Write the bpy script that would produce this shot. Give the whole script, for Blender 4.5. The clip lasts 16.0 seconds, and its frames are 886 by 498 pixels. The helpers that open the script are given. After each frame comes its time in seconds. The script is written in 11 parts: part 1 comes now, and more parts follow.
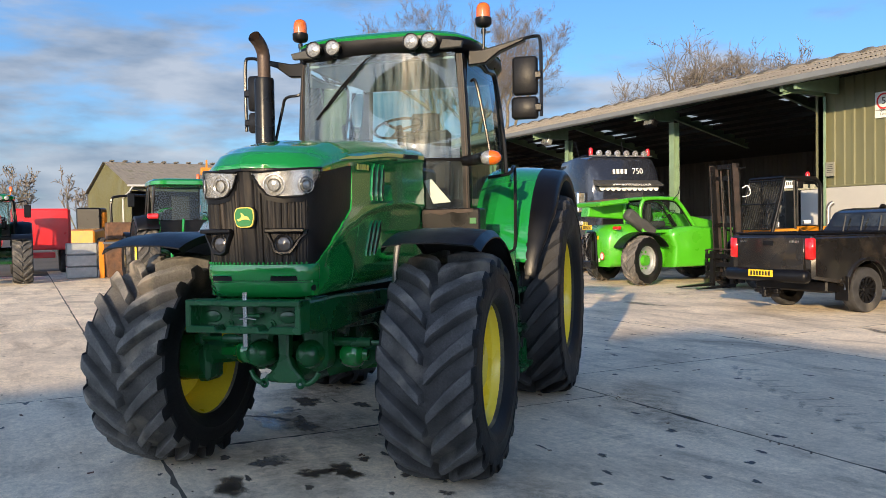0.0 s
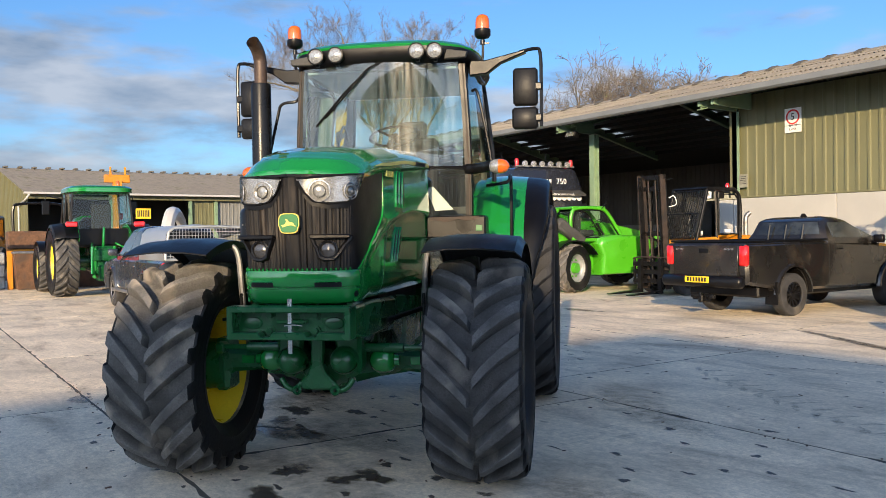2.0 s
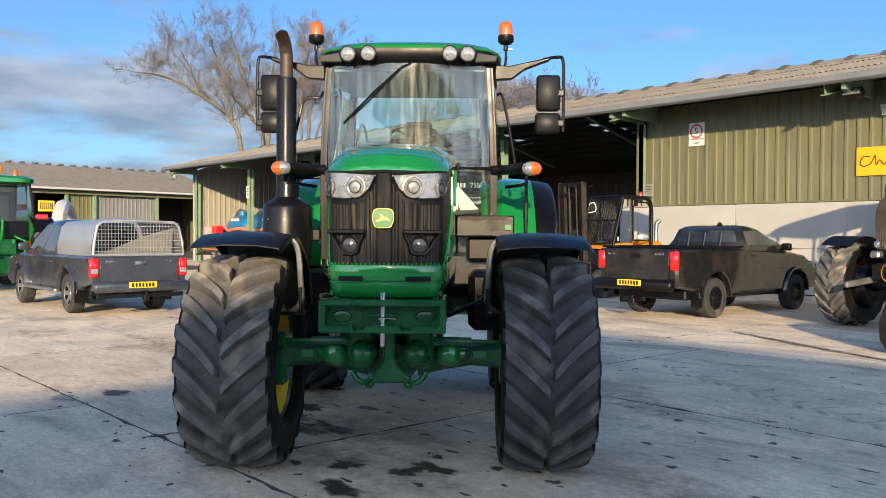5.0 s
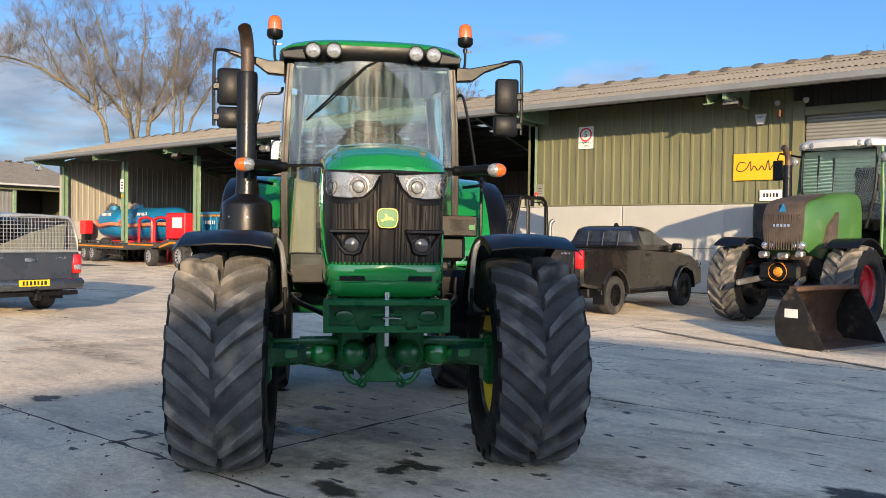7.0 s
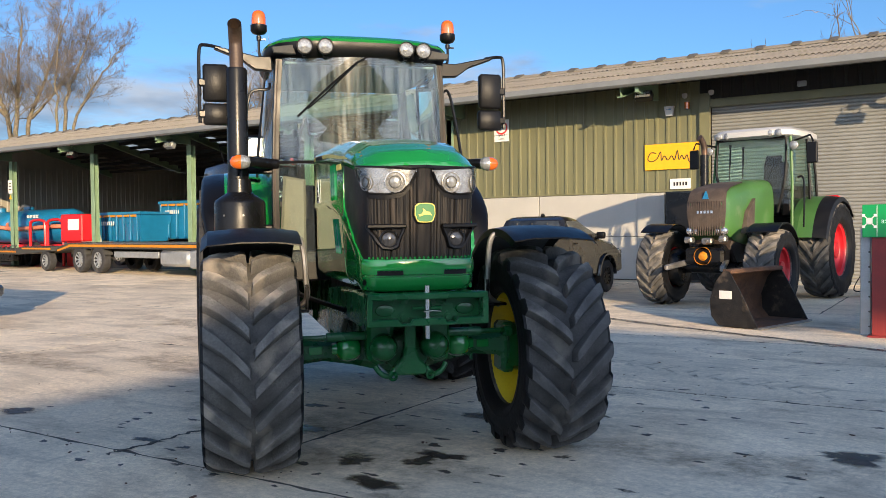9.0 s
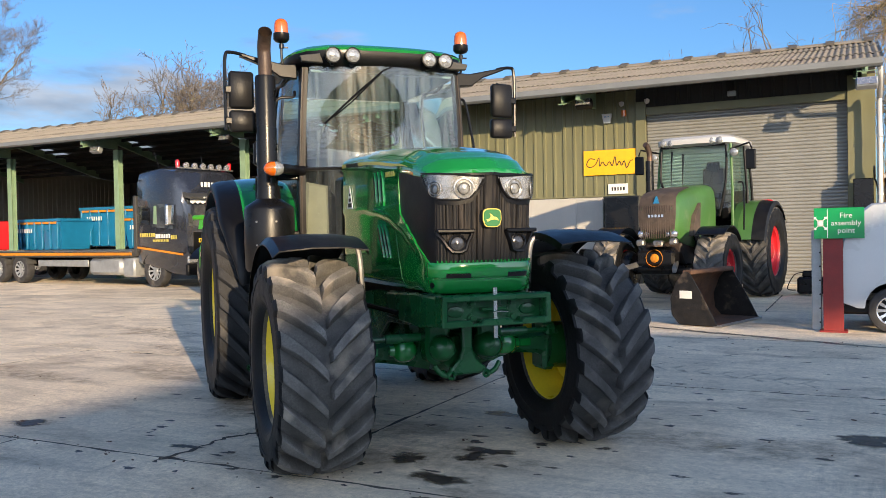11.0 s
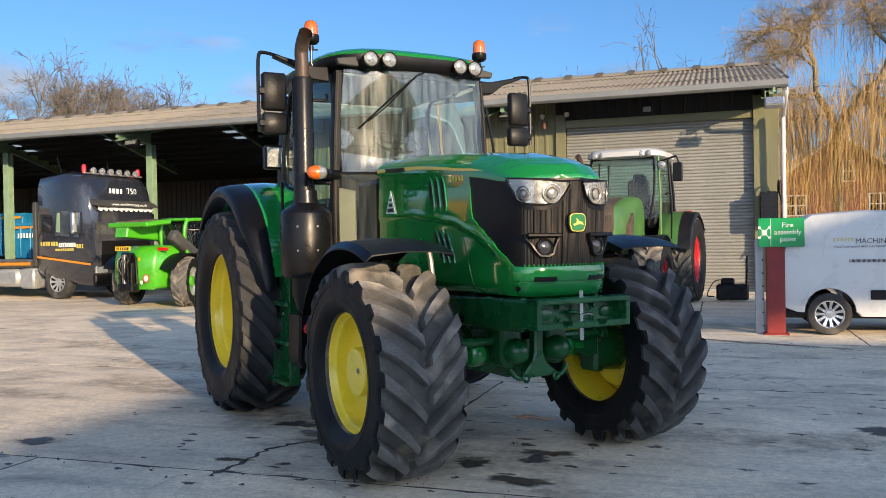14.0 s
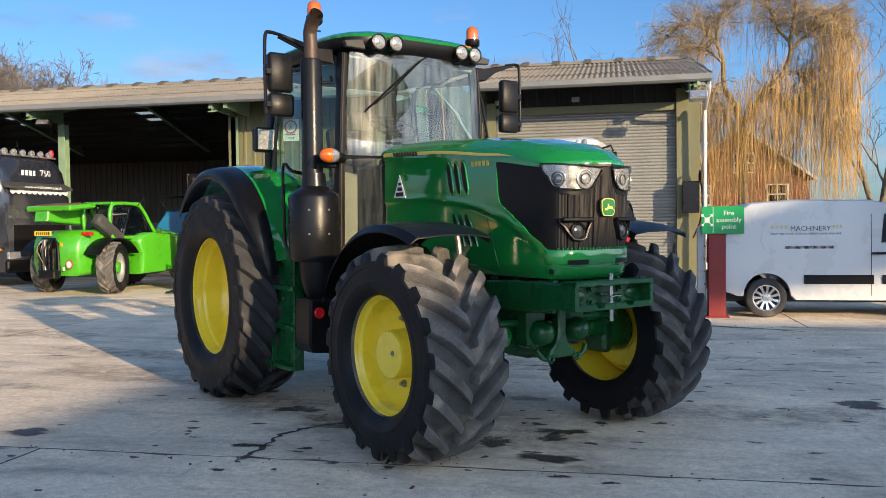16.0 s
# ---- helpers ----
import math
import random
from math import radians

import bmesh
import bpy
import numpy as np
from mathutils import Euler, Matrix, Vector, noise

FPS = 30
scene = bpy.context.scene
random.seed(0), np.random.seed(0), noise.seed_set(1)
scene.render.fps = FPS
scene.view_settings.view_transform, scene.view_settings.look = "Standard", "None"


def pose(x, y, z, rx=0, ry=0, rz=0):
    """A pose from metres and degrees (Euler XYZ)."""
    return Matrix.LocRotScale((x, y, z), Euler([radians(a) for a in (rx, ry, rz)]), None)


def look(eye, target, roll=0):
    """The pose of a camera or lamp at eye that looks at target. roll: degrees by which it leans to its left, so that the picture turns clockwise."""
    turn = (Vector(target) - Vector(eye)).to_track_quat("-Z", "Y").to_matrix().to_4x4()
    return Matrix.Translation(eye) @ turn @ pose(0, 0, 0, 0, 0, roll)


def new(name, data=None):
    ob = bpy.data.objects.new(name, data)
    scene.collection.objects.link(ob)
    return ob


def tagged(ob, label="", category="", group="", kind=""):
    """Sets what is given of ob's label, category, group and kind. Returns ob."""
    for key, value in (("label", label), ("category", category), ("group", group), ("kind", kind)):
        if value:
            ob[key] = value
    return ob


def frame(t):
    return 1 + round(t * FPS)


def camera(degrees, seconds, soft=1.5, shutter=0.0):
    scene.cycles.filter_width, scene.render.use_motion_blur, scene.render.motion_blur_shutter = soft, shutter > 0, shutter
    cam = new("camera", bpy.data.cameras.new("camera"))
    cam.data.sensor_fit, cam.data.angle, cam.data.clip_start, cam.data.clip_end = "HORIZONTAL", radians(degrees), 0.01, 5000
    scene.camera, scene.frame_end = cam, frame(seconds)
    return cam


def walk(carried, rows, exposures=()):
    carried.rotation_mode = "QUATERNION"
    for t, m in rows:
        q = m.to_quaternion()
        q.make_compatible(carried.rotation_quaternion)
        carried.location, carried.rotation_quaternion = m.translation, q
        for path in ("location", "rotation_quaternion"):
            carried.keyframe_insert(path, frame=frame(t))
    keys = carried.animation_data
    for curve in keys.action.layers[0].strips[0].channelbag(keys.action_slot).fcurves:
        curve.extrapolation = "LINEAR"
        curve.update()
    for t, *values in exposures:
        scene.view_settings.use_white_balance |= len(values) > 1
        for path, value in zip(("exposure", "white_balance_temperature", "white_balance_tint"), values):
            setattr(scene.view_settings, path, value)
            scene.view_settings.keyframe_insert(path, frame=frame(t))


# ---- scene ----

cam = camera(55.8, 16.0, soft=0.55)
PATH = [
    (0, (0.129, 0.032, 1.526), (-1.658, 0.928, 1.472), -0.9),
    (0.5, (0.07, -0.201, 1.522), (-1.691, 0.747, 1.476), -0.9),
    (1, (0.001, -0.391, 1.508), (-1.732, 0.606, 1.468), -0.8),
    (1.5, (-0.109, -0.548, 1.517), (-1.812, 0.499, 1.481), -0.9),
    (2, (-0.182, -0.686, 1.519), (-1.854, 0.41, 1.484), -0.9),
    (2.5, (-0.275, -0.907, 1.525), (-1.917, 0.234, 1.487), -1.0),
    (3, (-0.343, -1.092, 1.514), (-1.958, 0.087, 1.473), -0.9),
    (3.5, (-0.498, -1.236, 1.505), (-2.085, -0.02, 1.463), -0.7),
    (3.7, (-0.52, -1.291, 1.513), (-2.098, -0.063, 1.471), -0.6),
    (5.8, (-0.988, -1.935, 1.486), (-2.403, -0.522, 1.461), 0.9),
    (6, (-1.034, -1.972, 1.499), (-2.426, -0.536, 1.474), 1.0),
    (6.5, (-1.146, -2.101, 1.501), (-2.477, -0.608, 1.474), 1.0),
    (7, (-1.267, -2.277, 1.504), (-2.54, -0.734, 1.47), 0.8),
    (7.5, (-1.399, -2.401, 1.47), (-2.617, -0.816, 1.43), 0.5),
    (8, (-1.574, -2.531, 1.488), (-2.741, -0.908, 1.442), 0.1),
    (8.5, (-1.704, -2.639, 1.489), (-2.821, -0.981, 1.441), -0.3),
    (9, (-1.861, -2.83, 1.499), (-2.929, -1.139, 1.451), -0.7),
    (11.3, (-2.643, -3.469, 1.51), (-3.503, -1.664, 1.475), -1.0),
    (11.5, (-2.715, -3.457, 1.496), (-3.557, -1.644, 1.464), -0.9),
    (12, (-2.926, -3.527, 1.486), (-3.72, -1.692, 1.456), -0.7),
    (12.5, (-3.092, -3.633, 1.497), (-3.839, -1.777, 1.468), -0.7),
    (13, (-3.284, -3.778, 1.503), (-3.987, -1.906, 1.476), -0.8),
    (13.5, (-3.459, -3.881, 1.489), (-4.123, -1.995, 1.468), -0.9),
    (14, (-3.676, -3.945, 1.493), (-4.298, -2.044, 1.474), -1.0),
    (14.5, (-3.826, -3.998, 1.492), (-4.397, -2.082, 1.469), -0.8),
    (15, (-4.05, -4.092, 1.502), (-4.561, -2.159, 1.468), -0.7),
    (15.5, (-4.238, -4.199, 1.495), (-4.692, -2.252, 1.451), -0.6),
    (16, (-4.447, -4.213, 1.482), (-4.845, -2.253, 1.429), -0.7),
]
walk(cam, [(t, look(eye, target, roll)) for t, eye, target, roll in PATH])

# ---- world, sun ----
SUN_UP, SUN_TO = 13.0, Vector((-0.73, 0.68, 0)).normalized()
world = bpy.data.worlds.new("sky")
scene.world = world
world.use_nodes = True
wn = world.node_tree
sky = wn.nodes.new("ShaderNodeTexSky")
sky.sky_type, sky.sun_disc = "NISHITA", False
sky.sun_elevation, sky.sun_rotation = radians(SUN_UP), radians(133)
sky.altitude, sky.air_density, sky.dust_density, sky.ozone_density = 50, 1.0, 1.0, 5.5
wn.links.new(sky.outputs[0], wn.nodes["Background"].inputs[0])
wn.nodes["Background"].inputs[1].default_value = 0.118
sun_data = bpy.data.lights.new("sun", "SUN")
sun_data.energy, sun_data.angle, sun_data.color = 4.5, radians(0.6), (1.0, 0.75, 0.46)
sun = new("sun", sun_data)
sun.matrix_world = look((0, 0, 30), Vector((0, 0, 30)) + SUN_TO - Vector((0, 0, math.tan(radians(SUN_UP)))))
scene.view_settings.exposure = 0.80
scene.view_settings.use_white_balance = True
scene.view_settings.white_balance_temperature, scene.view_settings.white_balance_tint = 6350, 10


# ---- materials ----
def mat(name, color, rough=0.6, metal=0.0, vary=0.12, scale=6.0, bump=0.0, dirt=None, dirt_at=0.55, coat=0.0, stretch=(1, 1, 1), fine=60.0, dirt_scale=2.5, spec=0.5):
    """A surface: base colour with two scales of variation, fine relief, and blotches of dirt."""
    m = bpy.data.materials.new(name)
    m.use_nodes = True
    nt = m.node_tree
    N, L = nt.nodes, nt.links
    b = N["Principled BSDF"]
    b.inputs["Roughness"].default_value, b.inputs["Metallic"].default_value = rough, metal
    b.inputs["Coat Weight"].default_value, b.inputs["Coat Roughness"].default_value = coat, 0.06
    b.inputs["Specular IOR Level"].default_value = spec
    tc = N.new("ShaderNodeTexCoord")
    mp = N.new("ShaderNodeMapping")
    mp.inputs["Scale"].default_value = stretch
    L.new(tc.outputs["Object"], mp.inputs["Vector"])

    def noise_tex(s, detail=4.0):
        n = N.new("ShaderNodeTexNoise")
        n.inputs["Scale"].default_value, n.inputs["Detail"].default_value = s, detail
        L.new(mp.outputs["Vector"], n.inputs["Vector"])
        return n.outputs["Fac"]

    def ramp(src, lo, hi, a=0.0, c=1.0):
        r = N.new("ShaderNodeMapRange")
        r.inputs["From Min"].default_value, r.inputs["From Max"].default_value = lo, hi
        r.inputs["To Min"].default_value, r.inputs["To Max"].default_value = a, c
        L.new(src, r.inputs["Value"])
        return r.outputs["Result"]

    def mix(f, a, c, mode="MIX"):
        x = N.new("ShaderNodeMix")
        x.data_type, x.blend_type = "RGBA", mode
        for sock, v in ((x.inputs[0], f), (x.inputs[6], a), (x.inputs[7], c)):
            if isinstance(v, (float, int)):
                sock.default_value = v
            elif isinstance(v, tuple):
                sock.default_value = (*v, 1)
            else:
                L.new(v, sock)
        return x.outputs[2]

    big, small = noise_tex(scale), noise_tex(fine, 3.0)
    dark = tuple(c * (1 - 1.6 * vary) for c in color)
    light = tuple(min(1, c * (1 + 1.2 * vary)) for c in color)
    col = mix(ramp(big, 0.3, 0.7), dark, light)
    col = mix(ramp(small, 0.35, 0.65, 0.0, 0.5), col, dark)
    rsock = ramp(big, 0.25, 0.75, max(0.02, rough - 0.10), min(1, rough + 0.10))
    if dirt:
        d = noise_tex(dirt_scale, 8.0)
        f = ramp(d, dirt_at, dirt_at + 0.14, 0.0, 0.85)
        col = mix(f, col, dirt)
    L.new(col, b.inputs["Base Color"])
    L.new(rsock, b.inputs["Roughness"])
    if bump:
        bp = N.new("ShaderNodeBump")
        bp.inputs["Strength"].default_value, bp.inputs["Distance"].default_value = min(1, bump), 0.01
        L.new(small, bp.inputs["Height"])
        L.new(bp.outputs["Normal"], b.inputs["Normal"])
    return m


def glass(name, tint=(0.9, 0.95, 0.93), rough=0.0, clear=0.75, ior=1.6, veil=(0.5, 0.5, 0.48), smear=0.0):
    """A thin pane: mostly see-through, with a mirror reflection by Fresnel; smear is the share of its gloss blurred by streaks of dew and dust."""
    m = bpy.data.materials.new(name)
    m.use_nodes = True
    nt = m.node_tree
    N, L = nt.nodes, nt.links
    out = N["Material Output"]
    N.remove(N["Principled BSDF"])
    t, g, x, f = N.new("ShaderNodeBsdfTransparent"), N.new("ShaderNodeBsdfGlossy"), N.new("ShaderNodeMixShader"), N.new("ShaderNodeFresnel")
    d = N.new("ShaderNodeBsdfDiffuse")
    x2 = N.new("ShaderNodeMixShader")
    t.inputs["Color"].default_value = (*tint, 1)
    g.inputs["Roughness"].default_value = rough
    g.inputs["Color"].default_value = (0.95, 0.97, 1, 1)
    f.inputs["IOR"].default_value = ior
    d.inputs["Color"].default_value = (*veil, 1)
    nz = N.new("ShaderNodeTexNoise")
    nz.inputs["Scale"].default_value, nz.inputs["Detail"].default_value = 3.0, 6.0
    mr = N.new("ShaderNodeMapRange")
    mr.inputs["From Min"].default_value, mr.inputs["From Max"].default_value = 0.4, 0.75
    mr.inputs["To Min"].default_value, mr.inputs["To Max"].default_value = 0.01, 0.35 * (1 - clear)
    L.new(nz.outputs["Fac"], mr.inputs["Value"])
    L.new(mr.outputs["Result"], x2.inputs[0])
    L.new(t.outputs[0], x2.inputs[1])
    L.new(d.outputs[0], x2.inputs[2])
    L.new(f.outputs[0], x.inputs[0])
    L.new(x2.outputs[0], x.inputs[1])
    L.new(g.outputs[0], x.inputs[2])
    if smear:
        tc, mp, st, sr = N.new("ShaderNodeTexCoord"), N.new("ShaderNodeMapping"), N.new("ShaderNodeTexNoise"), N.new("ShaderNodeMapRange")
        mp.inputs["Scale"].default_value = (14, 14, 1.1)
        st.inputs["Scale"].default_value, st.inputs["Detail"].default_value = 2.2, 7.0
        sr.inputs["From Min"].default_value, sr.inputs["From Max"].default_value = 0.40, 0.70
        sr.inputs["To Min"].default_value, sr.inputs["To Max"].default_value = 0.10 * smear, smear
        L.new(tc.outputs["Object"], mp.inputs["Vector"])
        L.new(mp.outputs[0], st.inputs["Vector"])
        L.new(st.outputs["Fac"], sr.inputs["Value"])
        g2, x3 = N.new("ShaderNodeBsdfGlossy"), N.new("ShaderNodeMixShader")
        g2.inputs["Roughness"].default_value = 0.27
        L.new(sr.outputs[0], x3.inputs[0])
        L.new(g.outputs[0], x3.inputs[1])
        L.new(g2.outputs[0], x3.inputs[2])
        L.new(x3.outputs[0], x.inputs[2])
        L.new(mp.outputs[0], nz.inputs["Vector"])
        nz.inputs["Scale"].default_value = 1.6
    L.new(x.outputs[0], out.inputs[0])
    return m


DUST = (0.30, 0.25, 0.19)
M = dict(
    green=mat("green_paint", (0.010, 0.200, 0.036), 0.11, vary=0.06, scale=1.5, coat=1.0, dirt=(0.05, 0.16, 0.06), dirt_at=0.66, dirt_scale=1.2),
    green_frame=mat("green_chassis_paint", (0.007, 0.085, 0.024), 0.27, vary=0.15, scale=5, bump=0.15, dirt=(0.05, 0.085, 0.045), dirt_at=0.64),
    yellow=mat("yellow_rim_paint", (0.92, 0.70, 0.04), 0.30, vary=0.05, scale=4, dirt=(0.62, 0.46, 0.07), dirt_at=0.66, coat=0.4),
    decal_yellow=mat("yellow_decal", (0.52, 0.44, 0.09), 0.4, vary=0.04),
    black=mat("black_plastic", (0.0045, 0.0045, 0.0055), 0.36, vary=0.15, scale=6, bump=0.06, dirt=(0.008, 0.008, 0.008), dirt_at=0.62, spec=0.25),
    grille=mat("dusty_black_grille", (0.011, 0.010, 0.010), 0.62, vary=0.3, scale=9, stretch=(5, 5, 0.6), dirt=(0.045, 0.036, 0.029), dirt_at=0.54, dirt_scale=4, spec=0.3),
    black_metal=mat("black_metal", (0.007, 0.007, 0.008), 0.30, metal=0.0, vary=0.2, scale=5, bump=0.05, spec=0.28),
    chrome=mat("bright_metal", (0.75, 0.75, 0.74), 0.16, metal=1.0, vary=0.05),
    steel=mat("dull_steel", (0.36, 0.35, 0.34), 0.42, metal=0.8, vary=0.2, dirt=(0.16, 0.12, 0.09), dirt_at=0.6),
    lampsilver=mat("lamp_reflector", (0.62, 0.63, 0.64), 0.20, metal=0.8, vary=0.05, scale=20),
    lampring=mat("lamp_bezel_ring", (0.55, 0.55, 0.56), 0.25, metal=0.7, vary=0.05, scale=20),
    emblem_edge=mat("emblem_yellow", (0.62, 0.50, 0.10), 0.45, vary=0.03),
    emblem_green=mat("emblem_green", (0.012, 0.14, 0.035), 0.4, vary=0.04),
    lens=glass("clear_lens", (0.97, 0.97, 0.97), clear=1.0, ior=1.35),
    lampglass=mat("ribbed_lamp_glass", (0.42, 0.43, 0.43), 0.2, metal=0.5, vary=0.3, scale=60, fine=200),
    glass=glass("cab_glass", (0.60, 0.77, 0.73), clear=0.96, ior=1.45),
    carglass=mat("car_window_glass", (0.05, 0.058, 0.062), 0.06, vary=0.5, scale=2.2, coat=1.0, fine=6),
    darkglass=glass("dark_glass", (0.20, 0.23, 0.24), clear=0.9),
    exhaust=mat("heat_browned_exhaust", (0.075, 0.050, 0.038), 0.5, metal=0.3, vary=0.25, scale=4, dirt=(0.15, 0.075, 0.04), dirt_at=0.56),
    rust=mat("rusty_steel", (0.16, 0.085, 0.05), 0.85, metal=0.1, vary=0.35, scale=5, bump=0.5, dirt=(0.07, 0.05, 0.042), dirt_at=0.5),
    rust_dark=mat("dark_rusty_steel", (0.055, 0.038, 0.030), 0.7, metal=0.2, vary=0.3, scale=6, bump=0.3, dirt=(0.025, 0.022, 0.02), dirt_at=0.5),
    fogglass=mat("dark_fog_lamp_glass", (0.10, 0.10, 0.105), 0.15, metal=0.6, vary=0.3, scale=50),
    shell=mat("worn_black_plastic_shell", (0.008, 0.008, 0.009), 0.45, vary=0.2, scale=6, bump=0.15, dirt=(0.015, 0.015, 0.015), dirt_at=0.55, spec=0.3),
    lowglass=glass("dewy_lower_glass", (0.66, 0.76, 0.74), rough=0.02, clear=0.74, ior=1.70, veil=(0.40, 0.46, 0.46), smear=0.25),
    screen=glass("windscreen_glass", (0.62, 0.84, 0.83), rough=0.02, clear=0.35, ior=1.72, veil=(0.40, 0.50, 0.52), smear=0.20),
    scuffed=mat("scuffed_black_plate", (0.020, 0.018, 0.017), 0.55, metal=0.2, vary=0.4, scale=9, bump=0.3, dirt=(0.10, 0.075, 0.055), dirt_at=0.57, dirt_scale=7),
    amber=mat("amber_lens", (0.60, 0.12, 0.005), 0.15, vary=0.12, coat=1.0),
    redlens=mat("red_lens", (0.62, 0.012, 0.012), 0.15, vary=0.1, coat=0.8),
    white=mat("white_paint", (0.50, 0.50, 0.49), 0.35, vary=0.04, scale=2, coat=0.4),
    van_white=mat("white_van_paint", (0.54, 0.55, 0.56), 0.3, vary=0.03, scale=2, coat=0.5, dirt=(0.52, 0.52, 0.51), dirt_at=0.7),
    # the end wall's cream cladding, its colour lightened to look sunlit
    clad_west_sunlit=mat("sunlit_cream_cladding", (0.34, 0.32, 0.27), 0.6, vary=0.08, scale=1, stretch=(2, 2, 0.5)),
    seat=mat("dark_seat_cloth", (0.028, 0.028, 0.031), 0.9, vary=0.2, scale=12, bump=0.3),
    interior=mat("cab_interior_plastic", (0.05, 0.05, 0.048), 0.7, vary=0.2, scale=8),
    headliner=mat("grey_headliner", (0.24, 0.29, 0.30), 0.9, vary=0.1, scale=8),
    beige=mat("pale_cab_trim", (0.24, 0.235, 0.185), 0.7, vary=0.1, scale=6),
    paper=mat("white_sticker", (0.75, 0.75, 0.72), 0.6, vary=0.05),
    ink=mat("black_ink", (0.012, 0.012, 0.012), 0.6, vary=0.05),
    plate=mat("yellow_number_plate", (0.80, 0.52, 0.02), 0.35, vary=0.04),
    slate=mat("slate_grey_car_paint", (0.055, 0.065, 0.085), 0.28, metal=0.4, vary=0.08, scale=2, coat=0.8, dirt=(0.12, 0.11, 0.10), dirt_at=0.62),
    darkcar=mat("black_brown_car_paint", (0.018, 0.017, 0.017), 0.25, metal=0.3, vary=0.15, scale=2, coat=0.8, dirt=(0.055, 0.045, 0.035), dirt_at=0.55),
    silver=mat("silver_canopy_paint", (0.42, 0.44, 0.46), 0.35, metal=0.5, vary=0.08, scale=2, coat=0.4),
    lime=mat("lime_green_paint", (0.065, 0.36, 0.012), 0.32, vary=0.08, scale=2, coat=0.5, dirt=(0.12, 0.27, 0.05), dirt_at=0.64),
    fendt=mat("leaf_green_paint", (0.058, 0.155, 0.038), 0.4, vary=0.1, scale=2, coat=0.3, dirt=(0.13, 0.19, 0.09), dirt_at=0.58),
    redrim=mat("red_rim_paint", (0.48, 0.012, 0.02), 0.4, vary=0.1, scale=4),
    fgrille=mat("dusty_brown_grille", (0.075, 0.055, 0.043), 0.75, vary=0.25, scale=6, dirt=(0.12, 0.09, 0.068), dirt_at=0.5),
    red=mat("red_machine_paint", (0.60, 0.015, 0.02), 0.35, vary=0.1, scale=2, coat=0.3),
    blue=mat("blue_machine_paint", (0.012, 0.17, 0.36), 0.35, vary=0.1, scale=2, coat=0.3),
    orange=mat("orange_machine_paint", (0.62, 0.23, 0.012), 0.42, vary=0.12, scale=3, dirt=(0.3, 0.16, 0.06), dirt_at=0.6),
    tanker_hose=mat("salmon_hose", (0.55, 0.19, 0.11), 0.6, vary=0.1),
    truck=mat("blue_black_truck_paint", (0.026, 0.030, 0.042), 0.2, metal=0.2, vary=0.1, coat=1.0),
    oxide=mat("red_oxide_paint", (0.22, 0.020, 0.018), 0.5, vary=0.12, scale=4, bump=0.1, dirt=(0.2, 0.05, 0.04), dirt_at=0.6),
    galv=mat("galvanised_steel", (0.42, 0.44, 0.45), 0.5, metal=0.6, vary=0.12, scale=7),
    signgreen=mat("sign_green", (0.0, 0.27, 0.07), 0.35, vary=0.03),
    signyellow=mat("sign_yellow", (0.85, 0.42, 0.0), 0.4, vary=0.04),
    signred=mat("sign_red", (0.62, 0.02, 0.02), 0.4, vary=0.04),
    clad=mat("olive_cladding", (0.150, 0.148, 0.076), 0.5, vary=0.10, scale=1.2, stretch=(2, 2, 0.5), dirt=(0.13, 0.13, 0.065), dirt_at=0.6, dirt_scale=1.0),
    # the same cladding at the back, shade put into its colour
    clad_in_shade=mat("shaded_cream_cladding", (0.13, 0.12, 0.10), 0.6, vary=0.08, scale=1, stretch=(2, 2, 0.5)),
    band=mat("painted_concrete_panel", (0.41, 0.40, 0.375), 0.75, vary=0.07, scale=1.2, bump=0.12, dirt=(0.42, 0.41, 0.38), dirt_at=0.6, dirt_scale=1.2),
    post=mat("sage_green_steel", (0.20, 0.30, 0.19), 0.45, vary=0.1, scale=3, dirt=(0.13, 0.18, 0.12), dirt_at=0.62),
    roof=mat("weathered_fibre_cement", (0.30, 0.265, 0.215), 0.92, vary=0.2, scale=1.5, bump=0.5, fine=25, dirt=(0.17, 0.16, 0.10), dirt_at=0.55, dirt_scale=1.5),
    # near black, so that the sheds' inside looks deep in shade
    shed_dark=mat("darkened_shed_parts", (0.03, 0.03, 0.029), 0.9, vary=0.15, scale=2),
    door_grey=mat("dull_grey_sheet", (0.20, 0.205, 0.20), 0.6, vary=0.08, scale=1.5),
    ridge=mat("dark_ridge_cap", (0.11, 0.10, 0.088), 0.9, vary=0.2, scale=4, bump=0.3),
    gutter=mat("grey_gutter", (0.16, 0.17, 0.175), 0.5, vary=0.08, scale=2),
    shutter=mat("steel_roller_shutter", (0.245, 0.25, 0.24), 0.45, metal=0.2, vary=0.06, scale=1.5),
    bark=mat("grey_brown_bark", (0.20, 0.165, 0.115), 0.95, vary=0.3, scale=4, bump=0.6, dirt=(0.16, 0.17, 0.08), dirt_at=0.55),
    twig=mat("winter_twigs", (0.20, 0.165, 0.13), 0.9, vary=0.25, scale=1),
    willow=mat("golden_willow_strands", (0.44, 0.285, 0.105), 0.8, vary=0.35, scale=0.9),
    willow_twig=mat("tan_willow_twigs", (0.40, 0.29, 0.15), 0.85, vary=0.3, scale=0.8),
    brick=mat("red_brick", (0.15, 0.056, 0.038), 0.85, vary=0.25, scale=6, bump=0.3),
    tile=mat("brown_roof_tiles", (0.19, 0.095, 0.065), 0.85, vary=0.25, scale=5, bump=0.4),
    hedge=mat("far_winter_hedge", (0.13, 0.105, 0.07), 0.95, vary=0.4, scale=0.3),
)


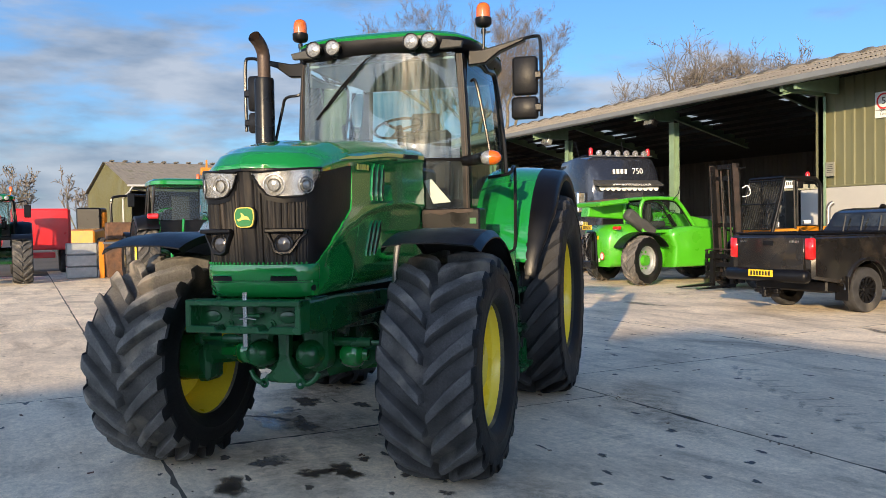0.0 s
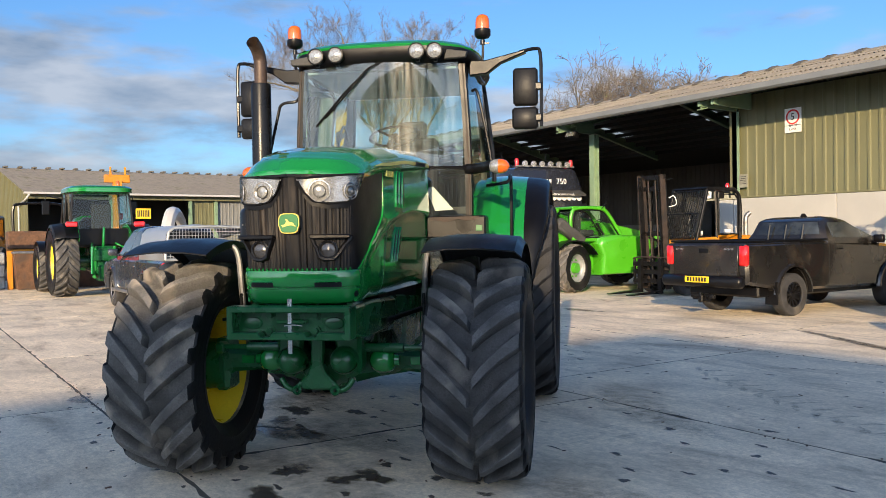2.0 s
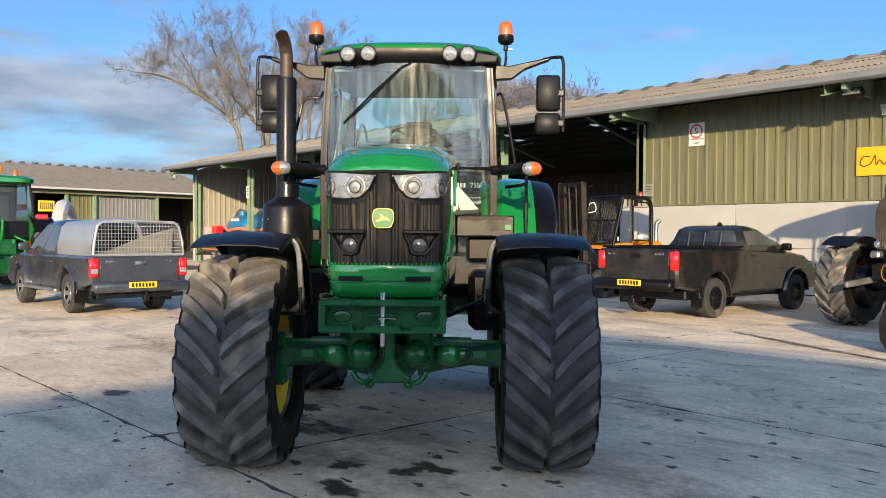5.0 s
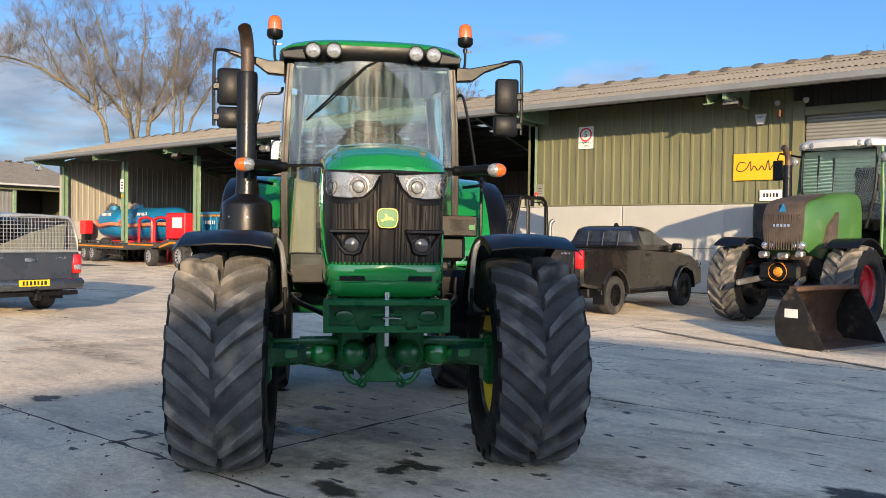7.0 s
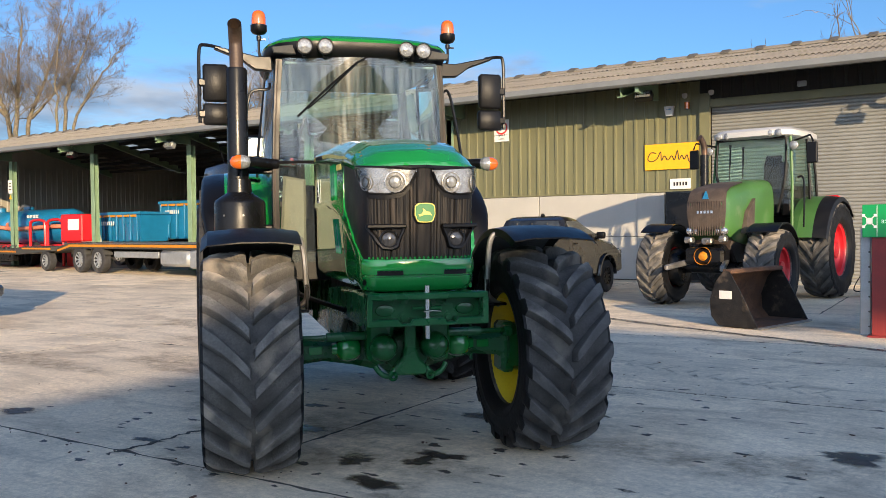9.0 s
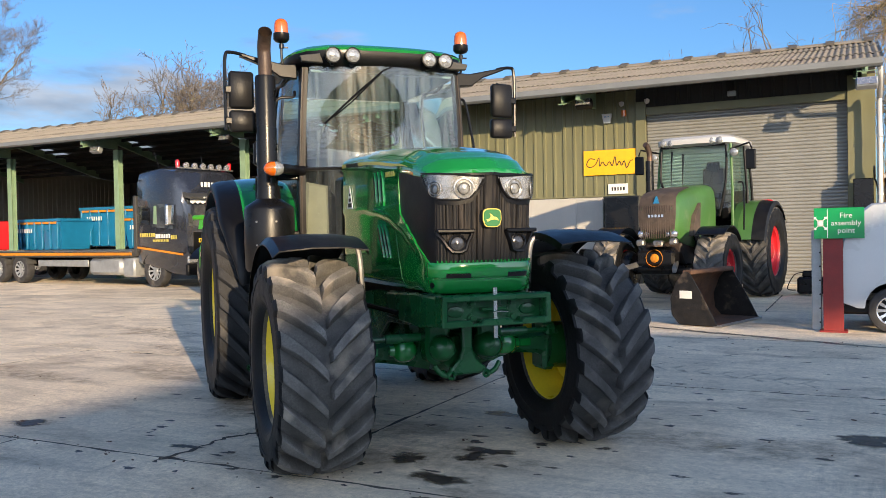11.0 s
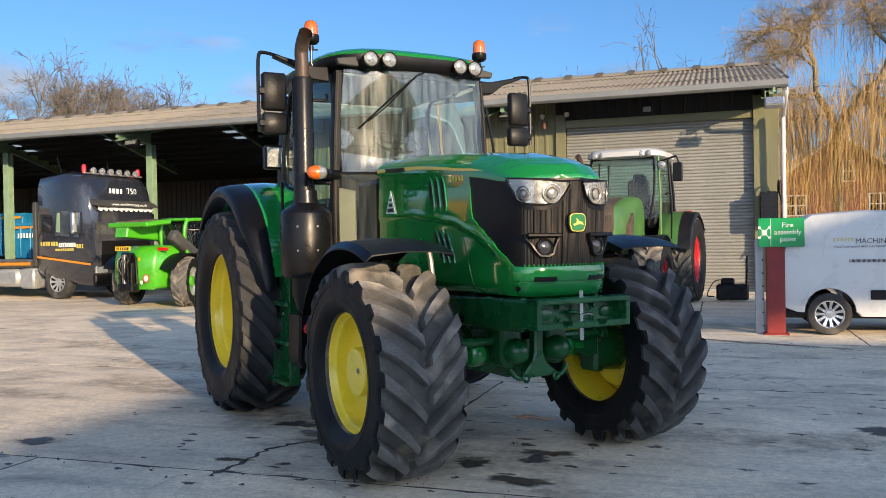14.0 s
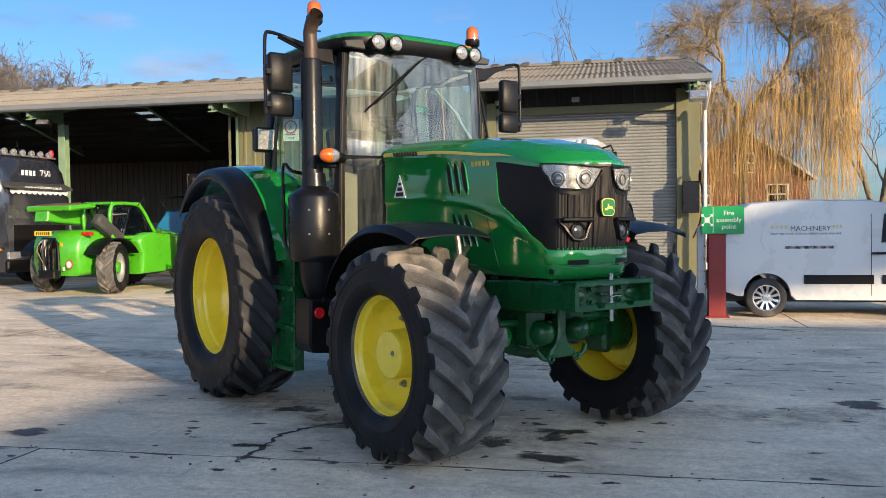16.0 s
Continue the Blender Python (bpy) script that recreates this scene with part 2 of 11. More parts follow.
def tread_rubber(name, tread, dust, dust_at):
    """A worn tread with dust caught on its lugs, paler on the rubbed edges."""
    m = mat(name, tread, 0.80, vary=0.28, scale=7, bump=0.6, fine=90, dirt=dust, dirt_at=dust_at, dirt_scale=3.2, spec=0.35)
    N, L = m.node_tree.nodes, m.node_tree.links
    b = N["Principled BSDF"]
    src = b.inputs["Base Color"].links[0].from_socket
    ge, pr, sc = N.new("ShaderNodeNewGeometry"), N.new("ShaderNodeMapRange"), N.new("ShaderNodeVectorMath")
    pr.inputs["From Min"].default_value, pr.inputs["From Max"].default_value = 0.50, 0.58
    pr.inputs["To Min"].default_value, pr.inputs["To Max"].default_value = 1.0, 1.55
    L.new(ge.outputs["Pointiness"], pr.inputs["Value"])
    sc.operation = "SCALE"
    L.new(src, sc.inputs[0])
    L.new(pr.outputs[0], sc.inputs["Scale"])
    L.new(sc.outputs[0], b.inputs["Base Color"])
    return m


M["rubber_side"] = mat("tyre_sidewall", (0.007, 0.0075, 0.009), 0.55, vary=0.25, scale=5, bump=0.2, fine=50, dirt=(0.022, 0.022, 0.022), dirt_at=0.58, dirt_scale=2.2, spec=0.25)
M["rubber"] = tread_rubber("tyre_rubber", (0.070, 0.069, 0.069), (0.17, 0.155, 0.135), 0.54)
M["rubber_dark"] = tread_rubber("dark_tyre_rubber", (0.034, 0.034, 0.036), (0.085, 0.078, 0.068), 0.58)
M["rubber_dusty"] = tread_rubber("dusty_tyre_rubber", (0.110, 0.104, 0.096), (0.31, 0.265, 0.21), 0.54)


# ---- mesh helpers ----
def part(name, bm, material, parent=None, label="", smooth=35, at=None):
    """Links a bmesh as one mesh object under a thing or a part."""
    me = bpy.data.meshes.new(name)
    bmesh.ops.recalc_face_normals(bm, faces=bm.faces)
    bm.to_mesh(me)
    bm.free()
    me.materials.append(M[material] if isinstance(material, str) else material)
    if smooth:
        me.shade_smooth()
        me.set_sharp_from_angle(angle=radians(smooth))
    ob = new(name, me)
    if at is not None:
        ob.matrix_basis = at
    ob.parent = parent
    if label:
        ob["label"] = label
    return ob


def share(name, src, parent, m, label=""):
    """Another part on the mesh of src."""
    ob = new(name, src.data)
    ob.parent = parent
    ob.matrix_basis = m
    if label:
        ob["label"] = label
    return ob


def thing(name, m, label, category, group="", kind=""):
    ob = new(name)
    ob.empty_display_size = 0.2
    ob.matrix_basis = m
    return tagged(ob, label, category, group, kind)


def box(bm, c, s, bev=0.0, rot=None):
    """A box of size s round c, its edges chamfered by bev; rot: degrees round x, y, z."""
    h = [v / 2 for v in s]
    b = min(bev, *(v * 0.49 for v in h)) if bev else 0
    turn = Euler([radians(a) for a in rot]).to_matrix() if rot else None
    c = Vector(c)

    def put(p):
        p = Vector(p)
        return bm.verts.new(c + (turn @ p if turn else p))

    if not b:
        v = {(i, j, k): put((i * h[0], j * h[1], k * h[2])) for i in (-1, 1) for j in (-1, 1) for k in (-1, 1)}
        for a in range(3):
            for sg in (-1, 1):
                o = [(-1, -1), (1, -1), (1, 1), (-1, 1)]
                bm.faces.new([v[tuple(q[:a] + (sg,) + q[a:])] for q in o])
        return
    v = {}
    for i in (-1, 1):
        for j in (-1, 1):
            for k in (-1, 1):
                sg = (i, j, k)
                for a in range(3):
                    v[sg, a] = put([sg[n] * (h[n] - (0 if n == a else b)) for n in range(3)])
    for a in range(3):
        u, w = [n for n in range(3) if n != a]
        for sg in (-1, 1):
            ring = []
            for p, q in ((-1, -1), (1, -1), (1, 1), (-1, 1)):
                t = [0, 0, 0]
                t[a], t[u], t[w] = sg, p, q
                ring.append(v[tuple(t), a])
            bm.faces.new(ring)
        for p in (-1, 1):
            for q in (-1, 1):
                t0, t1 = [0, 0, 0], [0, 0, 0]
                t0[a], t1[a] = -1, 1
                t0[u] = t1[u] = p
                t0[w] = t1[w] = q
                bm.faces.new([v[tuple(t0), u], v[tuple(t1), u], v[tuple(t1), w], v[tuple(t0), w]])
    for i in (-1, 1):
        for j in (-1, 1):
            for k in (-1, 1):
                bm.faces.new([v[(i, j, k), a] for a in range(3)])


def rings(bm, loops, cap=True, close=False):
    """Joins rings of equally many points into a skin."""
    vs = [[bm.verts.new(p) for p in lp] for lp in loops]
    n = len(vs[0])
    pairs = list(zip(vs, vs[1:])) + ([(vs[-1], vs[0])] if close else [])
    for a, b in pairs:
        for i in range(n):
            j = (i + 1) % n
            bm.faces.new((a[i], a[j], b[j], b[i]))
    if cap and not close:
        bm.faces.new(vs[0][::-1])
        bm.faces.new(vs[-1])


def sheet(bm, rows, thick=0.0, way=(0, 0, 1)):
    """A grid of points as a surface, with thickness along way."""
    a = [[bm.verts.new(p) for p in r] for r in rows]
    nr, nc = len(a), len(a[0])
    for i in range(nr - 1):
        for j in range(nc - 1):
            bm.faces.new((a[i][j], a[i][j + 1], a[i + 1][j + 1], a[i + 1][j]))
    if thick:
        w = Vector(way) * thick
        b = [[bm.verts.new(Vector(p) + w) for p in r] for r in rows]
        for i in range(nr - 1):
            for j in range(nc - 1):
                bm.faces.new((b[i][j], b[i + 1][j], b[i + 1][j + 1], b[i][j + 1]))
        edge = [(0, j) for j in range(nc)] + [(i, nc - 1) for i in range(1, nr)] + [(nr - 1, j) for j in range(nc - 2, -1, -1)] + [(i, 0) for i in range(nr - 2, 0, -1)]
        for p, q in zip(edge, edge[1:] + edge[:1]):
            bm.faces.new((a[p[0]][p[1]], b[p[0]][p[1]], b[q[0]][q[1]], a[q[0]][q[1]]))


def circle(c, r, axis, seg, turn=0.0):
    axis = Vector(axis).normalized()
    q = axis.to_track_quat("Z", "Y")
    return [Vector(c) + q @ Vector((r * math.cos(turn + 2 * math.pi * i / seg), r * math.sin(turn + 2 * math.pi * i / seg), 0)) for i in range(seg)]


def cyl(bm, p0, p1, r0, r1=None, seg=14, cap=True):
    ax = Vector(p1) - Vector(p0)
    rings(bm, [circle(p0, r0, ax, seg), circle(p1, r0 if r1 is None else r1, ax, seg)], cap)


def lathe(bm, prof, origin=(0, 0, 0), axis="x", seg=32, close=False, arc=None):
    """Turns a profile of (radius, along) round an axis through origin."""
    o = Vector(origin)
    loops = []
    n = seg if arc is None else seg + 1
    for i in range(n):
        a = 2 * math.pi * i / seg if arc is None else arc[0] + (arc[1] - arc[0]) * i / seg
        c, s = math.cos(a), math.sin(a)
        loops.append([o + (Vector((h, -r * c, r * s)) if axis == "x" else Vector((r * c, h, r * s)) if axis == "y" else Vector((r * c, r * s, h))) for r, h in prof])
    vs = [[bm.verts.new(p) for p in lp] for lp in loops]
    m = len(prof)
    for i in range(n if arc is None else n - 1):
        a, b = vs[i], vs[(i + 1) % n]
        for j in range(m - 1 + (1 if close else 0)):
            k = (j + 1) % m
            bm.faces.new((a[j], a[k], b[k], b[j]))
    if arc is not None and close:
        bm.faces.new(vs[0])
        bm.faces.new(vs[-1][::-1])


def pipe(bm, pts, r, seg=8, cap=True):
    """A tube along points; r: a radius or one for each point."""
    pts = [Vector(p) for p in pts]
    rs = r if isinstance(r, (list, tuple)) else [r] * len(pts)
    loops = []
    up = None
    for i, p in enumerate(pts):
        d = (pts[min(i + 1, len(pts) - 1)] - pts[max(i - 1, 0)]).normalized()
        if up is None:
            up = d.orthogonal().normalized()
        up = (up - d * up.dot(d)).normalized()
        side = d.cross(up)
        loops.append([p + rs[i] * (math.cos(2 * math.pi * k / seg) * up + math.sin(2 * math.pi * k / seg) * side) for k in range(seg)])
    rings(bm, loops, cap)


def lerp(a, b, t):
    return a + (b - a) * t


def bend(pts, n=6):
    """A smooth line through points."""
    pts = [Vector(p) for p in pts]
    out = []
    for i in range(len(pts) - 1):
        p0, p1, p2, p3 = pts[max(i - 1, 0)], pts[i], pts[i + 1], pts[min(i + 2, len(pts) - 1)]
        for k in range(n):
            t = k / n
            out.append(0.5 * ((2 * p1) + (p2 - p0) * t + (2 * p0 - 5 * p1 + 4 * p2 - p3) * t * t + (3 * p1 - p0 - 3 * p2 + p3) * t ** 3))
    return out + [pts[-1]]


def prism(bm, poly, axis, a, b, bev=0.0):
    """A polygon in the plane across axis, drawn out from a to b, edges of its two faces chamfered."""
    def at(p, d):
        return (d, p[0], p[1]) if axis == "x" else (p[0], d, p[1]) if axis == "y" else (p[0], p[1], d)
    if not bev:
        rings(bm, [[at(p, a) for p in poly], [at(p, b) for p in poly]])
        return
    c = Vector((sum(p[0] for p in poly) / len(poly), sum(p[1] for p in poly) / len(poly)))
    n = len(poly)
    inner = []
    area = sum(poly[i][0] * poly[(i + 1) % n][1] - poly[(i + 1) % n][0] * poly[i][1] for i in range(n))
    sg = 1 if area > 0 else -1
    for i in range(n):
        p, q, r = Vector(poly[i - 1]), Vector(poly[i]), Vector(poly[(i + 1) % n])
        e1, e2 = (q - p).normalized(), (r - q).normalized()
        n1, n2 = Vector((-e1.y, e1.x)) * sg, Vector((-e2.y, e2.x)) * sg
        k = max(0.4, 1 + n1.dot(n2))
        inner.append(q + (n1 + n2) * (bev / k))
    s = 1 if b > a else -1
    rings(bm, [[at(p, a) for p in inner], [at(p, a + s * bev) for p in poly], [at(p, b - s * bev) for p in poly], [at(p, b) for p in inner]])


def words(name, text, size, material, parent, m, label="", align="CENTER"):
    """Raised lettering in the built-in font, as a mesh."""
    cu = bpy.data.curves.new(name, "FONT")
    cu.body, cu.size, cu.extrude, cu.align_x, cu.align_y = text, size, 0.002, align, "CENTER"
    cu.resolution_u = 2
    tmp = bpy.data.objects.new(name, cu)
    me = bpy.data.meshes.new_from_object(tmp)
    bpy.data.objects.remove(tmp)
    me.materials.clear()
    me.materials.append(M[material])
    ob = new(name, me)
    ob.parent = parent
    ob.matrix_basis = m
    if label:
        ob["label"] = label
    return ob


def bars(bm, x0, z0, w, h, n, y, seed=1, axis="y", gap=0.3):
    """Illegible writing as a row of upright bars on a plane across axis."""
    rnd = random.Random(seed)
    step = w / n
    for i in range(n):
        ww = step * (1 - gap) * rnd.uniform(0.7, 1.0)
        c = x0 + step * (i + 0.5)
        if axis == "y":
            box(bm, (c, y, z0 + h / 2), (ww, 0.004, h))
        else:
            box(bm, (y, c, z0 + h / 2), (0.004, ww, h))

# ---- ground ----
def concrete(name, base, stain=True):
    m = mat(name, base, 0.85, vary=0.12, scale=0.7, bump=0.5, fine=38, dirt=(base[0] * 0.62, base[1] * 0.60, base[2] * 0.58), dirt_at=0.58, dirt_scale=0.55)
    nt = m.node_tree
    N, L = nt.nodes, nt.links
    b = N["Principled BSDF"]
    src = b.inputs["Base Color"].links[0].from_socket
    geo = N.new("ShaderNodeNewGeometry")
    # dark spots and pock marks, cast-in brush lines, a slab-to-slab shift
    vor = N.new("ShaderNodeTexVoronoi")
    vor.inputs["Scale"].default_value = 2.6
    vm = N.new("ShaderNodeMapping")
    vm.inputs["Scale"].default_value = (0.6, 1.3, 1)
    L.new(geo.outputs["Position"], vm.inputs["Vector"])
    L.new(vm.outputs[0], vor.inputs["Vector"])
    mr = N.new("ShaderNodeMapRange")
    mr.inputs["From Min"].default_value, mr.inputs["From Max"].default_value = 0.05, 0.10
    mr.inputs["To Min"].default_value, mr.inputs["To Max"].default_value = 0.62, 1.0
    L.new(vor.outputs["Distance"], mr.inputs["Value"])
    nz = N.new("ShaderNodeTexNoise")
    nz.inputs["Scale"].default_value, nz.inputs["Detail"].default_value, nz.inputs["Roughness"].default_value = 0.9, 9.0, 0.65
    L.new(geo.outputs["Position"], nz.inputs["Vector"])
    mr2 = N.new("ShaderNodeMapRange")
    mr2.inputs["From Min"].default_value, mr2.inputs["From Max"].default_value = 0.3, 0.7
    mr2.inputs["To Min"].default_value, mr2.inputs["To Max"].default_value = 0.80, 1.22
    L.new(nz.outputs["Fac"], mr2.inputs["Value"])
    oi = N.new("ShaderNodeObjectInfo")
    mr3 = N.new("ShaderNodeMapRange")
    mr3.inputs["To Min"].default_value, mr3.inputs["To Max"].default_value = 0.88, 1.10
    L.new(oi.outputs["Random"], mr3.inputs["Value"])
    wv, wm = N.new("ShaderNodeTexNoise"), N.new("ShaderNodeMapping")
    wm.inputs["Scale"].default_value = (7.5, 0.55, 1)
    wm.inputs["Rotation"].default_value = (0, 0, radians(4))
    wv.inputs["Scale"].default_value, wv.inputs["Detail"].default_value, wv.inputs["Roughness"].default_value = 2.6, 6.0, 0.75
    L.new(geo.outputs["Position"], wm.inputs["Vector"])
    L.new(wm.outputs[0], wv.inputs["Vector"])
    # the tamping ridges come and go
    hm = N.new("ShaderNodeMath")
    hm.operation = "MULTIPLY"
    hr_ = N.new("ShaderNodeMapRange")
    hr_.inputs["From Min"].default_value, hr_.inputs["From Max"].default_value = 0.48, 0.62
    L.new(nz.outputs["Fac"], hr_.inputs["Value"])
    L.new(wv.outputs["Fac"], hm.inputs[0])
    L.new(hr_.outputs[0], hm.inputs[1])
    # old brown stains
    st = N.new("ShaderNodeTexNoise")
    st.inputs["Scale"].default_value, st.inputs["Detail"].default_value, st.inputs["Roughness"].default_value, st.inputs["Distortion"].default_value = 1.25, 9.0, 0.68, 0.6
    L.new(vm.outputs[0], st.inputs["Vector"])
    sr = N.new("ShaderNodeMapRange")
    sr.inputs["From Min"].default_value, sr.inputs["From Max"].default_value, sr.inputs["To Max"].default_value = 0.50, 0.70, 0.75
    L.new(st.outputs["Fac"], sr.inputs["Value"])
    sm = N.new("ShaderNodeMix")
    sm.data_type = "RGBA"
    sm.inputs[7].default_value = (0.33, 0.25, 0.17, 1)
    L.new(sr.outputs[0], sm.inputs[0])
    L.new(src, sm.inputs[6])
    src = sm.outputs[2]
    mul = None
    # aggregate speckle
    sp = N.new("ShaderNodeTexNoise")
    sp.inputs["Scale"].default_value, sp.inputs["Detail"].default_value, sp.inputs["Roughness"].default_value = 16.0, 12.0, 0.9
    L.new(geo.outputs["Position"], sp.inputs["Vector"])
    mr4 = N.new("ShaderNodeMapRange")
    mr4.inputs["From Min"].default_value, mr4.inputs["From Max"].default_value = 0.32, 0.66
    mr4.inputs["To Min"].default_value, mr4.inputs["To Max"].default_value = 0.60, 1.36
    L.new(sp.outputs["Fac"], mr4.inputs["Value"])
    # the concrete is darker where the tamping ridges are strongest
    gr_ = N.new("ShaderNodeMapRange")
    gr_.inputs["From Min"].default_value, gr_.inputs["From Max"].default_value = 0.42, 0.66
    gr_.inputs["To Min"].default_value, gr_.inputs["To Max"].default_value = 1.0, 0.70
    L.new(hm.outputs[0], gr_.inputs["Value"])
    # rubber and mud drawn along the drive lines
    dl, dlm, dlr = N.new("ShaderNodeTexNoise"), N.new("ShaderNodeMapping"), N.new("ShaderNodeMapRange")
    dlm.inputs["Scale"].default_value = (0.35, 2.6, 1)
    dlm.inputs["Rotation"].default_value = (0, 0, radians(-16))
    dl.inputs["Scale"].default_value, dl.inputs["Detail"].default_value, dl.inputs["Roughness"].default_value = 1.0, 8.0, 0.7
    L.new(geo.outputs["Position"], dlm.inputs["Vector"])
    L.new(dlm.outputs[0], dl.inputs["Vector"])
    dlr.inputs["From Min"].default_value, dlr.inputs["From Max"].default_value = 0.50, 0.70
    dlr.inputs["To Min"].default_value, dlr.inputs["To Max"].default_value = 1.04, 0.78
    L.new(dl.outputs["Fac"], dlr.inputs["Value"])
    for o in (mr.outputs[0], mr2.outputs[0], mr3.outputs[0], mr4.outputs[0], gr_.outputs[0], dlr.outputs[0]):
        if mul is None:
            mul = o
            continue
        k = N.new("ShaderNodeMath")
        k.operation = "MULTIPLY"
        L.new(mul, k.inputs[0])
        L.new(o, k.inputs[1])
        mul = k.outputs[0]
    x = N.new("ShaderNodeVectorMath")
    x.operation = "SCALE"
    L.new(src, x.inputs[0])
    L.new(mul, x.inputs["Scale"])
    L.new(x.outputs[0], b.inputs["Base Color"])
    bp = N.new("ShaderNodeBump")
    bp.inputs["Strength"].default_value, bp.inputs["Distance"].default_value = 0.55, 0.008
    L.new(hm.outputs[0], bp.inputs["Height"])
    old = b.inputs["Normal"].links[0].from_socket
    L.new(old, bp.inputs["Normal"])
    L.new(bp.outputs["Normal"], b.inputs["Normal"])
    return m


M["slab"] = concrete("yard_concrete", (0.82, 0.69, 0.51))
# yard concrete again, its colour darkened for the shade inside the shed
M["slab_in_shade"] = concrete("shaded_shed_floor_concrete", (0.24, 0.22, 0.19))
M["ground"] = mat("earthy_joint_fill", (0.10, 0.088, 0.070), 0.95, vary=0.25, scale=0.4, bump=0.5, fine=20)


def film(name, color, rough, lo, hi, most, scale):
    """A broken film of oil or water: see-through where the noise is low."""
    m = mat(name, color, rough, vary=0.3, scale=8)
    N, L = m.node_tree.nodes, m.node_tree.links
    n, r, g = N.new("ShaderNodeTexNoise"), N.new("ShaderNodeMapRange"), N.new("ShaderNodeNewGeometry")
    n.inputs["Scale"].default_value, n.inputs["Detail"].default_value, n.inputs["Roughness"].default_value = scale, 8.0, 0.7
    L.new(g.outputs["Position"], n.inputs["Vector"])
    r.inputs["From Min"].default_value, r.inputs["From Max"].default_value, r.inputs["To Max"].default_value = lo, hi, most
    L.new(n.outputs["Fac"], r.inputs["Value"])
    fa, mu = N.new("ShaderNodeAttribute"), N.new("ShaderNodeMath")
    fa.attribute_name, mu.operation = "fade", "MULTIPLY"
    L.new(r.outputs[0], mu.inputs[0])
    L.new(fa.outputs["Fac"], mu.inputs[1])
    L.new(mu.outputs[0], N["Principled BSDF"].inputs["Alpha"])
    return m


M["oil"] = film("oil_stain", (0.06, 0.046, 0.034), 0.5, 0.22, 0.50, 0.9, 9)
M["mark"] = film("rubber_mark", (0.20, 0.19, 0.18), 0.8, 0.34, 0.66, 0.42, 9)
M["mud"] = film("brown_mud_film", (0.27, 0.20, 0.135), 0.85, 0.38, 0.68, 0.5, 6)
M["wet"] = film("wet_concrete", (0.13, 0.12, 0.11), 0.25, 0.28, 0.55, 0.7, 8)

bm = bmesh.new()
bmesh.ops.create_grid(bm, x_segments=1, y_segments=1, size=3000)
tagged(part("ground", bm, "ground", smooth=0, at=pose(0, 0, -0.002)), "dark earth and worn yard surface under the slabs", "ground", kind="structure")

pavement = thing("pavement", pose(0, 0, 0), "worn grey cast concrete yard slabs with dark joints", "pavement", kind="structure")
ROWS_Y = [-10.6, -6.8, -3.0, 0.82, 4.65, 8.35, 12.3, 16.2, 19.9, 38.0]
FIRST_X = [-3.1, -4.4, -2.2, -5.85, -6.85, -1.75, -4.0, -3.4, -2.6]
SLAB = 6.1


def slab_mesh(w, d, seed):
    rnd = random.Random(seed)
    bm = bmesh.new()
    g = 0.011
    n = 40
    # slightly ragged arrises
    top, low = [], []
    corners = [(g, g), (w - g, g), (w - g, d - g), (g, d - g)]
    for (x0, y0), (x1, y1) in zip(corners, corners[1:] + corners[:1]):
        for k in range(n):
            t = k / n
            j = 0 if k == 0 else rnd.uniform(-0.004, 0.006) + (rnd.uniform(0.008, 0.03) if rnd.random() < 0.10 else 0)
            nx, ny = (y1 - y0), -(x1 - x0)
            ln = math.hypot(nx, ny)
            p = (x0 + (x1 - x0) * t - nx / ln * j, y0 + (y1 - y0) * t - ny / ln * j)
            low.append(bm.verts.new((p[0], p[1], -0.06)))
            cx, cy = w / 2 - p[0], d / 2 - p[1]
            ll = math.hypot(cx, cy)
            top.append((bm.verts.new((p[0], p[1], -0.004)), bm.verts.new((p[0] + cx / ll * 0.0005, p[1] + cy / ll * 0.0005, 0))))
    m = len(low)
    for i in range(m):
        k = (i + 1) % m
        bm.faces.new((low[i], low[k], top[k][0], top[i][0]))
        bm.faces.new((top[i][0], top[k][0], top[k][1], top[i][1]))
    bm.faces.new([t[1] for t in top])
    return bm


slabs = {}
for r in range(len(ROWS_Y) - 1):
    y0, y1 = ROWS_Y[r], ROWS_Y[r + 1]
    x = FIRST_X[r] - SLAB * (5 if 1 < r < 7 else 8)
    while x < FIRST_X[r] + SLAB * 3.5:
        w = SLAB
        key = (round(y1 - y0, 3), random.Random(r * 31 + int(x * 7)).randrange(2))
        if key not in slabs:
            slabs[key] = part("slab", slab_mesh(w, y1 - y0, r), "slab" if y0 < 19 else "slab_in_shade", pavement, at=pose(x, y0, 0), smooth=20)
        else:
            share("slab", slabs[key], pavement, pose(x, y0, 0))
        x += w
# farther yard to the west, larger bays
bm = bmesh.new()
for r in range(6):
    for c in range(10):
        x0, y0 = -150 + c * 11.3 + (0.0), -20.0 + r * 9.4
        if x0 + 11.3 > -36.0 and -9 < y0 + 9.4 and y0 < 33:
            continue
        box(bm, (x0 + 5.65, y0 + 4.7, -0.035), (11.26, 9.36, 0.06), 0.01)
rest = part("far_slabs", bm, "slab", pavement, smooth=20)
tagged(rest, kind="stuff")


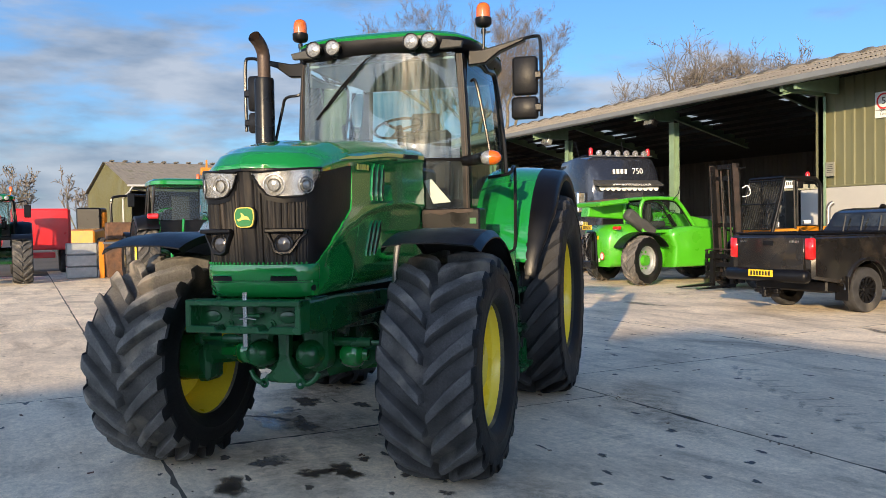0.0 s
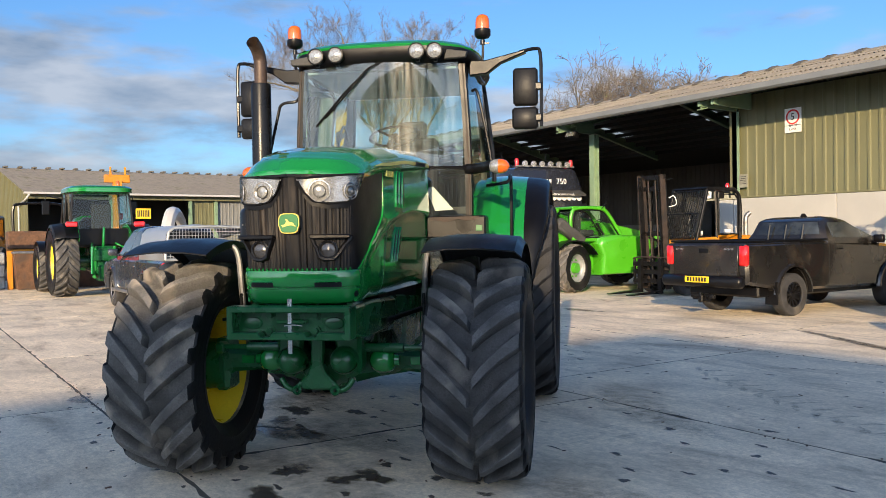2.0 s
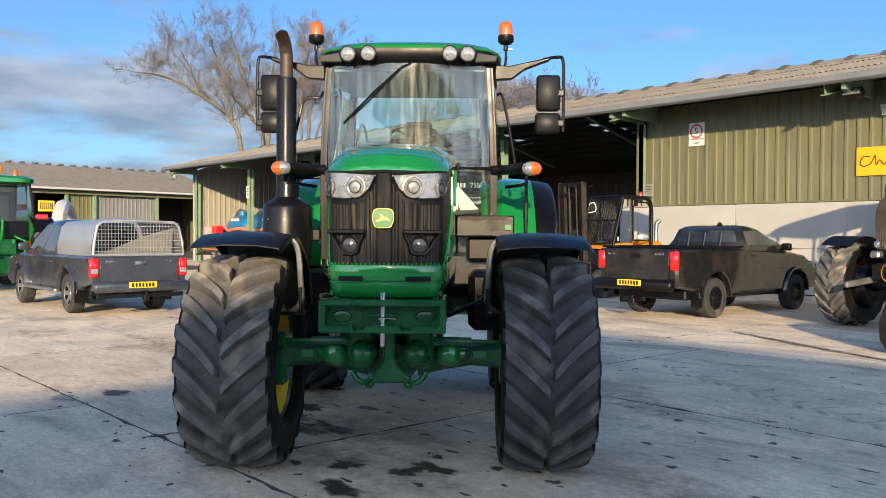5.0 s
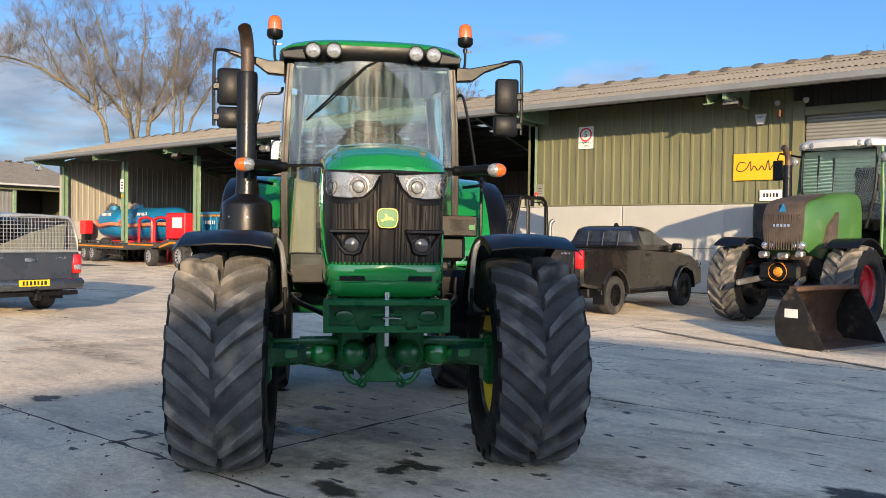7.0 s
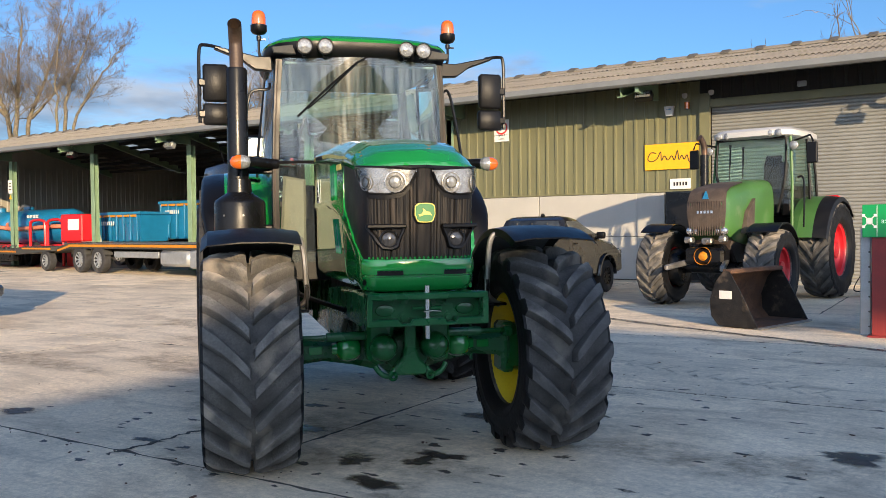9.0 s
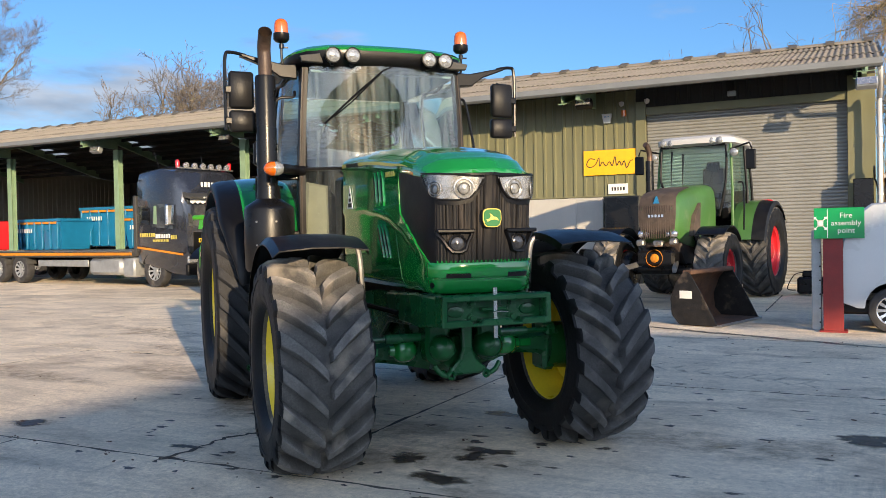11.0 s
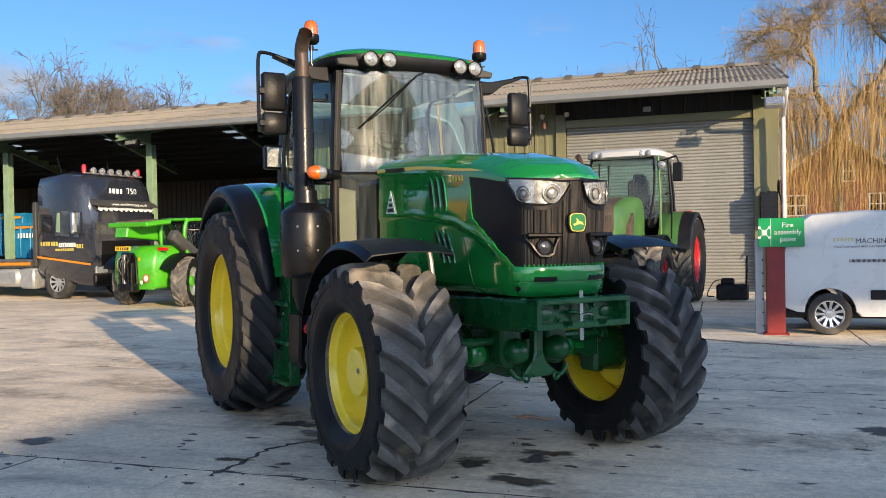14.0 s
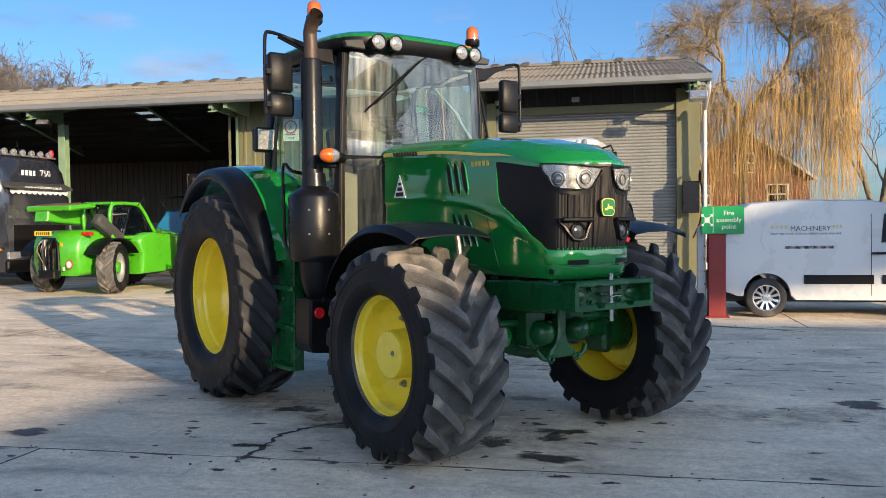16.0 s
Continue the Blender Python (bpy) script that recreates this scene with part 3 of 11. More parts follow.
def blotch(name, label, material, spots, z=0.004, seed=1):
    """Stains that thin out towards an uneven rim. spots: x, y, two radii, turn in degrees."""
    bm = bmesh.new()
    fade = bm.verts.layers.float.new("fade")
    rnd = random.Random(seed)
    for x, y, rx, ry, *turn in spots:
        n = 36
        c, s_ = (math.cos(radians(turn[0])), math.sin(radians(turn[0]))) if turn else (1, 0)
        ph = [rnd.uniform(0, 6.28) for _ in range(3)]
        ks = [1 + 0.22 * math.sin(2 * a + ph[0]) + 0.16 * math.sin(3 * a + ph[1]) + 0.12 * math.sin(7 * a + ph[2]) + rnd.uniform(-0.14, 0.10) for a in [2 * math.pi * i / n for i in range(n)]]
        mid = bm.verts.new((x, y, 0))
        mid[fade] = 1.0
        prev = None
        for f, v in ((0.55, 1.0), (0.85, 0.75), (1.15, 0.0)):
            ring = []
            for i in range(n):
                a = 2 * math.pi * i / n
                dx, dy = rx * ks[i] * f * math.cos(a), ry * ks[i] * f * math.sin(a)
                q = bm.verts.new((x + c * dx - s_ * dy, y + s_ * dx + c * dy, 0))
                q[fade] = v
                ring.append(q)
            for i in range(n):
                k = (i + 1) % n
                bm.faces.new((mid, ring[i], ring[k]) if prev is None else (prev[i], ring[i], ring[k], prev[k]))
            prev = ring
    ob = part(name, bm, material, smooth=0, at=pose(0, 0, z))
    return tagged(ob, label, "stain", kind="stuff" if len(spots) > 6 else "structure")


# ---- the long shed ----
WALL_Y, EAVE_Y, EAVE_Z, RIDGE_Y, RIDGE_Z, BACK_Y = 19.78, 18.08, 5.22, 23.9, 6.72, 38.0
X_L, X_R, X_OPEN = -46.6, -2.1, -15.95
POSTS = [-46.2, -40.05, -33.9, -27.8, -21.7, -15.75]
BAND = 2.43


def ribbed(bm, x0, x1, z0, z1, y, pitch=0.30, deep=0.035, sign=-1, along="x"):
    """Box-profile cladding, its ribs standing proud."""
    prof = []
    u = x0
    while u < x1:
        for du, d in ((0.0, 0), (0.62, 0), (0.70, 1), (0.90, 1), (0.98, 0)):
            if u + du * pitch <= x1:
                prof.append((u + du * pitch, y + sign * deep * d))
        u += pitch
    prof.append((x1, y))
    pt = (lambda p, z: (p[0], p[1], z)) if along == "x" else (lambda p, z: (p[1], p[0], z))
    sheet(bm, [[pt(p, z0) for p in prof], [pt(p, z1) for p in prof]], 0.004, (0, -sign, 0) if along == "x" else (-sign, 0, 0))


shed = thing("wall_north", pose(0, 0, 0), "olive green ribbed steel cladding over pale concrete panels", "wall", kind="structure")
SH_L, SH_R, SH_T = -7.70, -2.72, 4.62
bm = bmesh.new()
ribbed(bm, X_OPEN + 0.25, SH_L - 0.28, BAND, 5.35, WALL_Y)
part("cladding", bm, "clad", shed, "olive green box-profile steel sheets", smooth=0)
bm = bmesh.new()
ribbed(bm, SH_L - 0.28, SH_R + 0.1, SH_T + 0.22, 5.35, WALL_Y)
part("shutter_housing", bm, "shed_dark", shed, "dark ribbed panel over the shutter", smooth=0)
bm = bmesh.new()
box(bm, (X_OPEN + 0.12, WALL_Y - 0.04, 2.65), (0.26, 0.16, 5.3), 0.01)
box(bm, (SH_L - 0.14, WALL_Y - 0.05, 2.5), (0.28, 0.12, 5.0), 0.008)
box(bm, (SH_R + 0.31, WALL_Y - 0.06, 2.6), (0.62, 0.16, 5.2), 0.008)
box(bm, ((SH_L + SH_R) / 2, WALL_Y - 0.03, SH_T + 0.11), (SH_R - SH_L, 0.10, 0.22), 0.01)
box(bm, ((X_OPEN + SH_L) / 2, WALL_Y - 0.03, BAND + 0.02), (SH_L - X_OPEN - 0.3, 0.07, 0.05), 0.006)
part("corner_flashing", bm, "clad", shed, smooth=30)
bm0 = bmesh.new()
box(bm0, (0, 0, 0), (2.98, 0.15, 1.19), 0.012)
first = part("concrete_panel", bm0, "band", shed, "pale painted precast concrete panel", at=pose(-14.2, WALL_Y, 0.62))
for i, xx in enumerate((-14.2, -11.2, -9.35)):
    for zz in (0.62, 1.82):
        if i == 0 and zz == 0.62:
            continue
        sx = 1.0 if i < 2 else 0.26
        share("concrete_panel", first, shed, pose(xx if i < 2 else -9.32, WALL_Y, zz) @ Matrix.Diagonal((sx, 1, 1, 1)))
bm = bmesh.new()
box(bm, ((X_OPEN + SH_L) / 2, WALL_Y + 0.16, 1.2), (SH_L - X_OPEN, 0.10, 2.4))
box(bm, ((X_OPEN + X_R) / 2, WALL_Y + 0.18, 3.95), (X_R - X_OPEN, 0.10, 2.9))
part("wall_core", bm, "shed_dark", shed)

door = thing("door_1", pose(0, 0, 0), "closed grey steel roller shutter door in the olive shed wall", "roller shutter", kind="structure")
bm0 = bmesh.new()
W = SH_R - SH_L
sheet(bm0, [[(-W / 2, 0.012, 0.0), (W / 2, 0.012, 0.0)], [(-W / 2, -0.004, 0.012), (W / 2, -0.004, 0.012)], [(-W / 2, -0.012, 0.045), (W / 2, -0.012, 0.045)], [(-W / 2, -0.004, 0.078), (W / 2, -0.004, 0.078)], [(-W / 2, 0.012, 0.09), (W / 2, 0.012, 0.09)]], 0.004, (0, 1, 0))
slat = part("slat", bm0, "shutter", door, at=pose((SH_L + SH_R) / 2, WALL_Y + 0.10, 0.06), smooth=60)
for i in range(1, 51):
    share("slat", slat, door, pose((SH_L + SH_R) / 2, WALL_Y + 0.10, 0.06 + 0.09 * i))
bm = bmesh.new()
box(bm, ((SH_L + SH_R) / 2, WALL_Y + 0.10, 0.03), (W, 0.05, 0.07), 0.01)
part("bottom_rail", bm, "galv", door)

# roof: corrugated sheets, ridge pieces, gutter
roof = thing("roof_north", pose(0, 0, 0), "weathered grey-brown corrugated fibre cement roof with ridge caps", "roof", kind="structure")


def corrugated(bm, x0, x1, y0, z0, y1, z1, pitch=0.146, deep=0.026, steps=4, along="x"):
    lo, hi = [], []
    n = int((x1 - x0) / pitch * steps)
    for i in range(n + 1):
        u = x0 + (x1 - x0) * i / n
        h = deep * math.cos(2 * math.pi * (u - x0) / pitch)
        lo.append((u, y0, z0 + h) if along == "x" else (y0, u, z0 + h))
        hi.append((u, y1, z1 + h) if along == "x" else (y1, u, z1 + h))
    sheet(bm, [lo, hi], 0.012, (0, 0, -1))


bm = bmesh.new()
n_lap = 4
for k in range(n_lap):
    a, b = k / n_lap, (k + 1) / n_lap
    y0, y1 = EAVE_Y - 0.12 + (RIDGE_Y - EAVE_Y + 0.12) * a, EAVE_Y - 0.12 + (RIDGE_Y - EAVE_Y + 0.12) * b
    z0, z1 = EAVE_Z + (RIDGE_Z - EAVE_Z) * a, EAVE_Z + (RIDGE_Z - EAVE_Z) * b
    corrugated(bm, X_L - 0.3, X_R + 0.15, y0 - 0.08, z0 + 0.016 * (k % 2) + 0.06, y1, z1 + 0.016 * (k % 2) + 0.06)
part("front_sheets", bm, "roof", roof, smooth=60)
bm = bmesh.new()
corrugated(bm, X_L - 0.3, X_R + 0.15, RIDGE_Y, RIDGE_Z + 0.06, BACK_Y + 0.2, EAVE_Z + 0.06)
part("back_sheets", bm, "roof", roof, smooth=60)
# a dark sheet under the roof sheets stands in for the shade there
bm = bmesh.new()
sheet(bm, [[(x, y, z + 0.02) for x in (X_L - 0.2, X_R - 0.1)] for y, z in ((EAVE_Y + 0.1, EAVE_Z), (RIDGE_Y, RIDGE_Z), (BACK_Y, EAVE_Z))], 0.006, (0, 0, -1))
part("lining", bm, "shed_dark", roof, "added dark sheet under the roof, standing in for its shade")
bm0 = bmesh.new()
rings(bm0, [[(0, -0.34, -0.085), (0, -0.07, 0.03), (0, 0.07, 0.03), (0, 0.34, -0.085), (0, 0.33, -0.11), (0, 0, -0.02), (0, -0.33, -0.11)], [(0.93, -0.34, -0.085), (0.93, -0.07, 0.03), (0.93, 0.07, 0.03), (0.93, 0.34, -0.085), (0.93, 0.33, -0.11), (0.93, 0, -0.02), (0.93, -0.33, -0.11)]])
cap = part("ridge_cap", bm0, "roof", roof, at=pose(X_L - 0.2, RIDGE_Y, RIDGE_Z + 0.13))
bm0 = bmesh.new()
rings(bm0, [[(0.86, -0.36, -0.055), (0.86, -0.08, 0.075), (0.86, 0.08, 0.075), (0.86, 0.36, -0.055), (0.86, 0.34, -0.1), (0.86, 0, 0.0), (0.86, -0.34, -0.1)], [(1.10, -0.36, -0.055), (1.10, -0.08, 0.075), (1.10, 0.08, 0.075), (1.10, 0.36, -0.055), (1.10, 0.34, -0.1), (1.10, 0, 0.0), (1.10, -0.34, -0.1)]])
lap = part("ridge_lap", bm0, "ridge", roof, "dark lap where two ridge caps meet", at=pose(X_L - 0.2, RIDGE_Y, RIDGE_Z + 0.13))
for i in range(1, 44):
    share("ridge_cap", cap, roof, pose(X_L - 0.2 + 1.015 * i, RIDGE_Y, RIDGE_Z + 0.13))
    share("ridge_lap", lap, roof, pose(X_L - 0.2 + 1.015 * i, RIDGE_Y, RIDGE_Z + 0.13))
bm = bmesh.new()
rings(bm, [[(x, EAVE_Y - 0.20, EAVE_Z + 0.06), (x, EAVE_Y - 0.22, EAVE_Z - 0.08), (x, EAVE_Y - 0.16, EAVE_Z - 0.13), (x, EAVE_Y - 0.06, EAVE_Z - 0.13), (x, EAVE_Y, EAVE_Z - 0.08), (x, EAVE_Y, EAVE_Z + 0.03), (x, EAVE_Y - 0.015, EAVE_Z + 0.03), (x, EAVE_Y - 0.02, EAVE_Z - 0.07), (x, EAVE_Y - 0.19, EAVE_Z - 0.07), (x, EAVE_Y - 0.185, EAVE_Z + 0.06)] for x in (X_L - 0.25, X_R + 0.12)])
part("gutter", bm, "gutter", roof, "grey steel eaves gutter")
bm = bmesh.new()
for s in (0.0,):
    prism(bm, [(EAVE_Y - 0.05, EAVE_Z - 0.02), (RIDGE_Y, RIDGE_Z - 0.02), (BACK_Y, EAVE_Z - 0.02), (BACK_Y, EAVE_Z - 0.05), (RIDGE_Y, RIDGE_Z - 0.05), (EAVE_Y - 0.05, EAVE_Z - 0.05)], "x", X_L - 0.2, X_L - 0.05)
    prism(bm, [(EAVE_Y - 0.05, EAVE_Z + 0.03), (RIDGE_Y, RIDGE_Z + 0.03), (BACK_Y, EAVE_Z + 0.03), (BACK_Y, EAVE_Z - 0.2), (RIDGE_Y, RIDGE_Z - 0.2), (EAVE_Y - 0.05, EAVE_Z - 0.2)], "x", X_R + 0.02, X_R + 0.10)
part("barge_board", bm, "gutter", roof)
# purlins and rafters
bm0 = bmesh.new()
L0 = math.hypot(RIDGE_Y - EAVE_Y, RIDGE_Z - EAVE_Z)
SL = math.atan2(RIDGE_Z - EAVE_Z, RIDGE_Y - EAVE_Y)
for s in (-1, 1):
    yc = RIDGE_Y + s * (RIDGE_Y - EAVE_Y) / 2
    a = -s * math.degrees(SL)
    box(bm0, (0, yc, (RIDGE_Z + EAVE_Z) / 2 - 0.36), (0.17, L0 - 0.1, 0.025), 0, (a, 0, 0))
    box(bm0, (0, yc, (RIDGE_Z + EAVE_Z) / 2 - 0.18), (0.012, L0 - 0.1, 0.34), 0, (a, 0, 0))
raf = None
for xx in POSTS + [-9.6, -2.5]:
    if raf is None:
        raf = part("rafter", bm0, "post", roof, at=pose(xx, 0, 0))
    else:
        share("rafter", raf, roof, pose(xx, 0, 0))
# purlins, darkened with the same shade colour
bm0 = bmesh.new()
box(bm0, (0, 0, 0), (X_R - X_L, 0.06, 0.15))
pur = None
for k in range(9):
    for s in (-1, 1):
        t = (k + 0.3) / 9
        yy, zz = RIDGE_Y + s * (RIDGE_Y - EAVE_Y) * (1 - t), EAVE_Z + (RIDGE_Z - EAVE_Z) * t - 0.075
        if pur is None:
            pur = part("purlin", bm0, "shed_dark", roof, at=pose((X_L + X_R) / 2, yy, zz))
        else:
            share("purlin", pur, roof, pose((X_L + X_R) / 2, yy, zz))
# soffit bracket at every frame
bm0 = bmesh.new()
prism(bm0, [(EAVE_Y + 0.02, EAVE_Z - 0.10), (WALL_Y - 0.05, EAVE_Z + 0.2), (WALL_Y - 0.05, EAVE_Z - 0.30), (EAVE_Y + 0.02, EAVE_Z - 0.26)], "x", -0.05, 0.05)
brk = None
for xx in POSTS + [-15.3, -9.14, -2.35]:
    if brk is None:
        brk = part("eaves_bracket", bm0, "post", roof, at=pose(xx, 0, 0))
    else:
        share("eaves_bracket", brk, roof, pose(xx, 0, 0))
# rooflights under the sheets' line; a faint glow imitates daylight coming through
M["rooflight"] = mat("glowing_rooflight", (0.55, 0.58, 0.58), 0.6, vary=0.1, scale=4)
M["rooflight"].node_tree.nodes["Principled BSDF"].inputs["Emission Color"].default_value = (0.6, 0.7, 0.8, 1)
M["rooflight"].node_tree.nodes["Principled BSDF"].inputs["Emission Strength"].default_value = 0.25
bm0 = bmesh.new()
corrugated(bm0, -0.55, 0.55, -0.45, 0.45 * 0.1064, 0.45, -0.45 * 0.1064, steps=4)
lig = None
SLB = (RIDGE_Z - EAVE_Z) / (BACK_Y - RIDGE_Y)
for xx in POSTS:
    for dx, yy in ((-1.4, 27.05), (-1.6, 28.7)):
        zz = RIDGE_Z - (yy - RIDGE_Y) * SLB - 0.03
        if lig is None:
            lig = part("rooflight", bm0, "rooflight", roof, "pale rooflight sheet with a glow for daylight", at=pose(xx + dx, yy, zz), smooth=60)
        else:
            share("rooflight", lig, roof, pose(xx + dx, yy, zz))

# posts
for xx in POSTS:
    bm = bmesh.new()
    box(bm, (0, -0.11, 2.45), (0.24, 0.02, 4.9), 0.003)
    box(bm, (0, 0.11, 2.45), (0.24, 0.02, 4.9), 0.003)
    box(bm, (0, 0, 2.45), (0.014, 0.2, 4.9))
    box(bm, (0, 0, 0.015), (0.34, 0.34, 0.03), 0.004)
    ob = part("column", bm, "post", at=pose(xx, 19.78, 0))
    tagged(ob, "pale green steel column of the open shed", "column", "columns of the shed", kind="structure")

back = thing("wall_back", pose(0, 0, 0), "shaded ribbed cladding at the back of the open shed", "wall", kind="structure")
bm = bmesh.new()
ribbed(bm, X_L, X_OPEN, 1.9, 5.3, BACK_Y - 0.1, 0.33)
part("cladding", bm, "clad_in_shade", back, smooth=0)
bm = bmesh.new()
box(bm, ((X_L + X_R) / 2, BACK_Y + 0.05, 2.65), (X_R - X_L, 0.1, 5.3))
box(bm, ((X_L + X_OPEN) / 2, BACK_Y - 0.12, 0.95), (X_OPEN - X_L, 0.12, 1.9))
part("lower_panels", bm, "band", back)
side = thing("wall_west", pose(0, 0, 0), "cream ribbed cladding of the shed's end wall", "wall", kind="structure")
bm = bmesh.new()
ribbed(bm, 19.7, BACK_Y, 1.95, 4.0, X_L + 0.1, 0.33, sign=1, along="y")
part("cladding", bm, "clad_west_sunlit", side, smooth=0)
bm = bmesh.new()
ribbed(bm, 19.7, BACK_Y, 4.0, 5.2, X_L + 0.12, 0.33, sign=1, along="y")
prism(bm, [(19.7, 5.15), (BACK_Y, 5.15), (RIDGE_Y, RIDGE_Z)], "x", X_L + 0.05, X_L + 0.1)
part("upper_cladding", bm, "clad_west_sunlit", side, smooth=0)
bm = bmesh.new()
box(bm, (X_L + 0.05, (19.7 + BACK_Y) / 2, 1.0), (0.16, BACK_Y - 19.7, 1.95), 0.01)
box(bm, (X_L - 0.03, (19.7 + BACK_Y) / 2, 2.6), (0.06, BACK_Y - 19.7, 5.2))
part("lower_panels", bm, "band", side)
# the partition takes the darkened colour too, as if in shade
part_wall = thing("wall_inner", pose(0, 0, 0), "cladding partition beside the closed bays, coloured dark for shade", "wall", kind="structure")
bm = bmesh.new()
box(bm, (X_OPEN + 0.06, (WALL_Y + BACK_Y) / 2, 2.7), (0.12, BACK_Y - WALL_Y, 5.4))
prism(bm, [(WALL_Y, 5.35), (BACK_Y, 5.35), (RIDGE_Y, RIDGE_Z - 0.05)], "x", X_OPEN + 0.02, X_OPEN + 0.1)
part("panel", bm, "shed_dark", part_wall)
gable = thing("wall_east", pose(0, 0, 0), "olive clad gable end of the long shed", "wall", kind="structure")
bm = bmesh.new()
box(bm, (X_R - 0.06, (WALL_Y + BACK_Y) / 2, 2.6), (0.1, BACK_Y - WALL_Y, 5.2))
prism(bm, [(WALL_Y, 5.15), (BACK_Y, 5.15), (RIDGE_Y, RIDGE_Z - 0.03)], "x", X_R - 0.1, X_R)
part("panel", bm, "clad", gable)

# ---- the far shed to the west ----
far = thing("far_shed", pose(-66.5, 7.3, 0, 0, 0, 6), "long olive farm shed with brown corrugated roof across the yard", "shed")
FX0, FXR, FX1, FY0, FY1, FZE, FZR = 0.0, -8.4, -16.8, 0.0, 26.0, 5.0, 7.35
bm = bmesh.new()
corrugated(bm, FY0 - 0.3, FY1 + 0.3, FX0 + 0.5, FZE, FXR, FZR, 0.3, 0.012, 4, "y")
corrugated(bm, FY0 - 0.3, FY1 + 0.3, FXR, FZR, FX1 - 0.5, FZE, 0.3, 0.012, 4, "y")
part("roof", bm, "roof", far, "brown corrugated fibre cement", smooth=60)
bm0 = bmesh.new()
box(bm0, (0, 0, 0), (0.7, 0.28, 0.14), 0.03)
rc = None
for i in range(24):
    m = pose(FXR, FY0 + 0.4 + i * 1.06, FZR + 0.08)
    if rc is None:
        rc = part("ridge_cap", bm0, "ridge", far, at=m)
    else:
        share("ridge_cap", rc, far, m)
for y in (FY0, FY1):
    bm = bmesh.new()
    prism(bm, [(FX0, 0), (FX0, FZE - 0.05), (FXR, FZR - 0.06), (FX1, FZE - 0.05), (FX1, 0)], "y", y - 0.06, y + 0.06)
    part("gable", bm, "clad", far, "olive gable wall")
bm = bmesh.new()
k = FX1
while k < FX0 - 0.4:
    top = FZE + (FZR - FZE) * (1 - abs(k + 0.2 - FXR) / 8.4) - 0.12
    box(bm, (k + 0.2, FY0 - 0.08, top / 2), (0.10, 0.06, top))
    k += 0.42
part("gable_cladding", bm, "clad", far, "olive ribbed sheets on the gable")
for xw in (FX1, FX0 - 7):
    bm = bmesh.new()
    box(bm, (xw, (FY0 + FY1) / 2, FZE / 2), (0.1, FY1 - FY0, FZE))
    part("inner_wall", bm, "shed_dark", far)
bm = bmesh.new()
ribbed(bm, 14.4, 19.6, 0, FZE - 0.3, FX0 - 0.5, 0.33, sign=1, along="y")
part("door_panel", bm, "door_grey", far, "grey sliding door", smooth=0)
bm = bmesh.new()
ribbed(bm, 12.3, 14.4, 0, FZE - 0.3, FX0 - 0.45, 0.33, sign=1, along="y")
part("front_panel", bm, "clad", far, smooth=0)
bm0 = bmesh.new()
box(bm0, (0, 0, FZE / 2), (0.25, 0.25, FZE), 0.01)
pc = None
for y in (6.0, 12.2, 14.4, 19.7):
    m = pose(FX0 - 0.3, y, 0)
    if pc is None:
        pc = part("column", bm0, "post", far, at=m)
    else:
        share("column", pc, far, m)
bm = bmesh.new()
box(bm, (FX0 + 0.45, (FY0 + FY1) / 2, FZE - 0.06), (0.16, FY1 - FY0 + 0.6, 0.16), 0.03)
pipe(bm, bend([(FX0 + 0.45, FY0 + 0.1, FZE - 0.1), (FX0 + 0.4, FY0 - 0.15, FZE - 0.5), (FX0 - 1.4, FY0 - 0.2, FZE - 0.9), (FX0 - 1.6, FY0 - 0.2, FZE - 1.4), (FX0 - 1.6, FY0 - 0.2, 0.1)], 5), 0.07)
part("gutter", bm, "white", far, "white gutter and downpipe")
bm = bmesh.new()
box(bm, (FX0 - 0.1, (FY0 + FY1) / 2, FZE - 0.28), (0.1, FY1 - FY0, 0.35), 0.01)
part("eaves_beam", bm, "clad", far)

# ---- tall barn behind the walk, whose shade lies on the yard ----
BH = 7.0
bd = BH / math.tan(radians(SUN_UP))
bx, by = -8.9 - SUN_TO.x * bd, 8.75 - SUN_TO.y * bd
barn = thing("barn", pose(0, 0, 0), "tall olive clad barn behind the yard", "barn")
bm = bmesh.new()
ribbed(bm, by - 30, by, 0, BH, bx, 0.33, sign=-1, along="y")
ribbed(bm, bx, bx + 34, 0, BH, by, 0.33, sign=1)
part("cladding", bm, "clad", barn, smooth=0)
bm = bmesh.new()
box(bm, (bx + 17.05, by - 15.05, BH / 2 - 0.05), (33.9, 29.9, BH))
part("roof", bm, "roof", barn, smooth=0)
# board on posts above the barn, added out of view to shade the van
shade_board_at = pose(25.4, -13.7, 0, 0, 0, 47.03)
bm = bmesh.new()
prism(bm, [(-3.2, 8.75), (3.3, 8.75), (3.3, 10.65), (1.0, 10.40), (-1.2, 10.05), (-3.2, 9.62)], "y", -0.4, 0.4, 0.02)
part("ridge_canopy", bm, "clad", barn, at=shade_board_at, smooth=0)
for x in (-2.9, 0.0, 3.0):
    bm = bmesh.new()
    box(bm, (x, 0, 7.9), (0.10, 0.10, 1.9), 0.01)
    part("canopy_post", bm, "post", barn, at=shade_board_at)

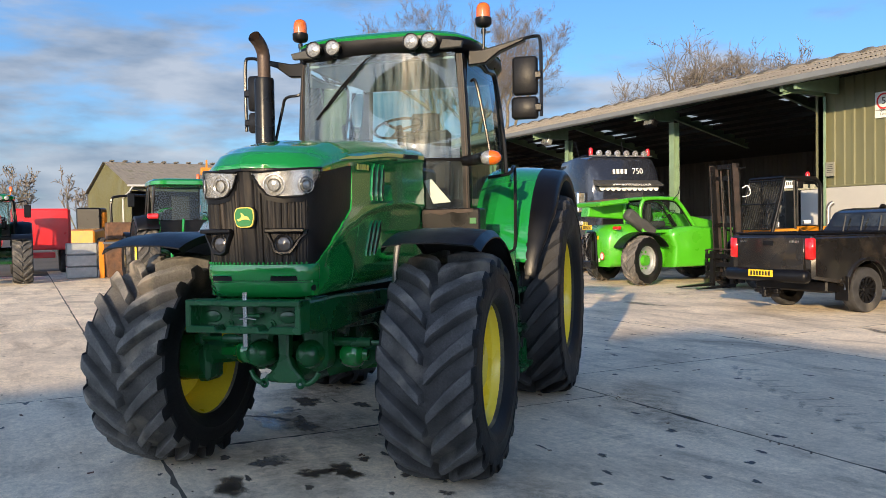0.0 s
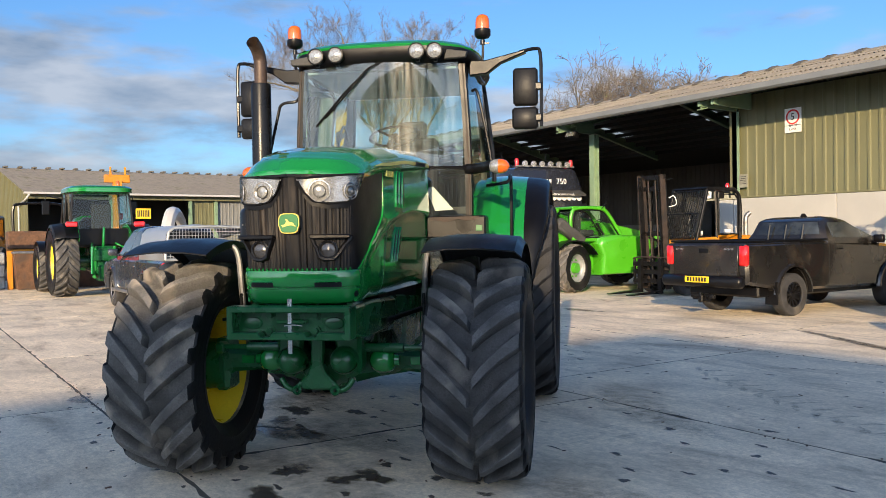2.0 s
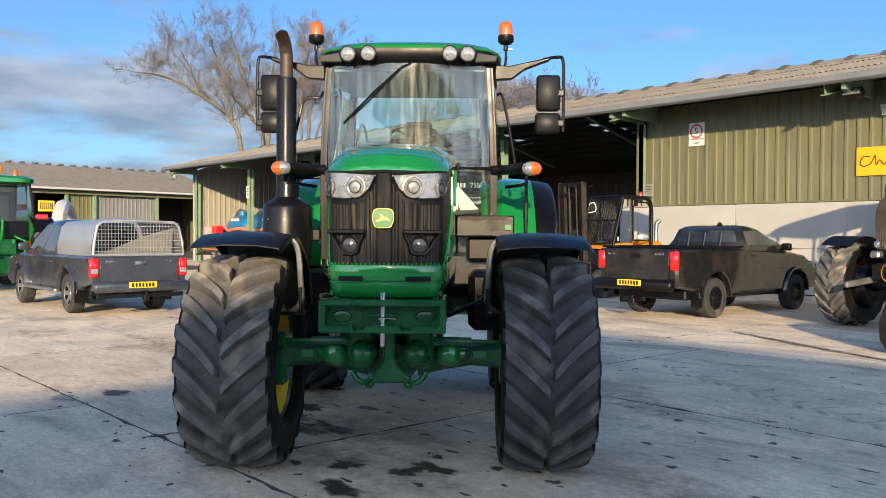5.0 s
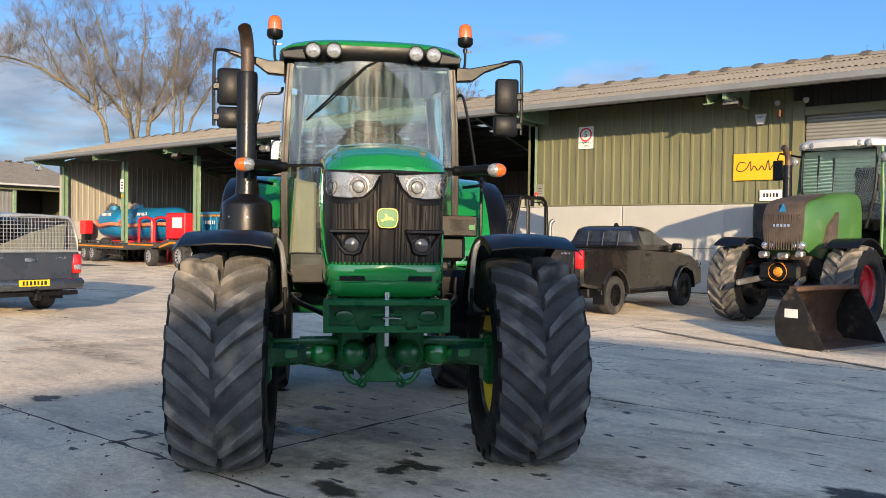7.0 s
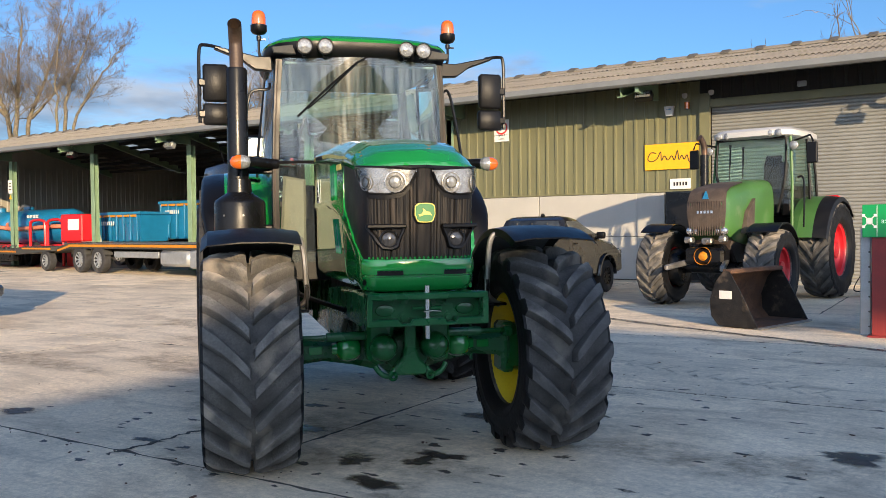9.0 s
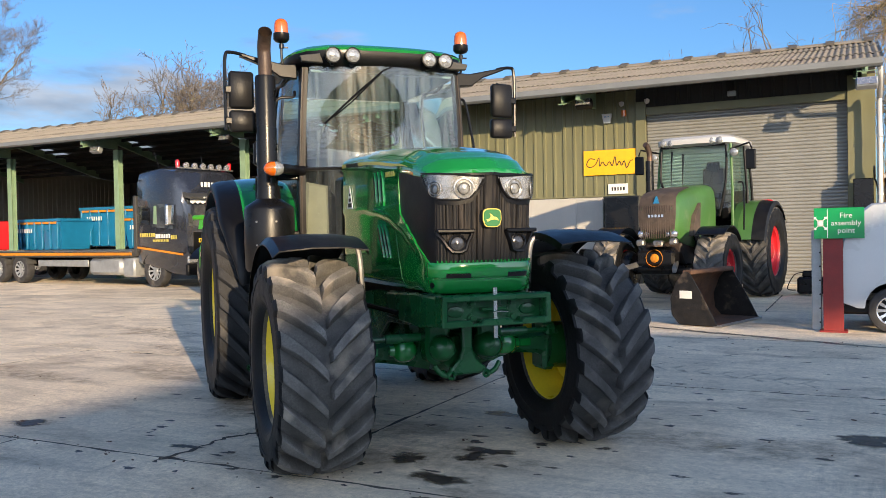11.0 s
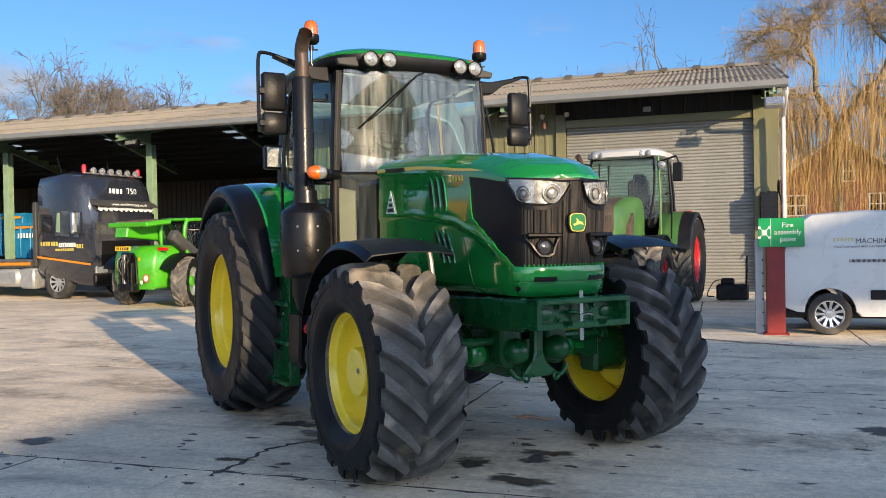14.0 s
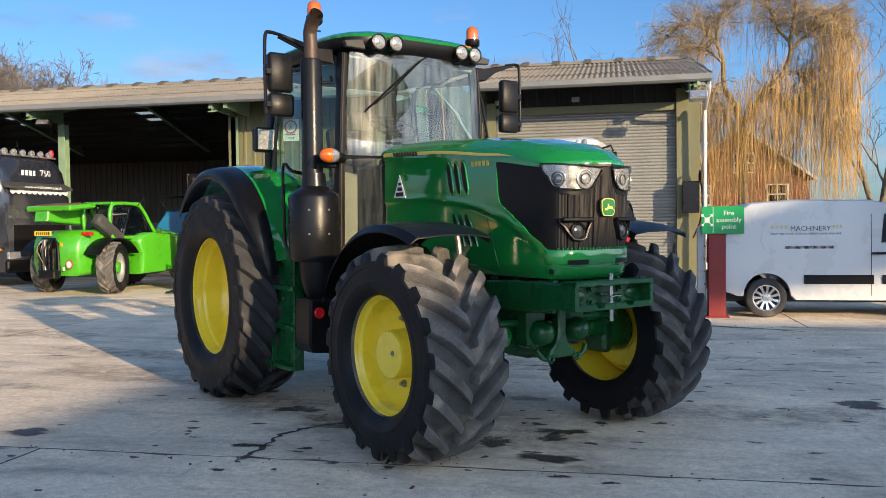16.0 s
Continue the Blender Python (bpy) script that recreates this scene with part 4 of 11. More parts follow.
# ---- clouds low over the west, carried on unseen round the sky ----
def cloud_bank():
    m = bpy.data.materials.new("cloud_vapour")
    m.use_nodes = True
    nt = m.node_tree
    N, L = nt.nodes, nt.links
    N.remove(N["Principled BSDF"])
    tc, mp = N.new("ShaderNodeTexCoord"), N.new("ShaderNodeMapping")
    mp.inputs["Scale"].default_value = (1, 1, 3.6)
    L.new(tc.outputs["Object"], mp.inputs["Vector"])
    n1, n2 = N.new("ShaderNodeTexNoise"), N.new("ShaderNodeTexNoise")
    n1.inputs["Scale"].default_value, n1.inputs["Detail"].default_value, n1.inputs["Roughness"].default_value = 0.0016, 9.0, 0.55
    n2.inputs["Scale"].default_value, n2.inputs["Detail"].default_value = 0.0035, 6.0
    for n in (n1, n2):
        L.new(mp.outputs[0], n.inputs["Vector"])
    sep = N.new("ShaderNodeSeparateXYZ")
    L.new(tc.outputs["Object"], sep.inputs[0])
    hgt = N.new("ShaderNodeMapRange")
    hgt.inputs["From Min"].default_value, hgt.inputs["From Max"].default_value = 150, 1250
    hgt.inputs["To Min"].default_value, hgt.inputs["To Max"].default_value = 0.10, -0.22
    L.new(sep.outputs["Z"], hgt.inputs["Value"])
    # thinner towards the north-east
    sid = N.new("ShaderNodeMapRange")
    sid.inputs["From Min"].default_value, sid.inputs["From Max"].default_value = -2600, 300
    sid.inputs["To Min"].default_value, sid.inputs["To Max"].default_value = 0.09, -0.12
    L.new(sep.outputs["X"], sid.inputs["Value"])
    add, add2 = N.new("ShaderNodeMath"), N.new("ShaderNodeMath")
    L.new(n1.outputs["Fac"], add.inputs[0])
    L.new(hgt.outputs[0], add.inputs[1])
    L.new(add.outputs[0], add2.inputs[0])
    L.new(sid.outputs[0], add2.inputs[1])
    # thicker towards the sun's side of the sky, where no cloud is known
    dt, sun_side, add3 = N.new("ShaderNodeVectorMath"), N.new("ShaderNodeMapRange"), N.new("ShaderNodeMath")
    dt.operation = "DOT_PRODUCT"
    dt.inputs[1].default_value = -SUN_TO
    L.new(tc.outputs["Object"], dt.inputs[0])
    sun_side.inputs["From Min"].default_value, sun_side.inputs["From Max"].default_value, sun_side.inputs["To Max"].default_value = -300, 1500, 0.36
    L.new(dt.outputs["Value"], sun_side.inputs["Value"])
    L.new(add2.outputs[0], add3.inputs[0])
    L.new(sun_side.outputs[0], add3.inputs[1])
    add2 = add3
    al = N.new("ShaderNodeMapRange")
    al.interpolation_type = "SMOOTHSTEP"
    al.inputs["From Min"].default_value, al.inputs["From Max"].default_value = 0.46, 0.68
    al.inputs["To Max"].default_value = 0.9
    L.new(add2.outputs[0], al.inputs["Value"])
    cr = N.new("ShaderNodeMix")
    cr.data_type = "RGBA"
    cr.inputs[6].default_value, cr.inputs[7].default_value = (0.33, 0.42, 0.56, 1), (0.70, 0.75, 0.84, 1)
    sh = N.new("ShaderNodeMapRange")
    sh.inputs["From Min"].default_value, sh.inputs["From Max"].default_value = 0.35, 0.65
    L.new(n2.outputs["Fac"], sh.inputs["Value"])
    L.new(sh.outputs[0], cr.inputs[0])
    em, tr, mx = N.new("ShaderNodeEmission"), N.new("ShaderNodeBsdfTransparent"), N.new("ShaderNodeMixShader")
    # unseen clouds on the sun's side glow more, as added fill light
    fill_glow = N.new("ShaderNodeMapRange")
    fill_glow.inputs["From Min"].default_value, fill_glow.inputs["From Max"].default_value = -200, 2300
    fill_glow.inputs["To Min"].default_value, fill_glow.inputs["To Max"].default_value = 0.46, 2.4
    L.new(dt.outputs["Value"], fill_glow.inputs["Value"])
    L.new(fill_glow.outputs[0], em.inputs["Strength"])
    L.new(cr.outputs[2], em.inputs["Color"])
    L.new(al.outputs[0], mx.inputs[0])
    L.new(tr.outputs[0], mx.inputs[1])
    L.new(em.outputs[0], mx.inputs[2])
    L.new(mx.outputs[0], N["Material Output"].inputs[0])
    return m


bm = bmesh.new()
rows = []
for i in range(33):
    e = radians(0.2 + 78 * i / 32)
    rows.append([bm.verts.new((2600 * math.cos(e) * math.cos(a), 2600 * math.cos(e) * math.sin(a), 2600 * math.sin(e))) for a in [radians(3 * j) for j in range(120)]])
for p, q in zip(rows, rows[1:]):
    for j in range(120):
        k = (j + 1) % 120
        mid = (p[j].co + q[k].co).normalized()
        # a gap where the sun stands
        if mid.angle((-SUN_TO + Vector((0, 0, math.tan(radians(SUN_UP))))).normalized()) > radians(6.5):
            bm.faces.new((p[j], p[k], q[k], q[j]))
tagged(part("backdrop_clouds", bm, cloud_bank(), smooth=60), "broken grey and white clouds, brightened out of view to fill the shade", "clouds", kind="structure")

# ---- wheels ----
def tyre_mesh(R, rim, W, lugs, deep, skew=0.42, width=0.40, crown=0.03):
    """A tractor tyre on the x axis, carcass and chevron lugs moulded in one skin."""
    h, base = W / 2, R - deep
    pitch = 2 * math.pi / lugs
    rnd = random.Random(int(R * 1000))
    # across: share of the half width, carcass radius, lug radius, lug's share of height, lug's width
    across = [(0.0, base, R, 0.0, 0.80), (0.025, base, R, 0.0, 0.80), (0.055, base, R, 0.90, 0.84), (0.16, base - 0.001, R, 1.0, 0.92), (0.36, base - 0.004, R - crown * 0.2, 1.0, 0.96), (0.40, base - 0.005, R - crown * 0.25, 0.93, 1.0), (0.60, base - 0.010, R - crown * 0.5, 1.0, 1.06), (0.80, base - 0.016, R - crown * 0.9, 1.0, 1.14),
              (0.93, base - 0.024, R - crown * 1.5, 1.0, 1.20), (0.985, base * 0.955, R - crown * 2.3, 1.0, 1.18), (1.0, base * 0.925, base * 0.955, 1.0, 1.12), (1.0, base * 0.895, base * 0.905, 0.8, 0.95)]
    side = [(0.985, lerp(rim, base, 0.72)), (1.0, lerp(rim, base, 0.50)), (0.99, lerp(rim, base, 0.38)), (1.0, lerp(rim, base, 0.35)), (0.97, lerp(rim, base, 0.18)), (0.90, rim * 1.045), (0.80, rim * 0.98)]
    half = width / 2
    # places along the tread, in pitches: edges of a lug's foot, flank and crown
    own = [(-1.08, 0.0), (-0.84, 0.92), (-0.70, 1.0), (0.0, 1.015), (0.70, 1.0), (0.84, 0.92), (1.08, 0.0)]
    bm = bmesh.new()
    wear = [[rnd.uniform(-0.004, 0.002) for _ in range(lugs)] for _ in (0, 1)]

    def ring(sd, k):
        s, rb, rt, hk, wk = across[k]
        out = []
        for i in range(lugs):
            for c in (0, 1):
                mine = (c == 0) == (sd < 0)
                for e, top in own:
                    a = (i + 0.5 * c + e * half * (wk if mine else across[0][4])) * pitch + skew * s ** 0.85
                    r = rb
                    if mine:
                        lift = top * hk
                        r = rb + (rt + wear[c][i] - rb) * lift
                        if lift > 0.5:
                            r += 0.006 * noise.noise(Vector((sd * s * 5, i * 3.1, e * 1.7)))
                    a += 0.010 * noise.noise(Vector((sd * s * 4, i * 2.3 + c, e)))
                    out.append(bm.verts.new((sd * h * s, -r * math.cos(a), r * math.sin(a))))
        return out

    n = lugs * 14
    rings_ = {-1: [], 1: []}
    mid = ring(1, 0)
    for sd in (-1, 1):
        rows = [mid] + [ring(sd, k) for k in range(1, len(across))]
        last = len(across) - 1
        for s, r in side:
            row = []
            for j, v in enumerate(rows[last]):
                a = math.atan2(v.co.z, -v.co.y)
                row.append(bm.verts.new((sd * h * s, -r * math.cos(a), r * math.sin(a))))
            rows.append(row)
        for i, (p, q) in enumerate(zip(rows, rows[1:])):
            for j in range(n):
                k = (j + 1) % n
                bm.faces.new((p[j], p[k], q[k], q[j])).material_index = 1 if i >= last - 3 else 0
        rings_[sd] = rows[-1]
    p, q = rings_[-1], rings_[1]
    for j in range(n):
        k = (j + 1) % n
        bm.faces.new((p[j], p[k], q[k], q[j]))
    return bm


def rim_mesh(r, W, dish, seg=48):
    """A steel rim with rolled flanges, stepped barrel and dished centre; the outer face looks along -x."""
    bm = bmesh.new()
    h = W / 2
    prof = [(r * 1.020, -h + 0.004), (r * 1.045, -h - 0.004), (r * 1.052, -h + 0.004), (r * 1.045, -h + 0.014), (r * 0.995, -h + 0.020), (r * 0.972, -h + 0.030), (r * 0.962, -h + dish * 0.20), (r * 0.945, -h + dish * 0.27), (r * 0.912, -h + dish * 0.31), (r * 0.905, -h + dish * 0.36), (r * 0.898, -h + dish * 0.62), (r * 0.88, -h + dish * 0.72),
            (r * 0.84, -h + dish * 0.80), (r * 0.82, -h + dish * 0.86), (r * 0.74, -h + dish), (r * 0.44, -h + dish * 1.02), (r * 0.40, -h + dish * 0.94), (0.001, -h + dish * 0.94)]
    lathe(bm, prof, seg=seg)
    inner = [(r * 0.985, -h + 0.03), (r * 0.93, -h + 0.12), (r * 0.90, h - 0.12), (r * 0.985, h - 0.02), (r * 1.05, h - 0.012), (r * 1.045, h)]
    lathe(bm, inner, seg=seg)
    return bm


def wheel(parent, name, m, R, rim, W, lugs, deep, rim_mat, tyre_mat="rubber", hub=None, hub_mat=None, dish=0.16, bolts=8, hub_in=None, bolt_mat=None):
    """A wheel whose outer face looks along local -x; parts: tyre, rim, hub, bolts. hub_in is how far the hub's face lies behind the rim's edge."""
    w = new(name)
    w.empty_display_size = 0.2
    w.parent = parent
    w.matrix_basis = m
    part("tyre", tyre_mesh(R, rim, W, lugs, deep), tyre_mat, w, "dusty black lugged rubber tyre", smooth=32).data.materials.append(M["rubber_side"])
    part("rim", rim_mesh(rim, W * 0.80, dish), rim_mat, w, smooth=40)
    x0 = -W * 0.40 + dish * 0.94
    if hub:
        bm = bmesh.new()
        face = -W * 0.40 + hub_in if hub_in is not None else x0 - hub * 0.72
        lathe(bm, [(hub * 1.12, x0 + 0.01), (hub * 1.03, x0 - 0.012), (hub, face + 0.03), (hub * 0.985, face + 0.008), (hub * 0.95, face), (0.001, face - 0.003)], seg=36)
        hb = part("hub", bm, hub_mat or rim_mat, w, smooth=30)
        if hub_in is not None:
            bm = bmesh.new()
            lathe(bm, [(0.017, face + 0.002), (0.016, face - 0.008), (0.009, face - 0.009), (0.008, face - 0.004), (0.001, face - 0.004)], (0, -hub * 0.36, hub * 0.10), seg=14)
            part("plug", bm, "steel", hb, "small grey filler plug")
        bm = bmesh.new()
        cyl(bm, (0, 0, 0), (-0.010, 0, 0), 0.026, seg=14)
        cyl(bm, (-0.008, 0, 0), (-0.034, 0, 0), 0.016, 0.015, seg=6)
        first = None
        for i in range(bolts):
            a = 2 * math.pi * (i + 0.5) / bolts
            at = pose(x0 + 0.012, -rim * 0.60 * math.cos(a), rim * 0.60 * math.sin(a))
            if first is None:
                first = part("wheel_bolt", bm, bolt_mat or hub_mat or rim_mat, w, at=at)
            else:
                share("wheel_bolt", first, w, at)
    else:
        bm = bmesh.new()
        cyl(bm, (0, 0, 0), (-0.05, 0, 0.012), 0.009, 0.007, seg=8)
        part("valve", bm, "black", w, "small dark tyre valve", at=pose(-W * 0.40 + dish * 0.5, -rim * 0.72, rim * 0.50))
    return w


# ---- the tractor that the walk goes round ----
TR = pose(-6.2265, 2.7545, 0, 0, 0, 47.07)
tractor = thing("tractor", TR, "green farm tractor with yellow rims parked on the yard", "tractor")
FX, FY_, FZ_, RY_, RZ_ = 0.962, -1.60, 0.685, 1.17, 0.895
MIRX = Matrix.Diagonal((-1, 1, 1, 1))
wheel(tractor, "front_wheel", pose(-FX, FY_, FZ_), 0.695, 0.385, 0.575, 19, 0.082, "yellow", "rubber_dusty", 0.153, bolts=8, dish=0.235, hub_in=0.055, bolt_mat="steel")
wheel(tractor, "front_wheel", pose(FX, FY_, FZ_) @ MIRX, 0.695, 0.385, 0.575, 19, 0.082, "yellow", "rubber", 0.153, bolts=8, dish=0.235, hub_in=0.055, bolt_mat="steel")
RXC = 1.02
wheel(tractor, "rear_wheel", pose(-RXC, RY_, RZ_), 0.915, 0.525, 0.62, 21, 0.066, "yellow", "rubber_dark", dish=0.40)
wheel(tractor, "rear_wheel", pose(RXC, RY_, RZ_) @ MIRX, 0.915, 0.525, 0.62, 21, 0.066, "yellow", "rubber_dark", dish=0.40)


def curve(keys, v):
    """Smooth value at v from (place, value) keys."""
    if v <= keys[0][0]:
        return keys[0][1]
    for (a, p), (b, q) in zip(keys, keys[1:]):
        if v <= b:
            t = (v - a) / (b - a)
            t = t * t * (3 - 2 * t) * 0.5 + t * 0.5
            return lerp(p, q, t)
    return keys[-1][1]


# plan of the nose from its centre round the corner to the flank
NOSE = [(0.0, -2.375), (0.10, -2.366), (0.20, -2.345), (0.28, -2.308), (0.322, -2.255), (0.346, -2.16), (0.358, -2.0), (0.370, -1.74)]
NOSE_LINE = bend([(-0.10, -2.366, 0)] + [(x, y, 0) for x, y in NOSE], 12)[12:]
NOSE_RUN = [0.0]
for p, q in zip(NOSE_LINE, NOSE_LINE[1:]):
    NOSE_RUN.append(NOSE_RUN[-1] + (q - p).length)


def nose(a, z, off=0.0):
    """The point of the nose's skin a metres round from its centre, at height z, pushed out by off."""
    sg, d = (1 if a >= 0 else -1), min(abs(a), NOSE_RUN[-1] - 1e-4)
    i = 0
    while NOSE_RUN[i + 1] < d:
        i += 1
    t = (d - NOSE_RUN[i]) / (NOSE_RUN[i + 1] - NOSE_RUN[i])
    p = NOSE_LINE[i].lerp(NOSE_LINE[i + 1], t)
    e = (NOSE_LINE[min(i + 2, len(NOSE_LINE) - 1)] - NOSE_LINE[max(i - 1, 0)]).normalized()
    if i == 0:
        e = Vector((1, 0, 0)).lerp(e, t).normalized()
    low = max(0.0, (1.86 - z) / 0.70)
    fade = max(0.0, 1 - d / 0.75)
    keel = 0.030 * max(0, 1 - d / 0.075) * min(1, max(0, (z - 1.30) / 0.25))
    return Vector((sg * (p.x * (1 - 0.085 * low * fade) + e.y * off), p.y + 0.055 * low * fade - e.x * (off + keel), z))


# bonnet top, crowned, from the lip over the lamps to the windscreen
W_KEYS = [(-2.42, 0.335), (-2.16, 0.350), (-2.0, 0.360), (-1.74, 0.372), (-1.0, 0.385), (-0.38, 0.40)]
T_KEYS = [(-2.40, 1.880), (-2.37, 1.905), (-2.31, 1.955), (-2.15, 2.01), (-1.9, 2.06), (-1.4, 2.11), (-0.9, 2.14), (-0.38, 2.15)]
S_KEYS = [(-2.40, 1.866), (-1.935, 1.924), (-1.1, 2.0), (-0.38, 2.03)]


def bonnet(v, u, off=0.0):
    """A point of the bonnet lid: v from the lip to the windscreen, u across from -1 to 1."""
    sg, k = (1 if u >= 0 else -1), abs(u)
    yn = lerp(-2.40, -0.38, v)
    th = (1 - k) * math.pi / 2
    cx, cz = math.cos(th) ** 0.62, math.sin(th) ** 0.80
    y0 = nose(0.46 * cx, 1.86).y - 0.022
    y = lerp(y0, -0.38, v)
    w = curve(W_KEYS, y) + 0.004
    t, s = curve(T_KEYS, yn), curve(S_KEYS, yn)
    z = s + (t - s) * cz + 0.010 * max(0, 1 - abs(k - 0.40) / 0.09) * min(1, v * 8)
    return Vector((sg * (w * cx + off * math.cos(th)), y, z + off * math.sin(th)))


bm = bmesh.new()
sheet(bm, [[bonnet((k / 32) ** 1.5, -1 + 2 * i / 36) for i in range(37)] for k in range(33)], 0.020, (0, 0, -1))
bonnet_lid = part("bonnet_top", bm, "green", tractor, "glossy green bonnet lid", smooth=50)
bm = bmesh.new()
sheet(bm, [[bonnet(0.0, -0.985 + 1.97 * i / 36) + Vector((0, 0.006, dz)) for i in range(37)] for dz in (-0.019, -0.034)], 0.03, (0, 1, 0))
part("lip_seal", bm, "black", tractor)

CREASE = [(-2.30, 1.225), (-2.20, 1.285), (-1.96, 1.437), (-1.75, 1.54), (-1.50, 1.612), (-1.25, 1.645), (-0.95, 1.675), (-0.38, 1.668)]


def side_x(y, z):
    """Half width of the bonnet's flank: a shoulder line, below which the panel is set in."""
    w = curve(W_KEYS, y)
    b = 0.010 * math.sin(max(0, min(1, (z - 1.1) / 0.85)) * math.pi)
    d = (curve(CREASE, y) - z) / 0.016
    sink = 0.016 / (1 + math.exp(-max(-9, min(9, d * 2.2)))) * min(1, max(0, (y + 2.33) / 0.15))
    bead = 0.005 * math.exp(-(d + 1.1) ** 2)
    return w - 0.002 + b - sink + bead - 0.045 * max(0, (1.24 - z) / 0.1) ** 2


# boundary between the green flank and the black cheek
CHEEK = [(1.15, -2.215), (1.300, -2.235), (1.318, -2.215), (1.355, -2.160), (1.46, -2.022), (1.55, -1.905), (1.60, -1.830), (1.64, -1.780), (1.70, -1.765), (1.93, -1.745)]


def cheek_y(z):
    return curve(CHEEK, z)


def run_at(y):
    """How far round the nose the flank's place y lies."""
    for p, r in zip(NOSE_LINE, NOSE_RUN):
        if p.y >= y and p.x > 0.2:
            return r
    return NOSE_RUN[-1]


for s in (-1, 1):
    bm = bmesh.new()
    rows = []
    for i in range(65):
        row = []
        for j in range(33):
            v = j / 32
            zt = curve(S_KEYS, lerp(-1.93, -0.38, v)) - 0.004
            z = lerp(1.15, zt, i / 64)
            y = lerp(cheek_y(z), -0.40 + 0.06 * max(0, (1.75 - z)), v)
            x = side_x(y, z)
            # turn in with the nose at the chin's corner
            nx = abs(nose(run_at(y), z).x) if y < -1.95 else x
            k = max(0, min(1, (y + 2.22) / 0.27))
            row.append((s * lerp(nx, x, k), y, z))
        rows.append(row)
    sheet(bm, rows, 0.014, (-s, 0, 0))
    fl = part("side_panel", bm, "green", tractor, "green bonnet flank with louvres", smooth=50)
    # black cheek behind the headlamp
    bm = bmesh.new()
    rows = []
    for i in range(25):
        row = []
        for j in range(13):
            a1 = lambda z: run_at(cheek_y(z)) - 0.004
            z = lerp(1.312, 1.868, i / 24)
            a = lerp(0.300, a1(z), j / 12)
            p = nose(a, z)
            top = 1.862 + 0.062 * max(0, (p.y + 2.16) / 0.42)
            z = lerp(1.312, top, i / 24)
            a = lerp(0.300, a1(z), j / 12)
            p = nose(a, z, -0.001)
            row.append((s * p.x, p.y, p.z))
        rows.append(row)
    sheet(bm, rows, 0.014, (-s, 0, 0))
    part("cheek_panel", bm, "black", tractor, "matt black mesh cheek of the bonnet", smooth=50)
    # louvres: two banks of three raked slots with lipped edges
    for zt, zb, yt, yb, step in ((1.942, 1.700, -1.22, -1.285, -0.083), (1.574, 1.345, -1.267, -1.390, -0.070)):
        for k in range(3):
            bm, lip = bmesh.new(), bmesh.new()
            pr, ed = [], []
            n = 8
            for i in range(n + 1):
                t = i / n
                z = lerp(zb, zt, t)
                yy = lerp(yb, yt, t ** 0.8) + step * k
                hw = 0.026 * min(1, 5.0 * t + 0.12, 5.0 * (1 - t) + 0.12)
                sx = side_x(yy, z)
                pr.append([(s * (sx - 0.012), yy - hw, z), (s * (sx + 0.0045), yy - hw, z), (s * (sx + 0.0035), yy + hw, z), (s * (sx - 0.012), yy + hw, z)])
                ed.append([(s * (sx - 0.006), yy - hw - 0.012, z), (s * (sx + 0.009), yy - hw - 0.004, z), (s * (sx + 0.008), yy - hw + 0.003, z), (s * (sx - 0.006), yy - hw + 0.003, z)])
            rings(bm, pr)
            rings(lip, ed)
            part("louvre", bm, "black", fl)
            part("louvre_lip", lip, "green", fl)
    # the joint between the front and rear skins
    bm = bmesh.new()
    ln = []
    for i in range(13):
        z = lerp(1.16, 1.535, i / 12)
        y = lerp(-1.765, -1.640, i / 12)
        ln.append([(s * (side_x(y, z) + d), y + e, z) for d, e in ((-0.004, -0.004), (0.0022, -0.003), (0.0022, 0.003), (-0.004, 0.004))])
    rings(bm, ln)
    part("panel_joint", bm, "green_frame", fl)
    # stripe, along the roll of the lid
    bm = bmesh.new()
    rows = []
    for j in range(33):
        v = lerp(0.995, 0.150, j / 32)
        mid, hh = lerp(0.930, 0.900, j / 32), lerp(0.060, 0.030, j / 32) * (1 if j < 29 else (32.4 - j) / 3.6)
        rows.append([bonnet(v, s * (mid + hh * q), 0.004) for q in (1, 0.5, 0, -0.5, -1)])
    sheet(bm, rows, 0.003, (-s, 0, 0))
    part("stripe", bm, "decal_yellow", bonnet_lid, "pale gold stripe along the bonnet")
    for i in range(9):
        bm = bmesh.new()
        v = lerp(0.905, 0.745, i / 8)
        c = bonnet(v, s * 0.935, 0.008)
        box(bm, c, (0.004, 0.027, 0.030), 0, (0, s * 14, 0))
        box(bm, c + Vector((s * 0.002, 0.004, 0.0)), (0.004, 0.010, 0.014), 0, (0, s * 14, 0))
        part("letter_bar", bm, "ink", bonnet_lid)
    for i in range(5):
        bm = bmesh.new()
        y = -1.66 + 0.040 * i
        box(bm, (s * (side_x(y, 1.905) + 0.003), y, 1.905 + 0.001 * i), (0.005, 0.027, 0.036))
        part("mark_bar", bm, "decal_yellow", fl)
    # lower engine flank
    bm = bmesh.new()
    prism(bm, [(-2.2, 0.93), (-2.22, 1.14), (-1.0, 1.10), (-0.3, 1.04), (-0.3, 0.72), (-0.9, 0.70), (-1.2, 0.88)], "x", s * 0.26, s * 0.30, 0.008)
    part("chassis_rail", bm, "green_frame", tractor)

